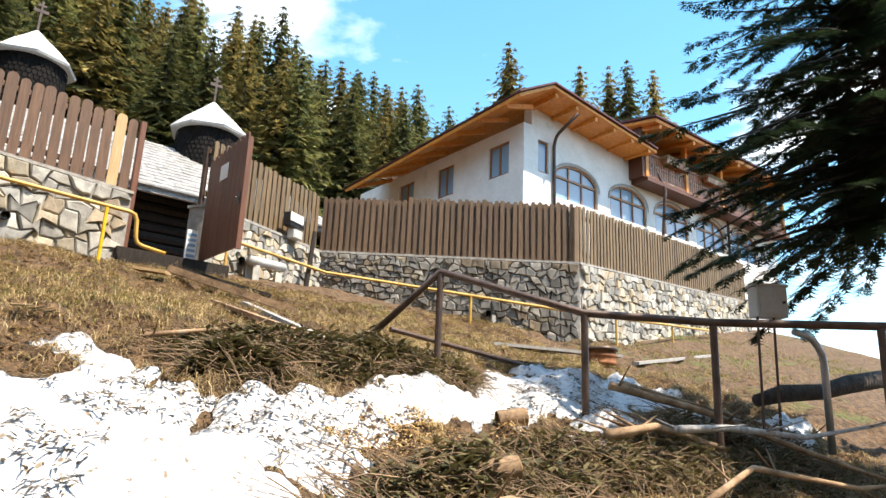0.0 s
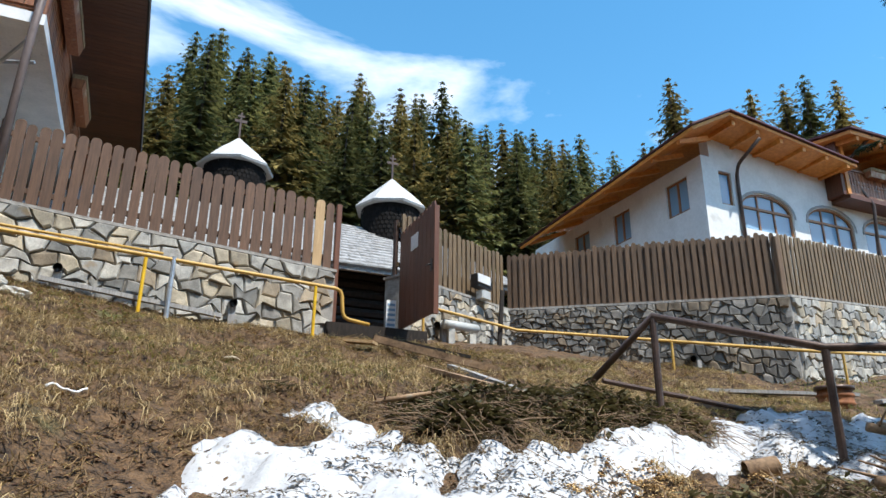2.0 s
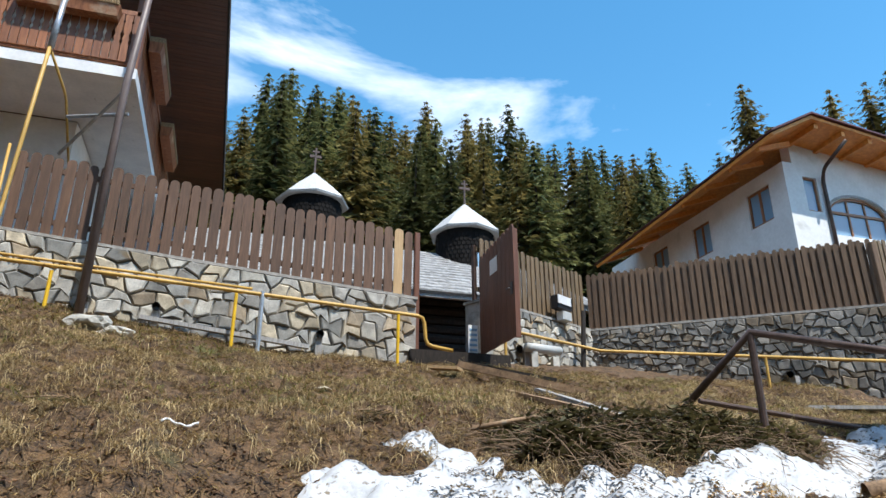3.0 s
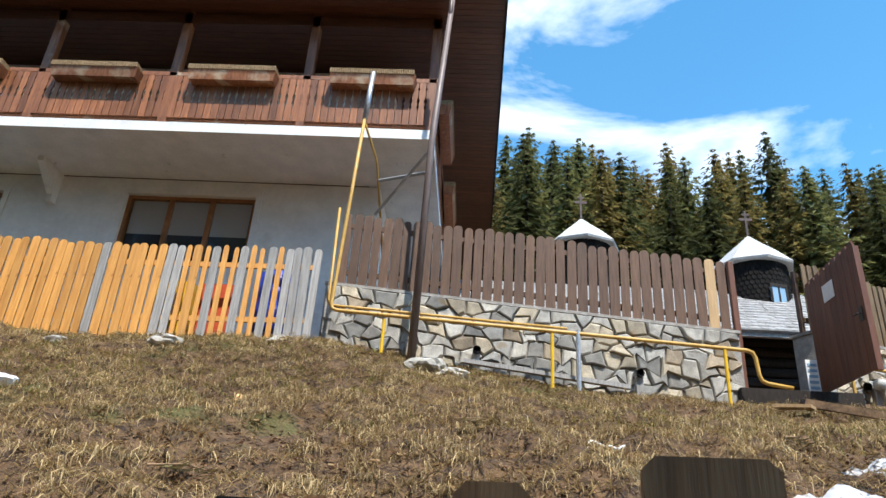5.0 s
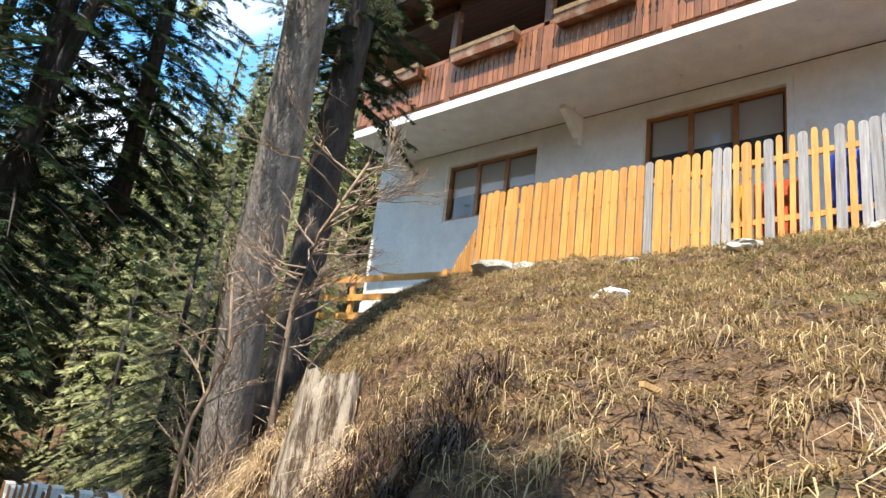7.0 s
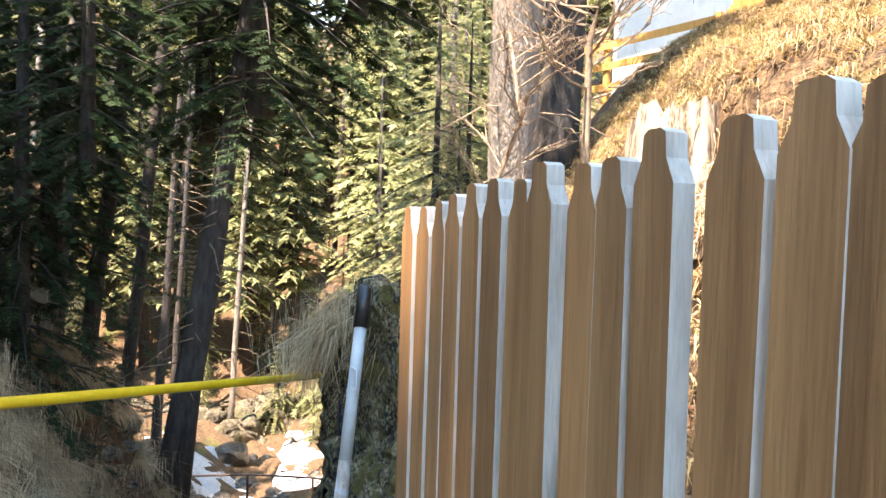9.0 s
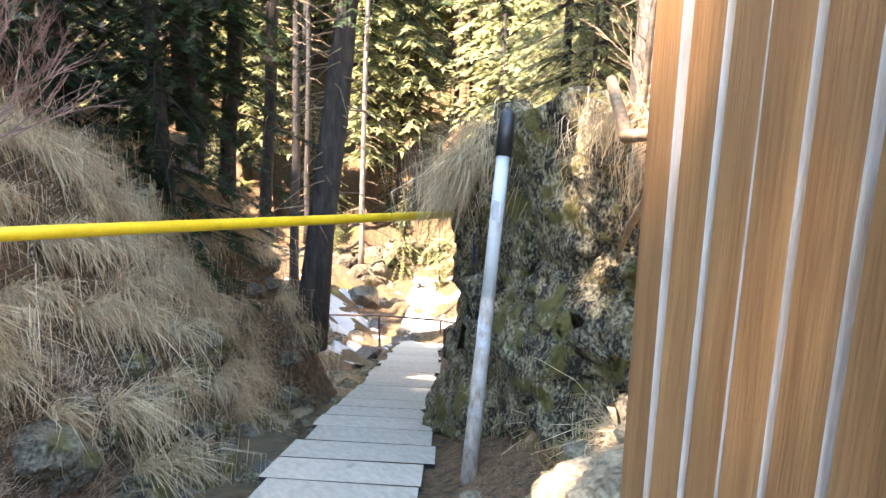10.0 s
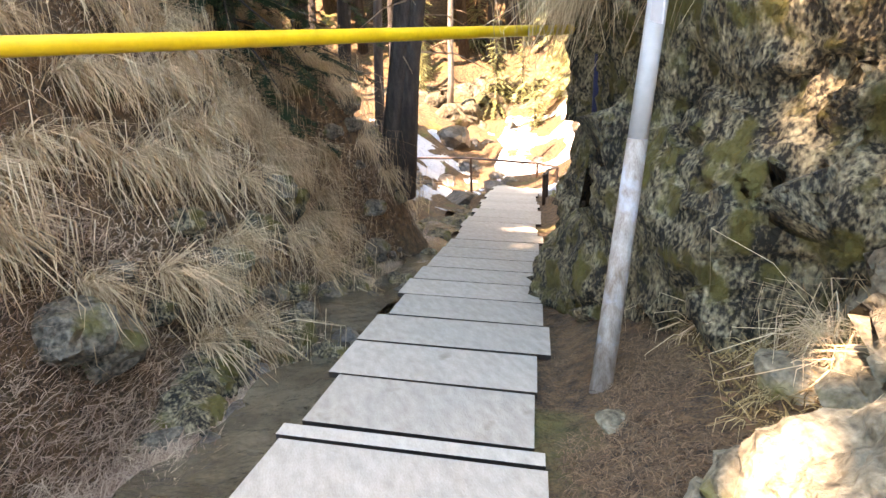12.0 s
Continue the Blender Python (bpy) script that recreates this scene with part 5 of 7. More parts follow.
plank((3.9, 8.9), (6.2, 8.3), 0.12, 0.06, DARKWOOD, "dark beam lying on the grass under the rail")
plank((4.2, 10.2), (5.6, 10.6), 0.1, 0.03, PALE, "pale lath lying on the grass")
plank((7.4, 10.6), (9.6, 9.7), 0.2, 0.05, GREYWOOD, "pale weathered board leaning at the wall foot", 0.12)
plank((9.5, 9.3), (13.0, 9.9), 0.14, 0.05, GREYWOOD, "grey board lying at the wall foot")
plank((-2.1, 12.62), (0.3, 12.6), 0.10, 0.06, GREYWOOD, "pale edging plank along the wall foot", 0.1)
plank((-4.15, 9.25), (-4.05, 8.9), 0.05, 0.03, CUTWOOD, "short stick of cut wood on the meadow", cat="stick")
plank((-4.17, 5.38), (-4.15, 5.47), 0.022, 0.02, CUTWOOD, "split stick of pale wood on the meadow", cat="stick")


def boulder(name, at, size, mat, label, category="stone", seed=0, group="", fine=3):
    """A rough stone: a ball pushed in and out, flattened below."""
    bm = bmesh.new()
    bmesh.ops.create_icosphere(bm, subdivisions=fine, radius=1.0)
    for v in bm.verts:
        p = v.co.copy()
        k = 1 + 0.40 * noise.noise(p * 1.3 + Vector((seed * 7.1, 0, 0))) + 0.16 * noise.noise(p * 3.0 + Vector((seed, 0, 3))) + 0.06 * noise.noise(p * 8.0) + 0.035 * noise.noise(p * 19.0)
        v.co = Vector((p.x * size[0], p.y * size[1], p.z * size[2])) * k
    me = bpy.data.meshes.new(name)
    bm.to_mesh(me)
    bm.free()
    me.materials.append(mat)
    ob = new(name, me)
    ob.location = at
    return tagged(ob, label, category, group)


boulder("stone", (-6.22, 8.75, gz(-6.22, 8.75) + 0.10), (0.20, 0.13, 0.10), WHITE, "white stone lying on the meadow", seed=2)
for i, (x, y, r) in enumerate(((-2.55, 11.7, 0.3), (-2.2, 11.5, 0.2), (-5.9, 11.2, 0.22), (-4.6, 11.8, 0.16), (-9.9, 11.6, 0.42), (-9.3, 11.55, 0.25), (-7.4, 11.3, 0.2), (1.0, 10.9, 0.1), (0.2, 9.9, 0.09))):
    boulder("stone", (x, y, gz(x, y) + r * 0.15), (r, r * 0.7, r * 0.4), STONE, "grey fieldstone lying in the matted grass", seed=i + 5, group="loose stones")


# ---------------------------------------------------------------- the gorge
def at_gorge(a, b):
    """World x, y from along and across."""
    return OX + a * UX + b * UY, OY + a * UY - b * UX


walkway = thing("boardwalk", (*at_gorge(0, 0), float(path_z(0)) - 0.2), "pale worn plank boardwalk stepping down the gorge", "boardwalk")
gm = Matrix(((UX, UY, 0, OX), (UY, -UX, 0, OY), (0, 0, 1, 0), (0, 0, 0, 1)))
rng = random.Random(11)
a, k = -1.26, 0
while a < 14.4:
    d = 0.14 if k == 2 else rng.uniform(0.55, 0.61)
    z = float(path_z(a + d * 0.5)) + 0.06
    l, r = -0.52 + rng.uniform(-0.05, 0.05), 0.52 + rng.uniform(-0.05, 0.05)
    if 0.3 < a < 1.0:
        r -= 0.06
    sk = -0.045
    rise = max((float(path_z(a)) - float(path_z(a + d))) * 0.5 - 0.010, 0.0)
    s = Shape().add([(a + 0.022 - sk, l, z + rise), (a + d - 0.022 - sk, l, z - rise), (a + d - 0.022 + sk, r, z - rise), (a + 0.022 + sk, r, z + rise)] +
                    [(a + 0.022 - sk, l, z - 0.035 + rise), (a + d - 0.022 - sk, l, z - 0.035 - rise), (a + d - 0.022 + sk, r, z - 0.035 - rise), (a + 0.022 + sk, r, z - 0.035 + rise)],
                    [(3, 2, 1, 0), (4, 5, 6, 7), (0, 1, 5, 4), (1, 2, 6, 5), (2, 3, 7, 6), (3, 0, 4, 7)], gm)
    board = part("deck_board", s, DECK, walkway)
    # side faces coloured dark, which paints the shade of the joints
    board.data.materials.append(DARKWOOD)
    for poly in board.data.polygons[1:]:
        poly.material_index = 1
    a += d
    k += 1
for b in (-0.4, 0.38):
    s = Shape().tube([(*at_gorge(q, b), float(path_z(q)) - 0.12) for q in np.arange(-1.2, 14.4, 0.8)], 0.06, 6)
    part("bearer", s, DARKWOOD, walkway)
railing = thing("low_railing", (*at_gorge(12.0, 0.7), float(path_z(12.0))), "thin dark steel railing at the foot of the boardwalk", "railing")
rp = [(10.0, 0.62), (11.6, 0.7), (13.2, 0.95), (14.6, 0.5), (15.0, -1.2), (15.0, -3.0)]
part("top_rail", Shape().tube([(*at_gorge(*p), float(path_z(p[0])) + 0.62) for p in rp], 0.03, 8), DARKSTEEL, railing)
for p in rp:
    part("post", Shape().tube([(*at_gorge(*p), float(path_z(p[0])) + 0.62), (*at_gorge(*p), float(path_z(p[0])) - 0.5)], 0.035, 8), DARKSTEEL, railing)

pole = thing("leaning_pole", (-8.2, 4.76, -1.6), "leaning white and grey pole with a black plastic cap", "pole")
p0, p1 = Vector((-8.2, 4.76, -1.65)), Vector((-8.85, 5.27, 0.80))
part("shaft", Shape().tube([p0 + (p1 - p0) * 0.52, p0 + (p1 - p0) * 0.88], 0.044, 14), GREYPAINT, pole, "white painted upper shaft", True)
part("lower_shaft", Shape().tube([p0, p0 + (p1 - p0) * 0.52], [0.054, 0.046], 14), WORNPOLE, pole, "brown worn wooden lower shaft", True)
part("cap", Shape().tube([p0 + (p1 - p0) * 0.875, p0 + (p1 - p0) * 0.985, p1], [0.054, 0.052, 0.03], 14), BLACK, pole, "black plastic cap", True)
part("tag", Shape().box(-0.05, 0.05, -0.008, 0.0, 0, 0.13, Matrix.Translation(p0 + (p1 - p0) * 0.72 + Vector((0.075, -0.03, 0)))), WHITE, pole)

over = thing("crossing_pipe", (-10.99, 5.85, -0.33), "bright yellow gas pipe crossing over the gorge path", "pipe")
part("pipe", Shape().tube([(-11.35, 6.3, -0.40), (-10.99, 5.85, -0.33), (-8.39, 2.64, 0.24), (-6.6, 0.4, 0.62)], 0.036, 12), YELLOW, over, smooth=True)
part("support", Shape().tube([(-10.98, 5.92, -0.33), (-11.15, 6.0, -2.4)], 0.03, 10), NAVY, over, "dark blue support post")

# stream in the bed left of the boards
sv, sf = [], []
A = np.arange(-1.5, 16, 0.2)
for i, q in enumerate(A):
    w = 0.30 + 0.10 * math.sin(q * 2.1) + 0.06 * math.sin(q * 5.3)
    c = -1.12 + 0.16 * math.sin(q * 1.3)
    z = float(path_z(q)) - 0.40 - 0.05 * math.sin(q * 3.0)
    for j in range(5):
        b = c + (j / 4 - 0.5) * 2 * w
        sv.append((*at_gorge(q, b), z + 0.012 * math.sin(q * 9 + j * 2)))
    if i:
        sf += [((i - 1) * 5 + j, i * 5 + j, i * 5 + j + 1, (i - 1) * 5 + j + 1) for j in range(4)]
s = Shape()
s.v, s.f = sv, sf
solid("stream", s, WATER, "shallow brown stream running beside the boards", "stream", kind="structure", smooth=True)


def crag(name, grid, mat, label, seed, rough=0.35, n_=70, m_=60, blocks=0.35):
    """A rock face: a sheet over (along, across, height) given by a function of u, v in 0..1, pushed about by noise."""
    verts = np.zeros((n_ * m_, 3))
    for i in range(n_):
        for j in range(m_):
            a_, b_, z_ = grid(i / (n_ - 1), j / (m_ - 1))
            x_, y_ = at_gorge(a_, b_)
            p = Vector((x_, y_, z_))
            o = noise.noise_vector(p * 0.9 + Vector((seed, 0, 0))) * rough + noise.noise_vector(p * 2.6 + Vector((0, seed, 0))) * rough * 0.5 + noise.noise_vector(p * 7.0) * rough * 0.24 + noise.noise_vector(p * 17.0) * rough * 0.12
            q = noise.cell(p * 1.8 + Vector((0, 0, seed))) * rough * blocks
            verts[i * m_ + j] = p + o + Vector((0, 0, 1)) * q * 0.2 + Vector((UY, -UX, 0)) * q
    k_ = (np.arange(n_ - 1)[:, None] * m_ + np.arange(m_ - 1)[None, :]).ravel()
    me = mesh_np(name, verts, np.stack([k_, k_ + m_, k_ + m_ + 1, k_ + 1], -1), mat, False)
    ob = new(name, me)
    ob.modifiers.new("thick", "SOLIDIFY").thickness = 0.2
    return tagged(ob, label, "rock face", kind="structure")


def cliff_right(u, v):
    """The mossy buttress that hugs the boards and turns back towards the meadow."""
    a_ = 6.6 - 6.9 * u
    z_foot = float(path_z(a_)) - 0.5
    corner = np.interp(a_, [-0.3, 0.5, 0.9, 1.4, 2.0, 3.5, 5.0, 6.6], [2.0, 1.55, 1.27, 1.0, 0.68, 0.64, 0.9, 1.6])
    b_ = corner + 0.4 * v ** 2 + 0.12 * math.sin(v * 9 + a_)
    top = 0.85 - 0.28 * max(a_ - 1.5, 0)
    return a_, b_, z_foot + v * (top - z_foot)


crag("mossy_cliff", cliff_right, ROCK, "dark mossy rock buttress with hanging grass beside the boards", 3.0, 0.24, 170, 90)


def cliff_light(u, v):
    a_ = 0.55 - 2.2 * u
    b_ = np.interp(u, [0, 0.25, 0.5, 1], [1.50, 1.40, 1.50, 1.45]) + 0.42 * v
    foot = float(path_z(a_)) + 0.1
    return a_, b_, foot + v * (float(meadow_z(*at_gorge(a_, b_ + 0.4))) - 0.8 - foot)


crag("pale_cliff", cliff_light, PALEROCK, "pale sunlit limestone face with moss and roots", 5.0, 0.22, 130, 110, 0.0)


def cliff_far(u, v):
    a_ = 4.0 + 22.0 * u
    return a_, 2.6 + 2.6 * u + 3.4 * v + 0.8 * math.sin(u * 17), float(path_z(a_)) - 0.3 + v * 6.5


crag("far_cliff", cliff_far, TANROCK, "tan rocky slope in the sun beyond the boards", 15.0, 0.6, 120, 70)


def cliff_end(u, v):
    return 20.5 + 5.0 * v + 2.5 * math.sin(u * 5), 9.0 - 16.0 * u, -7.2 + 1.5 * v


crag("end_cliff", cliff_end, TANROCK, "rocky bank closing the end of the gorge", 23.0, 0.6, 80, 60)
rng = random.Random(17)
for i in range(46):
    q = rng.uniform(-1.3, 15)
    b = rng.choice((-0.72, -1.5, -1.62, -1.05)) + rng.uniform(-0.12, 0.12)
    r = rng.uniform(0.07, 0.26) * (0.6 if b > -0.8 else 1)
    x, y = at_gorge(q, b)
    boulder("stone", (x, y, gz(x, y) + r * 0.1), (r * 1.3, r, r * 0.75), ROCK, "wet mossy stone in the stream bed", seed=i + 30, group="stream stones")
for i in range(60):
    q, b = (rng.uniform(13.5, 21), rng.uniform(-5.0, 4.0)) if i < 34 else (rng.uniform(-1.2, 7.0), -rng.uniform(0.72, 1.65))
    r = rng.uniform(0.12, 0.5) if i < 34 else rng.uniform(0.04, 0.13)
    x, y = at_gorge(q, b)
    boulder("stone", (x, y, gz(x, y) + r * 0.15), (r * 1.3, r, r * 0.7), WETROCK, "dark wet stone lying in the stream bed", seed=i + 230, group="stream stones", fine=2)
for i, (q, b, r) in enumerate(((-0.95, 1.45, 0.40), (-0.55, 1.15, 0.15), (-0.25, 1.62, 0.2), (-1.5, 1.8, 0.4), (0.1, 1.45, 0.14), (-0.5, 1.0, 0.07), (0.2, 0.8, 0.06))):
    x, y = at_gorge(q, b)
    boulder("stone", (x, y, gz(x, y) + r * 0.05), (r * 1.3, r, r * 0.55), PALEROCK, "pale broken limestone by the path", seed=i + 90, group="path stones", fine=5 if r > 0.3 else 3)
for i in range(70):
    q, b = rng.uniform(0.6, 9.0), -rng.uniform(1.6, 2.35)
    r = rng.uniform(0.05, 0.19)
    x, y = at_gorge(q, b)
    boulder("stone", (x, y, gz(x, y) - r * 0.15), (r * 1.2, r * 1.5, r * 0.9), MOSSROCK if i % 4 else ROCK, "mossy rock jutting from the stream bank", seed=i + 130, group="bank stones")

# roots that cross the pale face
root = thing("tree_root", (-7.48, 5.27, 0.73), "gnarled brown root growing over the limestone face", "root")
part("upper_root", Shape().tube([(-7.88, 5.42, 0.99), (-7.66, 5.34, 0.84), (-7.48, 5.27, 0.73), (-7.19, 5.17, 0.76), (-6.95, 5.09, 0.78), (-6.62, 4.97, 0.84)], [0.03, 0.032, 0.036, 0.028, 0.024, 0.018], 9), DEADWOOD, root, smooth=True)
part("hanging_root", Shape().tube([(-7.1, 5.17, 0.77), (-7.09, 5.17, 0.65), (-7.15, 5.19, 0.5), (-7.41, 5.28, 0.31), (-7.58, 5.34, 0.11)], [0.026, 0.03, 0.026, 0.02, 0.008], 9), DEADWOOD, root, smooth=True)

# the tall board fence between the path and the meadow
E3 = (-5.39, 3.92)
W3 = (-1.35, 3.36)
near = thing("path_fence", (*W3, 0.3), "tall tan board fence with shaped heads along the path", "fence", "board fences")
L3 = math.hypot(W3[0] - E3[0], W3[1] - E3[1])
fm = along((*W3, 0), (*E3, 0))
n3 = int(L3 / 0.078)
kinds = []
for k in range(4):
    w, h, t = 0.0305 + 0.0013 * k, 1.75, 0.013
    ring = [(-w, 0), (w, 0), (w, h - 0.055), (w * 0.62, h - 0.03), (w * 0.55, h - 0.005), (w * 0.3, h), (-w * 0.3, h), (-w * 0.55, h - 0.005), (-w * 0.62, h - 0.03), (-w, h - 0.055)]
    nn = len(ring)
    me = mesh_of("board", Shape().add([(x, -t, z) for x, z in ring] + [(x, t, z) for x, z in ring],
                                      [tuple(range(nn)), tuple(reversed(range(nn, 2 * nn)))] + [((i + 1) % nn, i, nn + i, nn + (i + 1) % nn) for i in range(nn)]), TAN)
    # edge faces: pale sawn wood, with the light on the board sides coloured in
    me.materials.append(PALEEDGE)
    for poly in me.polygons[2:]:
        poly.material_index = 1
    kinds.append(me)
rng = random.Random(29)
for i in range(n3):
    u = (i + 0.5) / n3
    x = W3[0] + (E3[0] - W3[0]) * u
    top = 1.36 + 0.075 * (x + 4.25)
    piece("board", kinds[rng.randrange(4)], fm @ Matrix.Translation((u * L3, rng.uniform(-0.003, 0.003), top - 1.75 + rng.uniform(-0.012, 0.012))) @ Matrix.Rotation(rng.uniform(-0.01, 0.01), 4, "Y"), near)
# a dark capped post and a few blunt boards stand above the rest
for x0, x1, top, m_ in ((-2.182, -2.118, 1.735, BLACK), (-2.112, -2.090, 1.74, TAN), (-2.086, -2.042, 1.74, TAN), (-1.925, -1.850, 1.76, TAN), (-1.745, -1.620, 1.79, TAN)):
    u0, u1 = ((W3[0] - q) * L3 / (W3[0] - E3[0]) for q in (x1, x0))
    c_ = 0.012
    ring = [(u0, 0.2), (u1, 0.2), (u1, top - c_), (u1 - c_, top), (u0 + c_, top), (u0, top - c_)]
    part("post" if m_ is BLACK else "board", Shape().add([(x, 0.032, z) for x, z in ring] + [(x, 0.060, z) for x, z in ring],
         [tuple(range(6)), tuple(reversed(range(6, 12)))] + [((i + 1) % 6, i, 6 + i, 6 + (i + 1) % 6) for i in range(6)], fm), m_, near)
for z in (0.45, 1.0):
    part("rail", Shape().add([(x, y, z + dz + zz) for x, dz in ((0.0, 0.1), (L3, -0.12)) for y in (-0.060, -0.017) for zz in (-0.04, 0.04)],
                             [(0, 1, 3, 2), (4, 6, 7, 5), (0, 4, 5, 1), (2, 3, 7, 6), (1, 5, 7, 3), (0, 2, 6, 4)], fm), TAN, near)


# ---------------------------------------------------------------- trees
def spruce_mesh(name, height, spread, clear, whorls, arms, mat, seed, dense=1.0, droop=0.35, size=0.30, fan=1, inner=0, taper=0.8, ragged=0.0):
    """The crown of a spruce: whorls of drooping arms, each feathered with small needle sprays. Trunk and crown come as two meshes."""
    rng = np.random.default_rng(seed)
    V, F = [], []
    wood = Shape()
    wood.tube([(0, 0, -0.6), (0.02 * height * 0.1, 0, height * 0.33), (0, 0, height * 0.97)], [height * 0.016, height * 0.011, height * 0.002], 8)
    k = 0
    for w in range(whorls):
        f = w / (whorls - 1)
        z = height * (clear + (1 - clear) * f ** 0.92)
        reach = (spread * (1 - f) ** taper * (1 - 0.25 * (1 - f) ** 6) + 0.10) * (1 + ragged * math.sin(w * 2.4 + seed))
        turn = rng.uniform(0, 6.28)
        n_ = max(4, int(arms * (1 - 0.5 * f)))
        for q in range(n_):
            ang = turn + 6.283 * q / n_ + rng.uniform(-0.25, 0.25)
            L_ = reach * rng.uniform(0.62, 1.12)
            dr = droop * rng.uniform(0.6, 1.4) * (1.2 - f)
            ca, sa = math.cos(ang), math.sin(ang)
            if L_ > spread * 0.35 and rng.random() < 0.5:
                wood.tube([(0, 0, z), (ca * L_ * 0.5, sa * L_ * 0.5, z - dr * L_ * 0.3), (ca * L_ * 0.85, sa * L_ * 0.85, z - dr * L_ * 0.6)], [0.03, 0.018, 0.006], 4, False)
            sprays = max(4, int(dense * (5 + 17 * L_ / spread)))
            t = rng.uniform(0.12, 1.0, sprays) ** 0.8
            side = rng.choice([-1.0, 1.0], sprays)
            for s_, sd in zip(t, side):
                r = L_ * s_
                zz = z - dr * r * (0.5 + 0.5 * s_) + 0.10 * L_ * s_ ** 3
                ln = size * rng.uniform(0.7, 1.5) * (1.1 - 0.4 * s_) * (0.22 + 0.78 * (1 - f) ** 0.7)
                out = rng.uniform(0.35, 0.95)
                dx_, dy_ = ca * out - sa * sd * (1 - out * 0.4), sa * out + ca * sd * (1 - out * 0.4)
                hang = -rng.uniform(0.15, 0.75)
                nrm = math.hypot(dx_, dy_)
                d_ = np.array((dx_ / nrm, dy_ / nrm, hang))
                p_ = np.array((-dy_ / nrm, dx_ / nrm, -0.15))
                o_ = np.array((ca * r, sa * r, zz))
                # a frond: a spine leaf and side twigs that point forward
                w_ = 0.15 if fan < 2 else 0.05
                m_ = o_ + d_ * ln * 0.4
                V += [o_, m_ + p_ * ln * w_, o_ + d_ * ln, o_, o_ + d_ * ln, m_ - p_ * ln * w_]
                F += [(k, k + 1, k + 2), (k + 3, k + 4, k + 5)]
                k += 6
                for q_ in range(fan):
                    b0 = o_ + d_ * ln * (0.05 + 0.5 * q_ / max(fan - 1, 1))
                    reach_ = ln * (0.62 - 0.25 * q_ / fan)
                    for g_ in (1, -1):
                        V += [b0, b0 + d_ * ln * (0.26 if fan < 2 else 0.16), b0 + (d_ * 0.7 + p_ * g_ * 0.72) * reach_]
                        F.append((k, k + 1, k + 2))
                        k += 3
        # the dense inside of the crown, close to the trunk
        for q in range(inner):
            ang = rng.uniform(0, 6.283)
            c_, e_ = math.cos(ang), math.sin(ang)
            r0_, r1_ = reach * 0.08, reach * rng.uniform(0.35, 0.62)
            dz_ = -reach * rng.uniform(0.15, 0.5)
            wd_ = reach * 0.2 + 0.04
            V += [(c_ * r0_ - e_ * wd_, e_ * r0_ + c_ * wd_, z), (c_ * r0_ + e_ * wd_, e_ * r0_ - c_ * wd_, z + 0.1), (c_ * r1_, e_ * r1_, z + dz_)]
            F.append((k, k + 1, k + 2))
            k += 3
    crown = mesh_np("crown", np.array(V), np.array(F), mat)
    return crown, mesh_of("trunk", wood, DARKBARK, smooth=True)


def spruce(kit, at, scale, turn, label, group, lean=(0, 0)):
    """A spruce from a crown and a trunk mesh."""
    t = thing("spruce_tree", at, label, "tree", group)
    t.rotation_euler = (lean[0], lean[1], turn)
    t.scale = (scale, scale, scale)
    for name, me in (("crown", kit[0]), ("trunk", kit[1])):
        ob = new(name, me)
        ob.parent = t
    return t


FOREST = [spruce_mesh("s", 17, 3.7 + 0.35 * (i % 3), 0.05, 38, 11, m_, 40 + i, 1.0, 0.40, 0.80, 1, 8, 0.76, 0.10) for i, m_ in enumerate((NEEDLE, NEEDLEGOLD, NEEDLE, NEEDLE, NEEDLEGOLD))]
rng = random.Random(71)
# the ridge behind church and villa: the skyline falls from west to east
EYE_ = (-0.7, 2.1, 1.9)


def ridge_tree(bearing, dist, drop, label, group):
    x, y = EYE_[0] + dist * math.sin(radians(bearing)), EYE_[1] + dist * math.cos(radians(bearing))
    rise_ = np.interp(bearing, [-14, -4, 1, 8, 14, 22, 27, 33, 40, 44], [26, 30, 34.5, 34.3, 33.4, 32.4, 31, 29.3, 26.8, 25]) - drop
    g_ = gz(x, y) - 0.3
    s_ = (EYE_[2] + dist * math.tan(radians(rise_)) - g_) / 17
    return spruce(FOREST[rng.randrange(5)], (x, y, g_), s_, rng.uniform(0, 6.28), label, group, (rng.uniform(-0.02, 0.02), rng.uniform(-0.02, 0.02)))


for dist, n_, drop in ((32, 19, 2.2), (37, 21, 0.6), (43, 22, 0.9), (50, 22, 1.2)):
    for i in range(n_):
        ridge_tree(-14 + 57 * (i + 0.5 + rng.uniform(-0.35, 0.35)) / n_, dist + rng.uniform(-2, 2), drop + rng.uniform(-1.4, 2.0), "tall dense green spruce of the forest behind the compound", "forest spruces")
for b_, d_, s_ in ((43.9, 42, -6.6), (49.6, 46, -4.6), (52.0, 47, -4.2), (53.6, 46, -4.6), (46.3, 50, -2.5), (55.6, 49, -3.6)):
    ridge_tree(b_, d_, s_, "lone spruce rising behind the villa roof", "villa spruces")
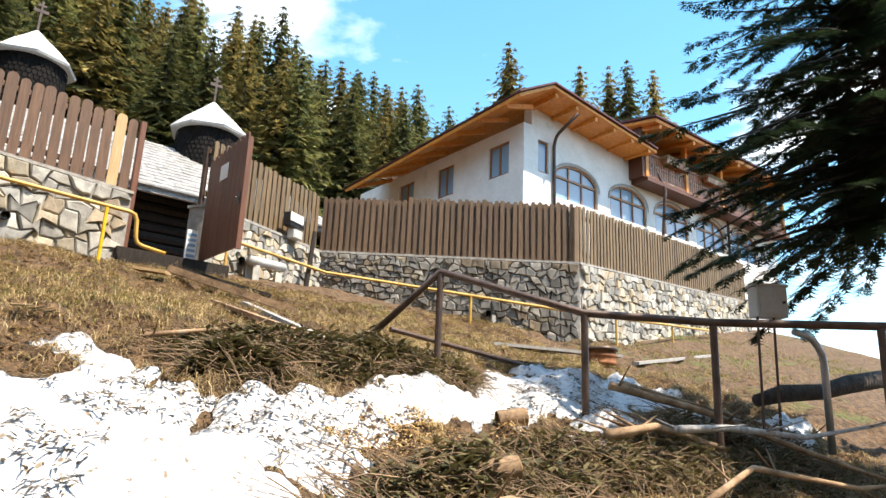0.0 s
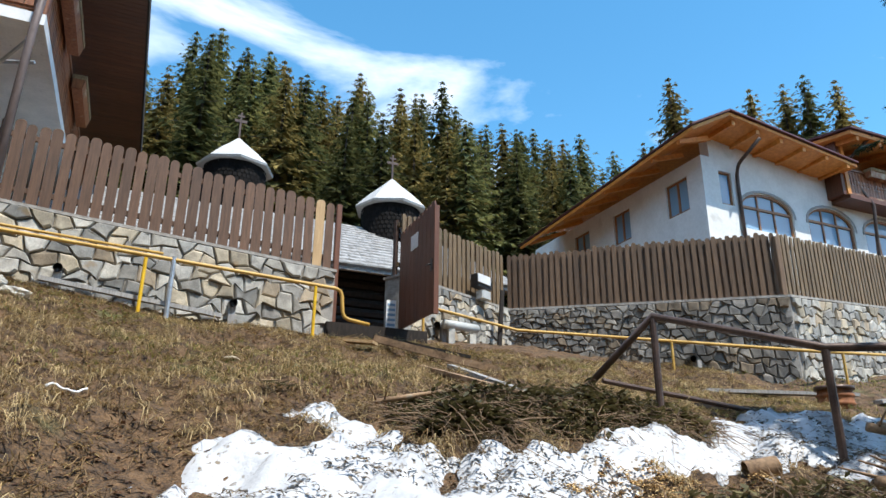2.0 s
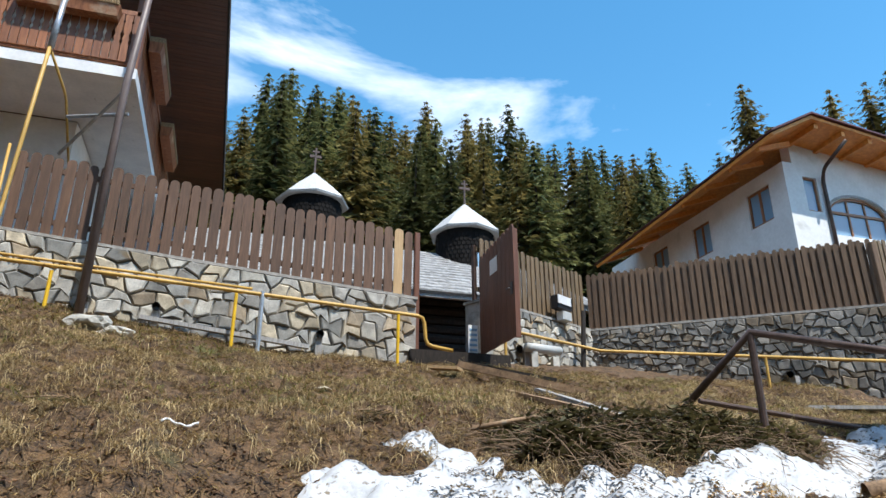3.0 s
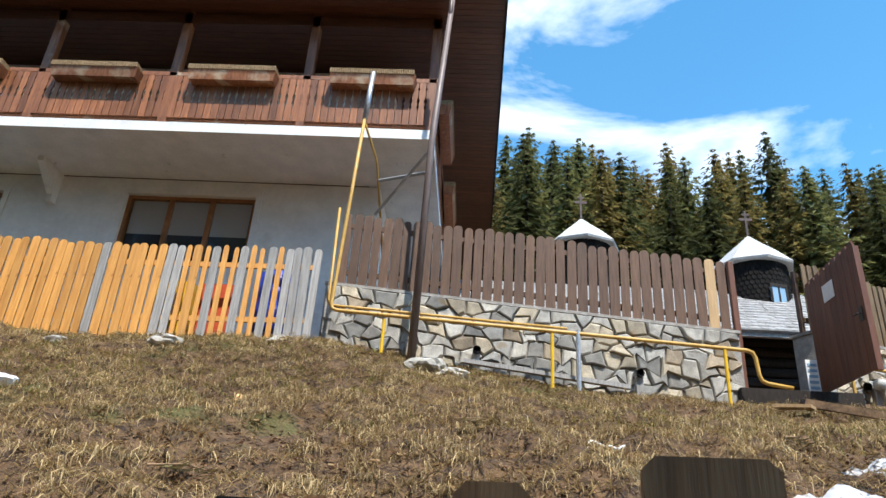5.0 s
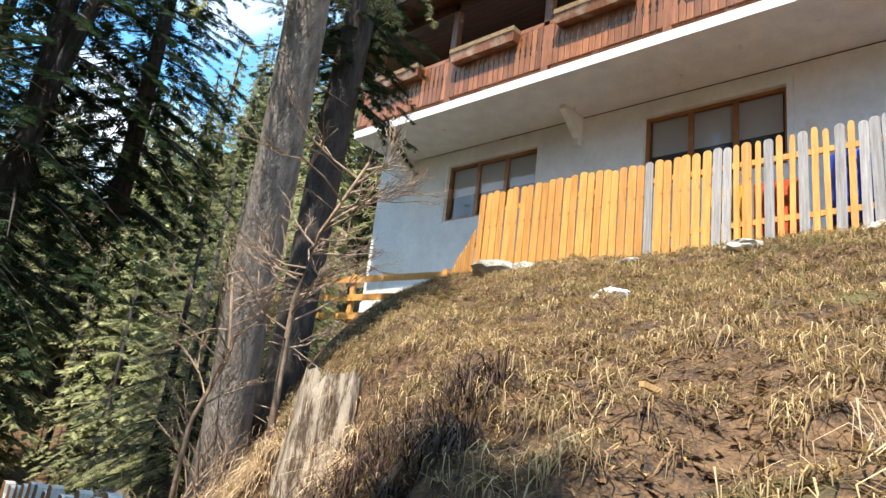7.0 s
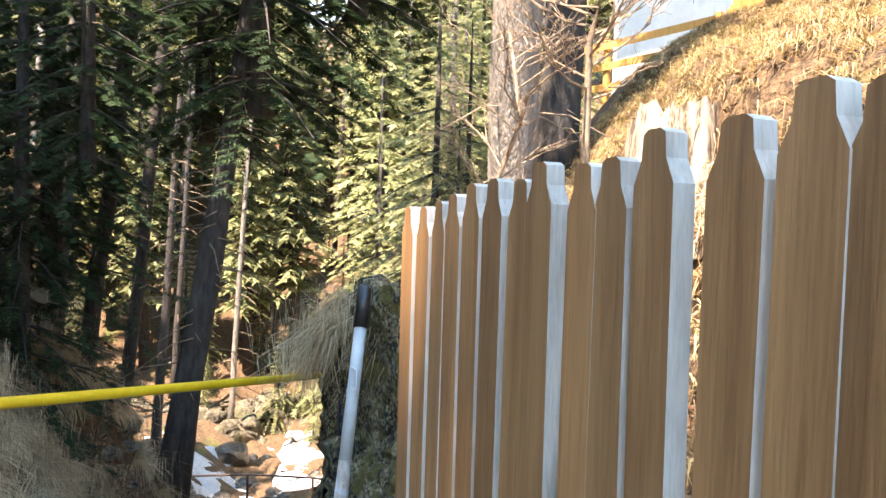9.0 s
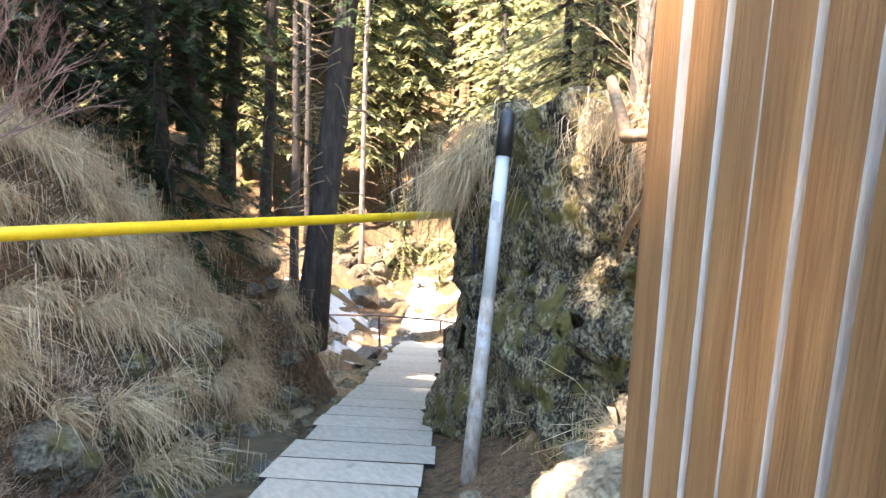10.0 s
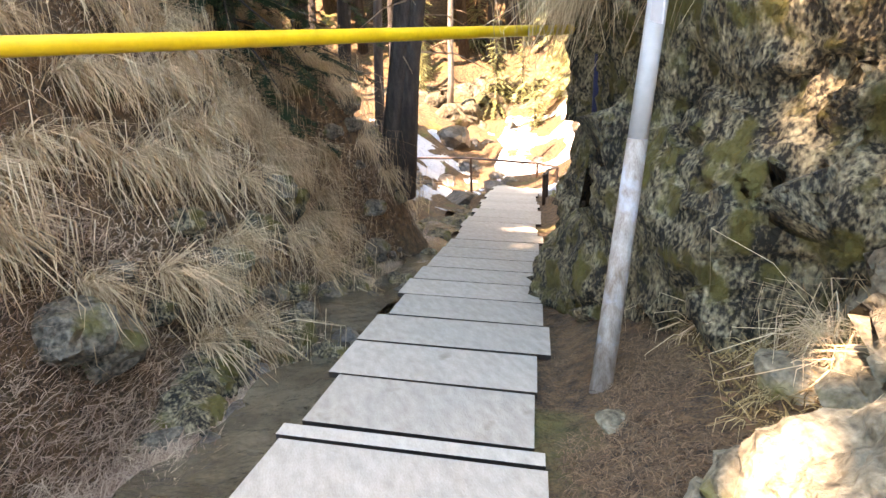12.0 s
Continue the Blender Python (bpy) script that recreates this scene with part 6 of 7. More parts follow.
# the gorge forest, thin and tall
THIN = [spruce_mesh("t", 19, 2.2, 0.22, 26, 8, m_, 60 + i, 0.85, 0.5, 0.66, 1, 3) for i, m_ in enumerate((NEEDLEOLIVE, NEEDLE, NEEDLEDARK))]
count = 0
while count < 125:
    a_, b_ = rng.uniform(5.5, 58), rng.uniform(-34, 26)
    if -7.0 < b_ < 6.0 and a_ < 24 or (b_ > 0 and a_ < 9) or abs(b_) < 3 and a_ < 30:
        continue
    x, y = at_gorge(a_, b_)
    if x > -17.5 and y > 10.5:
        continue
    kit = THIN[rng.choice((0, 0, 0, 1) if b_ > -9 else (0, 0, 1, 2))]
    spruce(kit, (x, y, gz(x, y) - 0.3), rng.uniform(0.6, 1.15), rng.uniform(0, 6.28), "slender spruce standing in the gorge forest", "gorge spruces", (rng.uniform(-0.05, 0.05), rng.uniform(-0.04, 0.06)))
    count += 1
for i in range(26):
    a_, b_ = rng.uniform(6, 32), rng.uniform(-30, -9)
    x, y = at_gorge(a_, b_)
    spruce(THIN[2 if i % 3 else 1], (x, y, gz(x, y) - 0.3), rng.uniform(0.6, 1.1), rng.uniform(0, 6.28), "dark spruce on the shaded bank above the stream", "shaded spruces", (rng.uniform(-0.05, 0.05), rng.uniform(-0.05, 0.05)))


# unseen high-crowned spruces, added south of the path to shade boards, cliff and fence
HIGH = spruce_mesh("h", 22, 3.0, 0.52, 22, 11, NEEDLE, 91, 0.9, 0.42, 0.85, 1, 9)
SHADE = [(1.6 - 1.5 * k, -3.4 - 0.5 * (k % 2), (0.80, 0.80, 0.84, 0.79, 0.70)[k]) for k in range(5)] + [(-5.5, -4.7, 1.10), (-6.3, -5.4, 1.06), (-7.2, -4.4, 0.98)]
SHADE += [(-9.0 - 1.9 * k, -4.4 - 0.8 * (k % 2), 0.72 + 0.04 * (k % 3)) for k in range(5)]
for i, (x, y, s_) in enumerate(SHADE):
    spruce(HIGH, (x, y, gz(x, y) - 0.3), s_, i * 1.7, "unseen high-crowned spruce added to shade the gorge path", "shaded spruces")


def bare_trunk(at, top, r0, r1, mat, label, group, twigs=20, seed=0):
    """A tall trunk with dead side twigs."""
    rg = random.Random(seed)
    t = thing("bare_spruce", at, label, "tree", group)
    a_, b_ = Vector(at), Vector(top)
    pts = [a_.lerp(b_, k / 8) + Vector((rg.uniform(-0.03, 0.03), rg.uniform(-0.03, 0.03), 0)) for k in range(9)]
    pts[0] = a_
    part("trunk", Shape().tube(pts, [r0 * 1.35] + [r0 + (r1 - r0) * k / 8 for k in range(1, 9)], 14), mat, t, smooth=True)
    s_ = Shape()
    for k in range(twigs):
        p = a_.lerp(b_, rg.uniform(0.12, 0.95))
        an = rg.uniform(0, 6.28)
        ln = rg.uniform(0.4, 1.3)
        s_.tube([p, p + Vector((math.cos(an) * ln * 0.5, math.sin(an) * ln * 0.5, -0.08)), p + Vector((math.cos(an) * ln, math.sin(an) * ln, -0.35 * ln))], [0.014, 0.009, 0.003], 4, False)
    part("dead_twigs", s_, TWIG, t)["kind"] = "stuff"
    return t


for dx_, dy_, r_, k in ((0.0, 0.0, 0.135, 1), (0.11, 0.22, 0.125, 2)):
    bare_trunk((-15.42 + dx_, 4.72 + dy_, gz(-15.42, 4.72) - 0.3), (-13.66 - dx_ * 2, 6.72 - dy_ * 0.6, 12.0), r_, 0.085, DARKBARK, "tall dark twin spruce trunk leaning over the stream", "gorge trunks", 60, k)
bare_trunk((-17.5, 3.6, gz(-17.5, 3.6) - 0.3), (-16.6, 4.8, 9), 0.15, 0.10, DARKBARK, "dark spruce trunk on the bank", "gorge trunks", 40, 3)
bare_trunk((-20, 4.4, gz(-20, 4.4) - 0.3), (-19.3, 5.5, 9), 0.14, 0.10, DARKBARK, "dark spruce trunk on the bank", "gorge trunks", 40, 4)
for i, (q, b) in enumerate(((9.6, -4.2), (12, -5), (17, -4), (22, -2.6), (24, -5), (27, -1.5), (13, -7.5), (21, -7), (25, 5), (19, -8.5), (29, -6), (33, 1), (31, 4), (15, -10))):
    x, y = at_gorge(q, b)
    bare_trunk((x, y, gz(x, y) - 0.3), (x - 0.1, y + 0.6, gz(x, y) + 12), 0.11 + 0.02 * (i % 3), 0.07, BARK if i % 3 == 0 else DARKBARK, "slender trunk of the gorge forest", "gorge trunks", 14, 10 + i)
for i in range(34):
    x, y = at_gorge(rng.uniform(25, 46), rng.uniform(-13, 9))
    spruce(THIN[(0, 0, 1)[i % 3]], (x, y, gz(x, y) - 0.3), rng.uniform(0.55, 1.0), rng.uniform(0, 6.28), "slender spruce standing in the gorge forest", "gorge spruces", (rng.uniform(-0.05, 0.05), rng.uniform(-0.04, 0.06)))
# the thick old spruce at the edge of the meadow, and its dark neighbour
big = bare_trunk((-11.45, 8.3, gz(-11.45, 8.3) - 0.4), (-8.7, 6.56, 12.5), 0.31, 0.23, BARK, "thick old spruce trunk with grey lichened bark", "old spruces", 40, 31)
bare_trunk((-11.9, 9.3, gz(-11.9, 9.3) - 0.4), (-11.2, 9.2, 13), 0.30, 0.22, DARKBARK, "dark spruce trunk beside the house", "old spruces", 30, 32)
BIGKIT = spruce_mesh("b", 12, 3.2, 0.0, 22, 12, NEEDLEOLIVE, 77, 2.6, 0.9, 0.30, 3)


def crown_on(parent_label, x, y, z, s_, turn, kit=None):
    return spruce(kit or BIGKIT, (x, y, z), s_, turn, parent_label, "old spruces")


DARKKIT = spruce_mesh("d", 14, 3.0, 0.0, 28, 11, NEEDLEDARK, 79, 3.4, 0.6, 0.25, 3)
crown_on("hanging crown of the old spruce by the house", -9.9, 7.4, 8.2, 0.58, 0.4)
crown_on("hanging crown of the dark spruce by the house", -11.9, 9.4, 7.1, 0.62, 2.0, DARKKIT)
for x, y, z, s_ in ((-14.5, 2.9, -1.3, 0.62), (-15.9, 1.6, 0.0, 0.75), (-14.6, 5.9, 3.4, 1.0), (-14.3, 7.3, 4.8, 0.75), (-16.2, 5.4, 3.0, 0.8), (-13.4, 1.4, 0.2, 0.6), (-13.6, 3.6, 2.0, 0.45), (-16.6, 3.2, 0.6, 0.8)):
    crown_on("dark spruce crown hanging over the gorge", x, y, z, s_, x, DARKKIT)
for x, y, s_ in ((-14.0, 9.0, 0.42), (-15.2, 9.9, 0.55), (-14.6, 11.2, 0.6), (-17.0, 10.2, 0.8), (-16.4, 12.4, 0.75), (-19.2, 11.8, 0.95), (-18.6, 14.0, 0.9), (-21.8, 13.2, 1.0), (-22.0, 16.0, 1.0), (-25.0, 15.5, 1.1), (-27.5, 13.5, 1.0)):
    crown_on("young olive-green spruce on the slope under the house", x, y, gz(x, y) - 0.2, s_, y, BIGKIT)
for i in range(34):
    x, y = at_gorge(rng.uniform(19, 34), rng.uniform(-9, 9))
    crown_on("young olive-green spruce on the far slope of the gorge", x, y, gz(x, y) - 0.2, rng.uniform(0.16, 0.42), i * 1.3, BIGKIT)
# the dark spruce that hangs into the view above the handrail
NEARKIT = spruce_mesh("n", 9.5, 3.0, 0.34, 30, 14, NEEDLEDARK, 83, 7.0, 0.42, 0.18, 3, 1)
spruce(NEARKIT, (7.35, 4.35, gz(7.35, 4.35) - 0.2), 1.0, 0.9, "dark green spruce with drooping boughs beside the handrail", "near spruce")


def shrub(at, height, seed, label, stems=4, mat=TWIG, spread=0.5, depth=4, r=0.02):
    """A leafless shrub of forking stems."""
    rg = random.Random(seed)
    t = thing("bare_shrub", at, label, "shrub", "bare shrubs")

    def grow(s_, p, d, ln, rad, level):
        q = p + d * ln + Vector((rg.uniform(-1, 1), rg.uniform(-1, 1), rg.uniform(-0.6, 0.8))) * ln * 0.12
        s_.tube([p, (p + q) / 2 + Vector((rg.uniform(-1, 1), rg.uniform(-1, 1), 0)) * ln * 0.06, q], [rad, rad * 0.85, rad * 0.7], 5, False)
        if level:
            for _ in range(rg.choice((2, 3, 3))):
                e = (d + Vector((rg.uniform(-1, 1), rg.uniform(-1, 1), rg.uniform(-0.3, 0.7))) * 0.75).normalized()
                grow(s_, p.lerp(q, rg.uniform(0.45, 1.0)), e, ln * rg.uniform(0.55, 0.85), rad * 0.62, level - 1)

    for k in range(stems):
        d = Vector((rg.uniform(-spread, spread), rg.uniform(-spread, spread), 1)).normalized()
        s_ = Shape()
        grow(s_, Vector(at) + Vector((rg.uniform(-0.1, 0.1), rg.uniform(-0.1, 0.1), -0.1)), d, height * rg.uniform(0.28, 0.4), r, depth)
        part("stem", s_, mat, t)
    return t


def leaning_shrub(points, seed, label, r=0.036, limbs=24, reach=0.75):
    """A small leafless tree: one crooked stem, forking limbs along its upper half that arch out and up."""
    rg = random.Random(seed)
    t = thing("bare_shrub", points[0], label, "shrub", "bare shrubs")
    P_ = [Vector(p) for p in points]
    part("stem", Shape().tube(P_, [r * (1 - 0.7 * k / (len(P_) - 1)) for k in range(len(P_))], 8), TWIG, t, smooth=True)

    def fork(s_, p, d, ln, rad, level):
        q = p + d * ln
        m = (p + q) / 2 + Vector((rg.uniform(-1, 1), rg.uniform(-1, 1), rg.uniform(-1, 1))) * ln * 0.10
        s_.tube([p, m, q], [rad, rad * 0.8, rad * 0.6], 5, False)
        if level:
            for _ in range(3):
                e = (d + Vector((rg.uniform(-1, 1), rg.uniform(-1, 1), rg.uniform(-0.5, 0.8))) * 0.7).normalized()
                fork(s_, p.lerp(q, rg.uniform(0.35, 1.0)), e, ln * rg.uniform(0.5, 0.75), rad * 0.6, level - 1)

    for k in range(limbs):
        f = 0.35 + 0.65 * k / limbs
        i = min(int(f * (len(P_) - 1)), len(P_) - 2)
        p = P_[i].lerp(P_[i + 1], f * (len(P_) - 1) - i)
        an = rg.uniform(0, 6.28)
        d = Vector((math.cos(an), math.sin(an), rg.uniform(0.2, 0.9))).normalized()
        s_ = Shape()
        fork(s_, p, d, reach * rg.uniform(0.45, 0.8), r * 0.30, 3)
        part("limb", s_, TWIG, t)
    return t


leaning_shrub([(-8.0, 6.6, gz(-8.0, 6.6) - 0.1), (-8.05, 6.62, 1.9), (-8.02, 6.6, 2.6), (-7.75, 6.55, 3.15), (-7.25, 6.55, 3.7)], 3, "leafless shrub with pale forking branches at the gorge edge")
leaning_shrub([(-8.9, 6.3, gz(-8.9, 6.3) - 0.1), (-8.95, 6.4, 1.5), (-8.7, 6.5, 2.1), (-8.75, 6.4, 2.8)], 6, "leafless shrub with crooked branches at the gorge edge", 0.03, 12, 0.85)
shrub((-9.6, 6.9, gz(-9.6, 6.9)), 2.6, 8, "leafless shrub with crooked branches at the gorge edge", 3, TWIG, 0.7, 4, 0.02)
for k, (x_, y_) in enumerate(((-10.0, 1.2), (-8.8, 0.9), (-12.5, 1.5), (-9.4, 1.5), (-11.0, 1.6), (-8.2, 1.2))):
    shrub((x_, y_, gz(x_, y_)), 2.0 + 0.2 * (k % 3), 11 + k, "reddish leafless shrub on the grassy bank", 6, REDTWIG, 0.8, 4, 0.014)

# the broken stump
rg = random.Random(4)
sx, sy = -6.86, 6.31
stump = thing("tree_stump", (sx, sy, gz(sx, sy)), "splintered grey and brown stump on the bank", "stump")
s_ = Shape()
n_ = 40
for k, (r, z) in enumerate(((0.37, -0.50), (0.32, -0.05), (0.295, 0.18), (0.285, 0.32), (0.26, 0.48))):
    for j in range(n_):
        an = 2 * math.pi * j / n_
        rr = r * (1 + 0.10 * math.sin(j * 0.9) + 0.10 * noise.noise((j * 0.8, k * 0.3, 0)))
        zz = z if k < 3 else z + (0.5 if k == 3 else 1.0) * (0.16 * noise.noise((j * 0.45, 3.0, 0)) + 0.05 * (j % 2))
        s_.v.append((sx + rr * math.cos(an), sy + rr * math.sin(an), gz(sx, sy) + zz * 0.8 - 0.06))
s_.f = [(k * n_ + j, k * n_ + (j + 1) % n_, (k + 1) * n_ + (j + 1) % n_, (k + 1) * n_ + j) for k in range(4) for j in range(n_)]
part("bark", s_, STUMP, stump, "bleached splintered outer wood")
core = Shape().lathe([(0.24, 0.0), (0.23, 0.22), (0.10, 0.30)], (sx, sy, gz(sx, sy)), 14)
part("rotten_core", core, DEADWOOD, stump)


# ---------------------------------------------------------------- snow, grass and brushwood
def blades(name, points, mat, length, width, label, category, lean=0.6, down=None, seed=0, bend=0.35):
    """Many grass blades as one object: each a bent strip of two quads."""
    rg = np.random.default_rng(seed)
    n_ = len(points)
    P_ = np.asarray(points, float)
    an = rg.uniform(0, 2 * np.pi, n_)
    ln = length * rg.uniform(0.5, 1.4, n_)
    d = np.stack([np.cos(an) * lean, np.sin(an) * lean, np.ones(n_)], -1)
    if down is not None:
        d = d * 0.35 + np.asarray(down)
    d /= np.linalg.norm(d, axis=1, keepdims=True)
    side = np.stack([-np.sin(an), np.cos(an), np.zeros(n_)], -1) * (width * rg.uniform(0.6, 1.4, n_))[:, None]
    mid = P_ + d * (ln * 0.55)[:, None]
    tip = mid + (d + np.array([0, 0, -bend * 2]) + rg.normal(0, 0.25, (n_, 3))) * (ln * 0.5)[:, None]
    V = np.stack([P_ - side, P_ + side, mid + side * 0.8, mid - side * 0.8, tip + side * 0.15, tip - side * 0.15], 1).reshape(-1, 3)
    k = np.arange(n_)[:, None] * 6
    F = np.concatenate([k + np.array([[0, 1, 2, 3]]), k + np.array([[3, 2, 4, 5]])])
    ob = new(name, mesh_np(name, V, F, mat))
    return tagged(ob, label, category, kind="stuff")


def mops(name, centres, fall, each, length, width, mat, label, seed, spread=0.65, lift=0.14):
    """Tussocks of long dead grass: blades spring from each centre, arch over and hang down the slope."""
    rg_ = np.random.default_rng(seed)
    c = np.repeat(np.asarray(centres, float), each, 0)
    n_ = len(c)
    an = rg_.uniform(0, 2 * np.pi, n_)
    big = np.repeat(rg_.uniform(0.6, 1.35, len(centres)), each)
    ln = length * big * rg_.uniform(0.5, 1.25, n_)
    h = np.stack([np.cos(an), np.sin(an), 0 * an], -1) * spread + np.asarray(fall) * 0.75
    a0 = c + np.stack([np.cos(an), np.sin(an), 0 * an], -1) * (ln * 0.22 * rg_.random(n_))[:, None]
    wob = rg_.normal(0, 0.16, (n_, 3))
    a1 = a0 + (h * 0.34 + wob + [0, 0, lift]) * ln[:, None]
    a2 = a1 + (h * 0.26 + wob + [0, 0, -0.24]) * ln[:, None]
    a3 = a2 + (h * 0.08 - wob * 0.5 + [0, 0, -0.46]) * ln[:, None]
    sd = np.stack([-np.sin(an), np.cos(an), 0 * an], -1) * (width * rg_.uniform(0.6, 1.4, n_))[:, None]
    V = np.stack([a0 - sd, a0 + sd, a1 - sd, a1 + sd, a2 - sd * 0.8, a2 + sd * 0.8, a3 - sd * 0.2, a3 + sd * 0.2], 1).reshape(-1, 3)
    k = np.arange(n_)[:, None] * 8
    F = np.concatenate([k + np.array([[0, 1, 3, 2]]), k + np.array([[2, 3, 5, 4]]), k + np.array([[4, 5, 7, 6]])])
    return tagged(new(name, mesh_np(name, V, F, mat)), label, "grass", kind="stuff")


rg = np.random.default_rng(9)


def snow_depth(x, y):
    """How deep the old snow lies: below zero there is none."""
    d = 0.0 * x - 0.40
    for cx, cy, rx, ry, h in ((0.30, 5.95, 0.75, 0.52, 0.45), (1.0, 5.6, 0.9, 0.45, 0.42), (0.2, 5.2, 1.1, 0.6, 0.5), (1.9, 6.15, 0.7, 0.25, 0.36), (0.62, 6.8, 0.25, 0.4, 0.32),
                              (3.3, 6.5, 1.0, 0.36, 0.45), (4.7, 6.9, 1.2, 0.65, 0.6), (6.4, 7.5, 1.3, 0.7, 0.5), (5.6, 6.0, 1.2, 0.32, 0.36), (7.6, 6.3, 1.2, 0.5, 0.4),
                              (-21.5, 9.6, 2.6, 1.6, 0.30), (-23.5, 7.0, 3.0, 1.6, 0.25), (-19.5, 9.2, 1.8, 0.7, 0.30), (-25.0, 11.5, 3.0, 2.0, 0.2)):
        d = np.maximum(d, h * (1 - ((x - cx) / rx) ** 2 - ((y - cy) / ry) ** 2))
    return d + 0.16 * waves(x, y, 2.7, 0.3) + 0.24 * waves(x, y, 7.1, 1.3) + 0.20 * waves(x, y, 17.0, 2.3)


def snow_sheet(name, x0, x1, y0, y1, st, label):
    V, F = sheet(np.arange(x0, x1, st), np.arange(y0, y1, st), lambda x, y: ground_z(x, y) + np.clip(snow_depth(x, y) * 0.24, -0.04, 0.08) + 0.012 * waves(x, y, 11.0, 4.0))
    dep = snow_depth(V[:, 0], V[:, 1])
    keep = (dep[F] > -0.06).any(1)
    me = mesh_np(name, V, F[keep], SNOW, True)
    return tagged(new(name, me), label, "snow", kind="structure")


snow_sheet("snow", -2.2, 9.0, 3.6, 8.2, 0.05, "melting patch of granular old snow littered with needles")
snow_sheet("snow_far", -29, -16.5, 4.5, 14.5, 0.15, "old snow lying at the foot of the gorge")


def scatter(n_, x0, x1, y0, y1):
    x, y = rg.uniform(x0, x1, n_), rg.uniform(y0, y1, n_)
    return x, y


def on_ground(x, y, keep):
    x, y = x[keep], y[keep]
    return np.stack([x, y, ground_z(x, y)], -1)


x, y = scatter(170000, -11.5, 9, 3.9, 12.8)
lump = clods(x, y) + rg.normal(0, 0.04, len(x))
wide = lattice(x, y, 0.55, 5) * 0.6 + lattice(x, y, 1.5, 6) * 0.4
a_, b_ = gorge(x, y)
clear = (snow_depth(x, y) < 0.0) & ((b_ > 1.2) | (a_ < -1))
slope_ = np.array([0.0, -0.6, 0.0])
blades("meadow_grass", on_ground(x, y, clear & (lump > 0.33)) + [0, 0, 0.012], GRASS, 0.095, 0.0034, "matted yellow-brown thatch of dead grass on the meadow", "grass", 3.4, seed=1, bend=0.12)
p_ = on_ground(x, y, clear & (lump + 0.30 * (wide - 0.5) > 0.50))[::9]
mops("straw_tufts", p_, slope_, 15, 0.11, 0.0023, STRAW, "tufts of bleached dead grass on the meadow", 2, 1.0, 0.18)
p_ = on_ground(x, y, clear & (lump > 0.30))[::16]
mops("brown_tufts", p_ + [0.03, 0.02, 0], slope_, 12, 0.10, 0.0026, leafy("brown_grass", (0.055, 0.032, 0.015), (0.27, 0.175, 0.085), 1.5, 0.2), "dark brown matted grass on the meadow", 21, 1.0, 0.06)
blades("dead_leaves", on_ground(x, y, clear & (lump < 0.50))[::4] + [0, 0, 0.012], leafy("dead_leaf", (0.035, 0.016, 0.010), (0.20, 0.105, 0.055), 2.0, 0.15), 0.045, 0.011, "dark reddish dead leaves lying in the hollows", "leaves", 2.6, seed=33, bend=0.3)
x, y = scatter(38000, -10, 18, 8.0, 12.6)
blades("green_grass", on_ground(x, y, waves(x, y, 1.1, 2.2) + 0.6 * waves(x, y, 4.3, 0.5) > -0.2), leafy("fresh_grass", (0.075, 0.080, 0.018), (0.27, 0.26, 0.07), 1.0), 0.08, 0.005, "fresh green grass below the high wall", "grass", 0.9, seed=5)

# hanging dead grass on the banks of the gorge
qa, qb = rg.uniform(-1.6, 9.5, 130000), -rg.uniform(1.3, 4.6, 130000)
x, y = OX + qa * UX + qb * UY, OY + qa * UY - qb * UX
p_ = on_ground(x, y, lattice(x, y, 3.0, 7) > 0.35)[::2]
blades("bank_litter", p_ + [0, 0, 0.02], leafy("bank_brown", (0.18, 0.12, 0.08), (0.58, 0.43, 0.30), 2.0, 0.1), 0.12, 0.0035, "brown needles and stalks on the bank", "litter", 2.0, seed=9, bend=0.5)
qa, qb = rg.uniform(-2.0, 1.6, 42000), -rg.uniform(1.25, 3.4, 42000)
x, y = OX + qa * UX + qb * UY, OY + qa * UY - qb * UX
blades("needle_litter", on_ground(x, y, lattice(x, y, 2.2, 9) > 0.22) + [0, 0, 0.012], leafy("rust_litter", (0.22, 0.13, 0.09), (0.68, 0.49, 0.35), 2.0, 0.2), 0.11, 0.0028, "rusty needles and stalks matted on the near bank", "litter", 3.2, seed=19, bend=0.15)
cent = []
for qa in np.arange(-1.5, 9.6, 0.30):
    low_ = 2.5 if qa < 0.3 else 2.0 + 0.3 * math.sin(qa * 2.3)
    for qb in np.arange(low_, 4.8, 0.30):
        a_, b_ = qa + rg.uniform(-0.17, 0.17), -qb + rg.uniform(-0.17, 0.17)
        if rg.random() < 0.86:
            x_, y_ = at_gorge(a_, b_)
            cent.append((x_, y_, gz(x_, y_) + 0.06))
mops("bank_grass", cent, np.array([UY, -UX, 0.0]), 190, 0.40, 0.0036, PALEGRASS, "long bleached grass hanging down the stream bank", 6, 0.40, 0.05)
cent = []
for k in range(52):
    u_, v_ = rg.uniform(0.1, 0.98), (rg.uniform(0.86, 1.0) if k < 52 else rg.uniform(0.55, 0.8))
    q = cliff_right(u_, v_)
    if 0.8 < q[0] < 2.0:
        q = (q[0], q[1] + 0.3, q[2])
    cent.append((*at_gorge(q[0], q[1] - 0.06), q[2]))
mops("cliff_grass", cent, np.array([-UY, UX, 0.0]), 120, 0.40, 0.0028, PALEGRASS, "tufts of dead grass hanging over the rock", 7, 0.3, 0.02)
qa, qb = rg.uniform(-2.8, 1.2, 24000), rg.uniform(0.58, 1.8, 24000)
x, y = OX + qa * UX + qb * UY, OY + qa * UY - qb * UX
p_ = on_ground(x, y, waves(x, y, 3.0, 2.0) > -0.1)
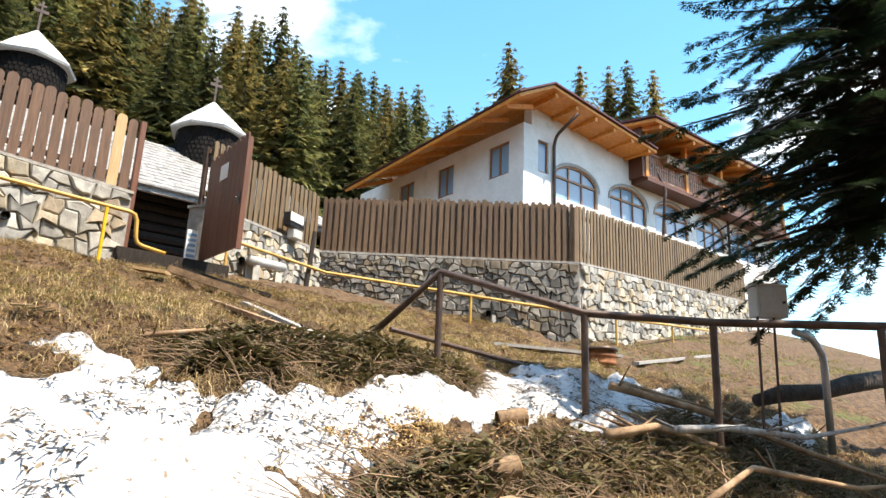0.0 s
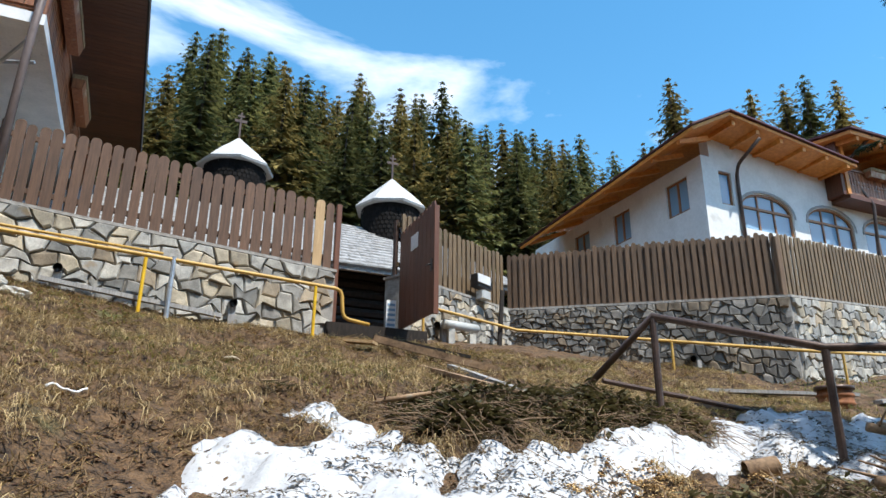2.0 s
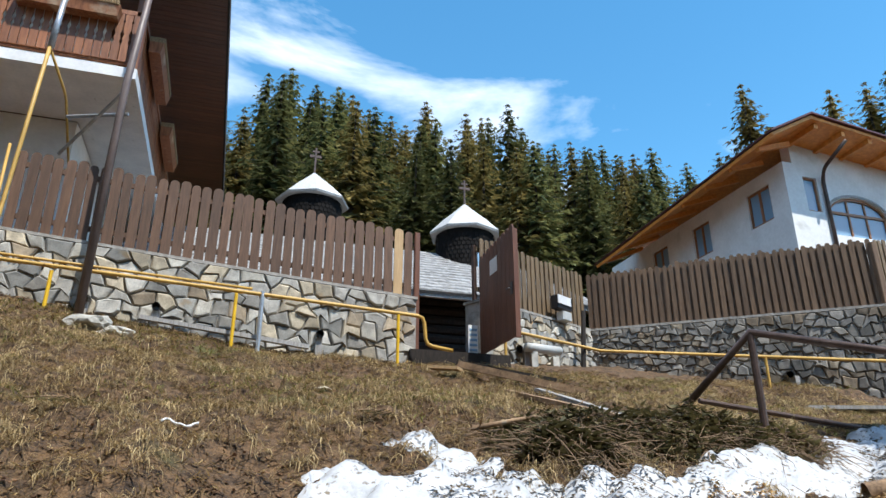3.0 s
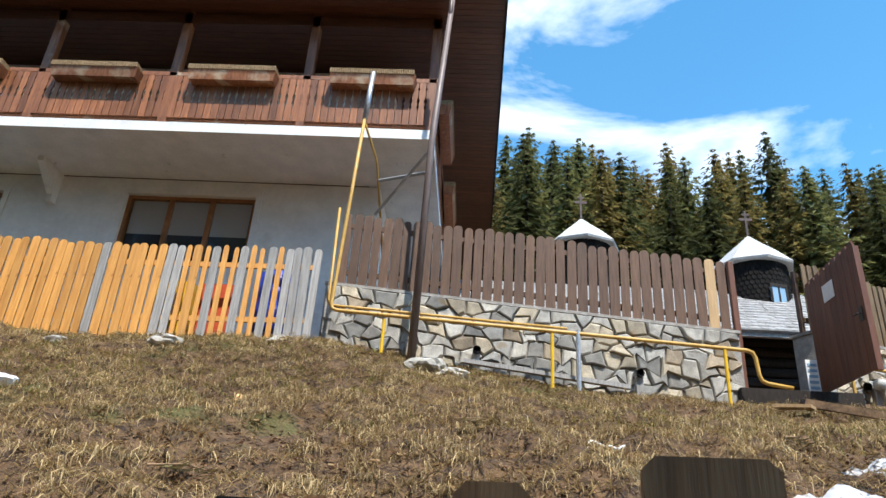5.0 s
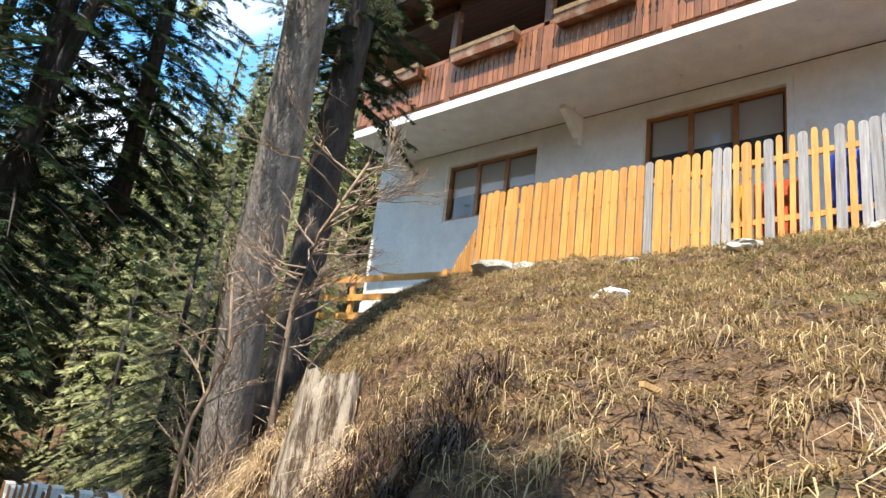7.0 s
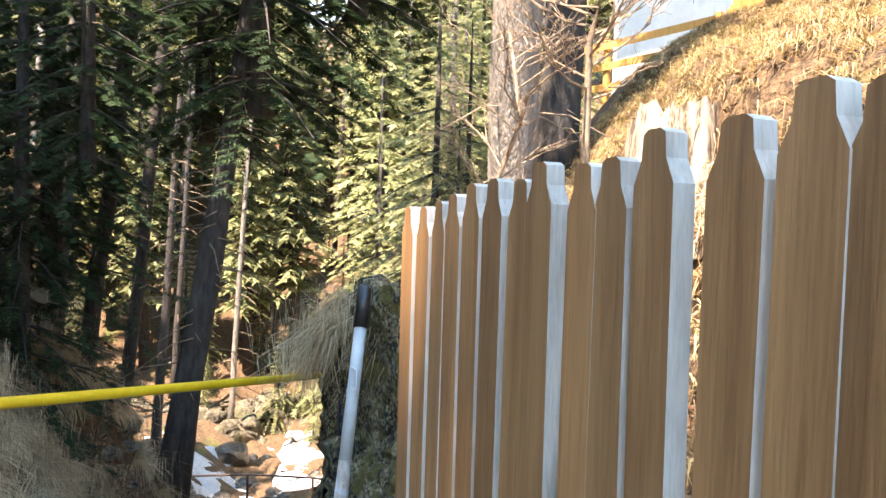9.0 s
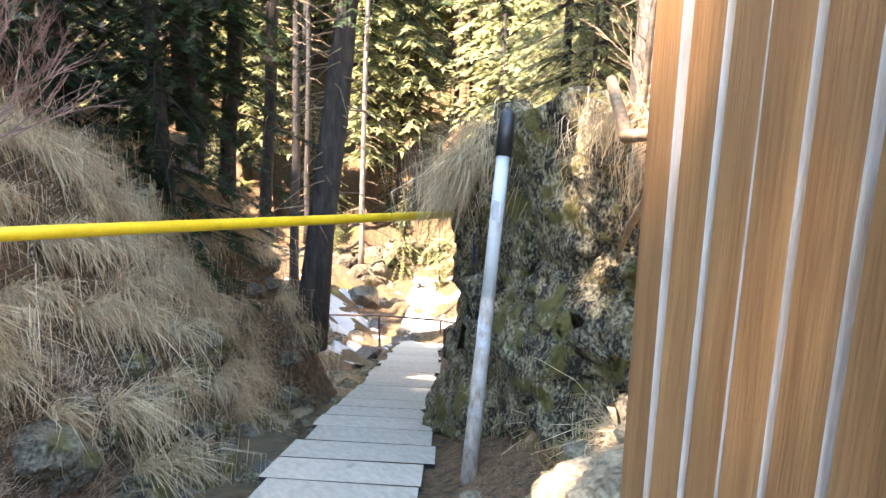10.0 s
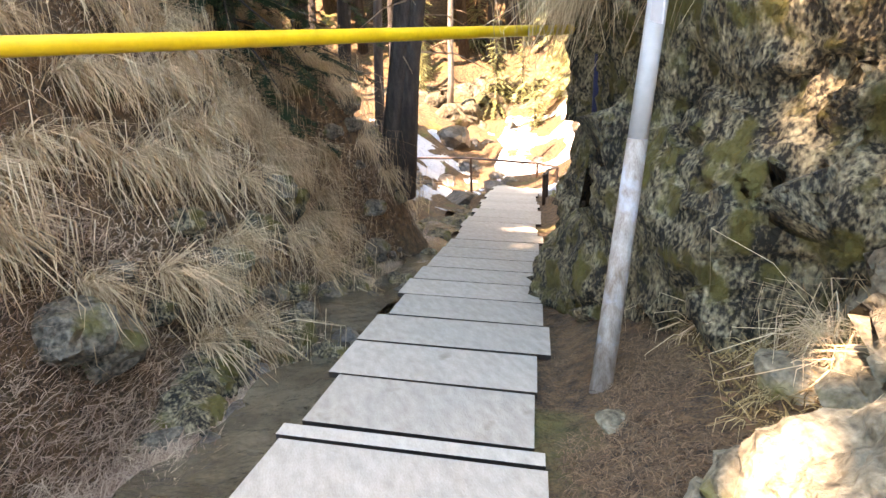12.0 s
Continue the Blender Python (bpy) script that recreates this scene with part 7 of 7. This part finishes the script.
blades("path_litter", p_ + [0, 0, 0.01], leafy("brown_litter", (0.06, 0.036, 0.022), (0.24, 0.15, 0.085), 2.0, 0.1), 0.045, 0.0016, "brown needles and straw beside the path", "litter", 3.5, seed=8, bend=0.4)
x, y = scatter(40000, -1.5, 8.5, 4.4, 8.2)
dep = snow_depth(x, y)
keep = (dep > -0.05) & (waves(x, y, 2.2, 3.1) + 0.6 * waves(x, y, 6.3, 0.4) > -0.05)
p_ = on_ground(x, y, keep)
p_[:, 2] += np.clip(dep[keep] * 0.24, -0.04, 0.08) + 0.016
blades("snow_litter", p_, leafy("dark_litter", (0.035, 0.026, 0.016), (0.16, 0.11, 0.055), 2.0, 0.1), 0.06, 0.006, "needles and bark crumbs scattered over the snow", "litter", 4.0, seed=15, bend=0.25)


# brushwood: heaps of cut boughs and twigs
def heap(label, boxes, n_twigs, n_green, seed, lift=0.28):
    rr = random.Random(seed)
    t = thing("brush_heap", (boxes[0][0], boxes[0][1], gz(boxes[0][0], boxes[0][1])), label, "brushwood", "brush heaps")
    tw, V, F = Shape(), [], []
    k = 0

    def spot():
        cx, cy, rx, ry = rr.choice(boxes)
        an, q = rr.uniform(0, 6.28), math.sqrt(rr.random())
        return cx + math.cos(an) * q * rx, cy + math.sin(an) * q * ry, lift * (1 - q * q)

    for _ in range(n_twigs * 2):
        x_, y_, h = spot()
        z_ = gz(x_, y_) + rr.uniform(0, h) + 0.02
        an, ln = rr.uniform(0, 6.28), rr.choice((0.12, 0.2, 0.3, 0.5)) * rr.uniform(0.6, 1.3)
        dx_, dy_ = math.cos(an) * ln, math.sin(an) * ln
        z2_ = gz(x_ + dx_, y_ + dy_) + rr.uniform(0.01, h * 0.9 + 0.05)
        rad = rr.uniform(0.0015, 0.0055)
        tw.tube([(x_, y_, z_), (x_ + dx_ * 0.5 + rr.uniform(-0.05, 0.05), y_ + dy_ * 0.5 + rr.uniform(-0.05, 0.05), (z_ + z2_) / 2 + 0.04), (x_ + dx_, y_ + dy_, z2_)], [rad, rad * 0.8, rad * 0.4], 4, False)
    for _ in range(n_green):
        x_, y_, h = spot()
        z_ = gz(x_, y_) + rr.uniform(0.2, 1.0) * h + 0.03
        an, ln = rr.uniform(0, 6.28), rr.uniform(0.04, 0.12)
        ca, sa = math.cos(an), math.sin(an)
        w = ln * 0.2
        up = rr.uniform(-0.4, 0.6) * ln
        V += [(x_, y_, z_), (x_ + ca * ln * 0.5 - sa * w, y_ + sa * ln * 0.5 + ca * w, z_ + up * 0.5), (x_ + ca * ln, y_ + sa * ln, z_ + up), (x_ + ca * ln * 0.5 + sa * w, y_ + sa * ln * 0.5 - ca * w, z_ + up * 0.5 + w * 0.4)]
        F.append((k, k + 1, k + 2, k + 3))
        k += 4
    a1 = part("brush_tangle", tw, BRUSH, t)
    a1["kind"] = "stuff"
    ob = new("needle_sprays", mesh_np("needle_sprays", np.array(V) - np.array(where(t)), np.array(F), CUTGREEN))
    ob.parent = t
    ob["kind"] = "stuff"
    return t


heap("heap of cut spruce boughs and brown twigs beside the snow", [(2.4, 7.3, 1.0, 0.6), (1.7, 7.2, 0.6, 0.45), (3.4, 7.3, 0.7, 0.5), (1.45, 6.6, 0.35, 0.2)], 1300, 15000, 3, 0.24)
heap("broad heap of cut branches and brown spruce twigs", [(3.6, 5.45, 1.0, 0.4), (2.6, 5.2, 0.9, 0.3), (4.8, 5.3, 1.0, 0.5), (5.9, 5.2, 0.9, 0.6), (2.0, 5.0, 0.6, 0.25), (1.5, 4.7, 0.5, 0.2)], 1500, 9000, 5, 0.2)
heap("dark tangle of twigs in the hollow under the rail", [(3.6, 7.05, 0.45, 0.25)], 300, 1200, 9, 0.2)
heap("tangle of bare branches under the spruce", [(6.6, 5.6, 1.0, 0.5), (5.6, 5.8, 0.7, 0.3)], 500, 1500, 8, 0.35)


def branch(pts, r, label, mat=DEADWOOD, seed=0):
    rr = random.Random(seed)
    s_ = Shape().tube(pts, [r * (1 - 0.6 * k / (len(pts) - 1)) for k in range(len(pts))], 8)
    for k in range(5):
        i_ = rr.randrange(len(pts) - 1)
        p = Vector(pts[i_]).lerp(Vector(pts[i_ + 1]), rr.random())
        s_.tube([p, p + Vector((rr.uniform(-0.3, 0.3), rr.uniform(-0.3, 0.3), rr.uniform(0.02, 0.22)))], [r * 0.35, r * 0.12], 5)
    return solid("fallen_branch", s_, mat, label, "branch", "fallen branches", smooth=True, at=pts[0])


def lying(points, lift):
    return [(x_, y_, gz(x_, y_) + l_) for (x_, y_), l_ in zip(points, lift)]


branch(lying(((4.6, 5.3), (5.2, 5.2), (5.9, 4.9), (6.8, 4.6)), (0.35, 0.42, 0.55, 0.75)), 0.035, "pale stripped branch lying across the heap", GREYWOOD, 1)
branch(lying(((4.9, 6.2), (5.6, 5.7), (6.2, 5.0), (6.6, 4.4)), (0.45, 0.4, 0.3, 0.3)), 0.04, "dark fallen branch lying across the heap", DEADWOOD, 2)
branch(lying(((4.1, 5.6), (4.6, 5.5), (5.1, 5.2)), (0.2, 0.25, 0.2)), 0.05, "short thick log in the brush", DEADWOOD, 3)
branch(lying(((4.0, 4.7), (4.8, 4.8), (5.6, 4.4), (6.4, 4.2)), (0.15, 0.3, 0.32, 0.4)), 0.03, "dark fallen branch lying across the heap", DEADWOOD, 4)
branch(lying(((1.0, 7.3), (1.6, 7.3), (2.1, 7.0)), (0.08, 0.2, 0.1)), 0.022, "thin brown branch across the snow's edge", DEADWOOD, 5)
branch(lying(((1.7, 4.9), (2.2, 4.7), (2.7, 4.6)), (0.1, 0.2, 0.12)), 0.028, "brown branch lying in the snow", DEADWOOD, 6)
branch(lying(((5.6, 6.6), (6.4, 6.1), (7.4, 5.5)), (0.3, 0.3, 0.35)), 0.03, "dark fallen branch lying across the heap", DEADWOOD, 7)
for x_, y_ in ((3.55, 5.95), (2.55, 5.0), (1.9, 7.1)):
    g_ = gz(x_, y_)
    lg = thing("cut_log", (x_, y_, g_), "short sawn log with a pale cut face", "log", "cut logs")
    part("bark", Shape().tube([(x_ - 0.2, y_ + 0.1, g_ + 0.1), (x_, y_, g_ + 0.14)], 0.07, 12, False), DEADWOOD, lg, smooth=True)
    part("cut_face", Shape().tube([(x_ - 0.004, y_ + 0.002, g_ + 0.139), (x_ + 0.004, y_ - 0.002, g_ + 0.141)], 0.069, 12), CUTWOOD, lg)
x, y = scatter(5000, 1.6, 3.6, 5.5, 6.2)
p_ = on_ground(x, y, (((x - 2.6) / 0.9) ** 2 + ((y - 5.85) / 0.28) ** 2) < 1 + 0.4 * waves(x, y, 5.0, 1.0))
p_[:, 2] += np.clip(snow_depth(p_[:, 0], p_[:, 1]) * 0.24, 0, 0.08) + 0.02
blades("wood_chips", p_, SAWDUST, 0.03, 0.008, "spilled pale wood chips on the snow", "wood chips", 3.0, seed=12)
# dry growth on the meadow bank: a dark wiry bush, hanging straw, one large pale tussock
def ring_of(cx, cy, rx, ry, n_):
    an, q = rg.uniform(0, 6.283, n_), np.sqrt(rg.random(n_))
    x_, y_ = cx + np.cos(an) * q * rx, cy + np.sin(an) * q * ry
    return np.stack([x_, y_, ground_z(x_, y_)], -1)


mops("dark_bush", ring_of(-5.0, 5.15, 0.55, 0.30, 55), slope_ * 0.4, 60, 0.15, 0.0020, leafy("wiry_stalks", (0.020, 0.012, 0.008), (0.12, 0.075, 0.05), 3.0, 0.05), "low dark wiry bush on the meadow bank", 41, 0.9, 0.5)
mops("bank_straw", np.concatenate([ring_of(-8.2, 6.1, 0.9, 0.7, 70), ring_of(-6.5, 6.1, 0.25, 0.25, 16), ring_of(-7.4, 5.7, 0.7, 0.4, 40)]), np.array([-0.5, -0.5, 0.0]), 60, 0.24, 0.0026, PALEGRASS, "long pale straw hanging down beside the stump", 42, 0.6, 0.2)
mops("pale_tussock", ring_of(-3.2, 5.4, 0.24, 0.16, 26), slope_, 60, 0.17, 0.0022, PALEGRASS, "large tussock of bleached straw on the meadow", 43, 0.8, 0.3)
# scraps on the meadow
sx_, sy_ = -1.2, 7.1
cord = [(sx_ + 0.026 * k, sy_ + 0.05 * math.sin(k * 0.9), gz(sx_ + 0.026 * k, sy_ + 0.05 * math.sin(k * 0.9)) + 0.05) for k in range(10)]
solid("cord", Shape().tube(cord, 0.008, 6), WHITE, "short white cord lying on the grass", "cord", smooth=True)
for k, (x_, y_) in enumerate(((-1.67, 8.06), (-1.86, 7.34), (-0.6, 8.7), (0.3, 7.6), (-3.4, 6.4))):
    tw = thing("spruce_twig", (x_, y_, gz(x_, y_)), "green spruce twig lying on the meadow", "twig", "fallen twigs")
    rr = random.Random(k)
    an = rr.uniform(0, 3.14)
    d_, e_ = Vector((math.cos(an), math.sin(an), 0)), Vector((-math.sin(an), math.cos(an), 0))
    o_ = Vector((x_, y_, gz(x_, y_) + 0.06))
    part("twig", Shape().tube([o_ - d_ * 0.2, o_ + Vector((0, 0, 0.03)), o_ + d_ * 0.2], [0.006, 0.004, 0.002], 5), DEADWOOD, tw)
    sp = Shape()
    for q in range(44):
        b_ = o_ + d_ * (-0.16 + 0.36 * q / 43)
        f_ = (d_ * 0.6 + e_ * (1 if q % 2 else -1) * rr.uniform(0.5, 1.0) + Vector((0, 0, rr.uniform(-0.1, 0.35)))).normalized() * rr.uniform(0.05, 0.13)
        g_ = d_ * 0.008
        sp.add([b_ - g_, b_ + g_, b_ + f_ * 0.6 + g_ * 1.5, b_ + f_], [(0, 1, 2, 3)])
    part("needle_spray", sp, CUTGREEN, tw)["kind"] = "stuff"
rr = random.Random(88)
for k in range(26):
    x_, y_ = rr.uniform(-4.5, 1.0), rr.uniform(5.6, 11.3)
    c_ = Matrix.Translation((x_, y_, gz(x_, y_) + 0.035)) @ Euler((rr.uniform(-0.1, 0.3), rr.uniform(-0.12, 0.12), rr.uniform(0, 3))).to_matrix().to_4x4()
    w_ = rr.uniform(0.012, 0.032)
    solid("wood_chip", Shape().prism([(-w_, -0.012), (w_ * 0.7, -0.016), (w_, 0.004), (-w_ * 0.6, 0.016)], 0, 0.008, c_), PALE, "pale chip of split wood lying on the grass", "wood chip", "wood chips", at=c_.translation)

lz = gz(8.2, 6.2)
solid("dark_log", Shape().tube([(7.2, 6.0, lz + 0.30), (7.6, 5.92, lz + 0.40), (8.1, 5.7, lz + 0.45), (8.6, 5.6, lz + 0.57), (10.2, 5.2, lz + 0.85)], [0.07, 0.10, 0.09, 0.11, 0.10], 12), DARKBARK, "dark wet log leaning on the slope beside the meter box", "log", smooth=True, at=(7.2, 6.0, lz))
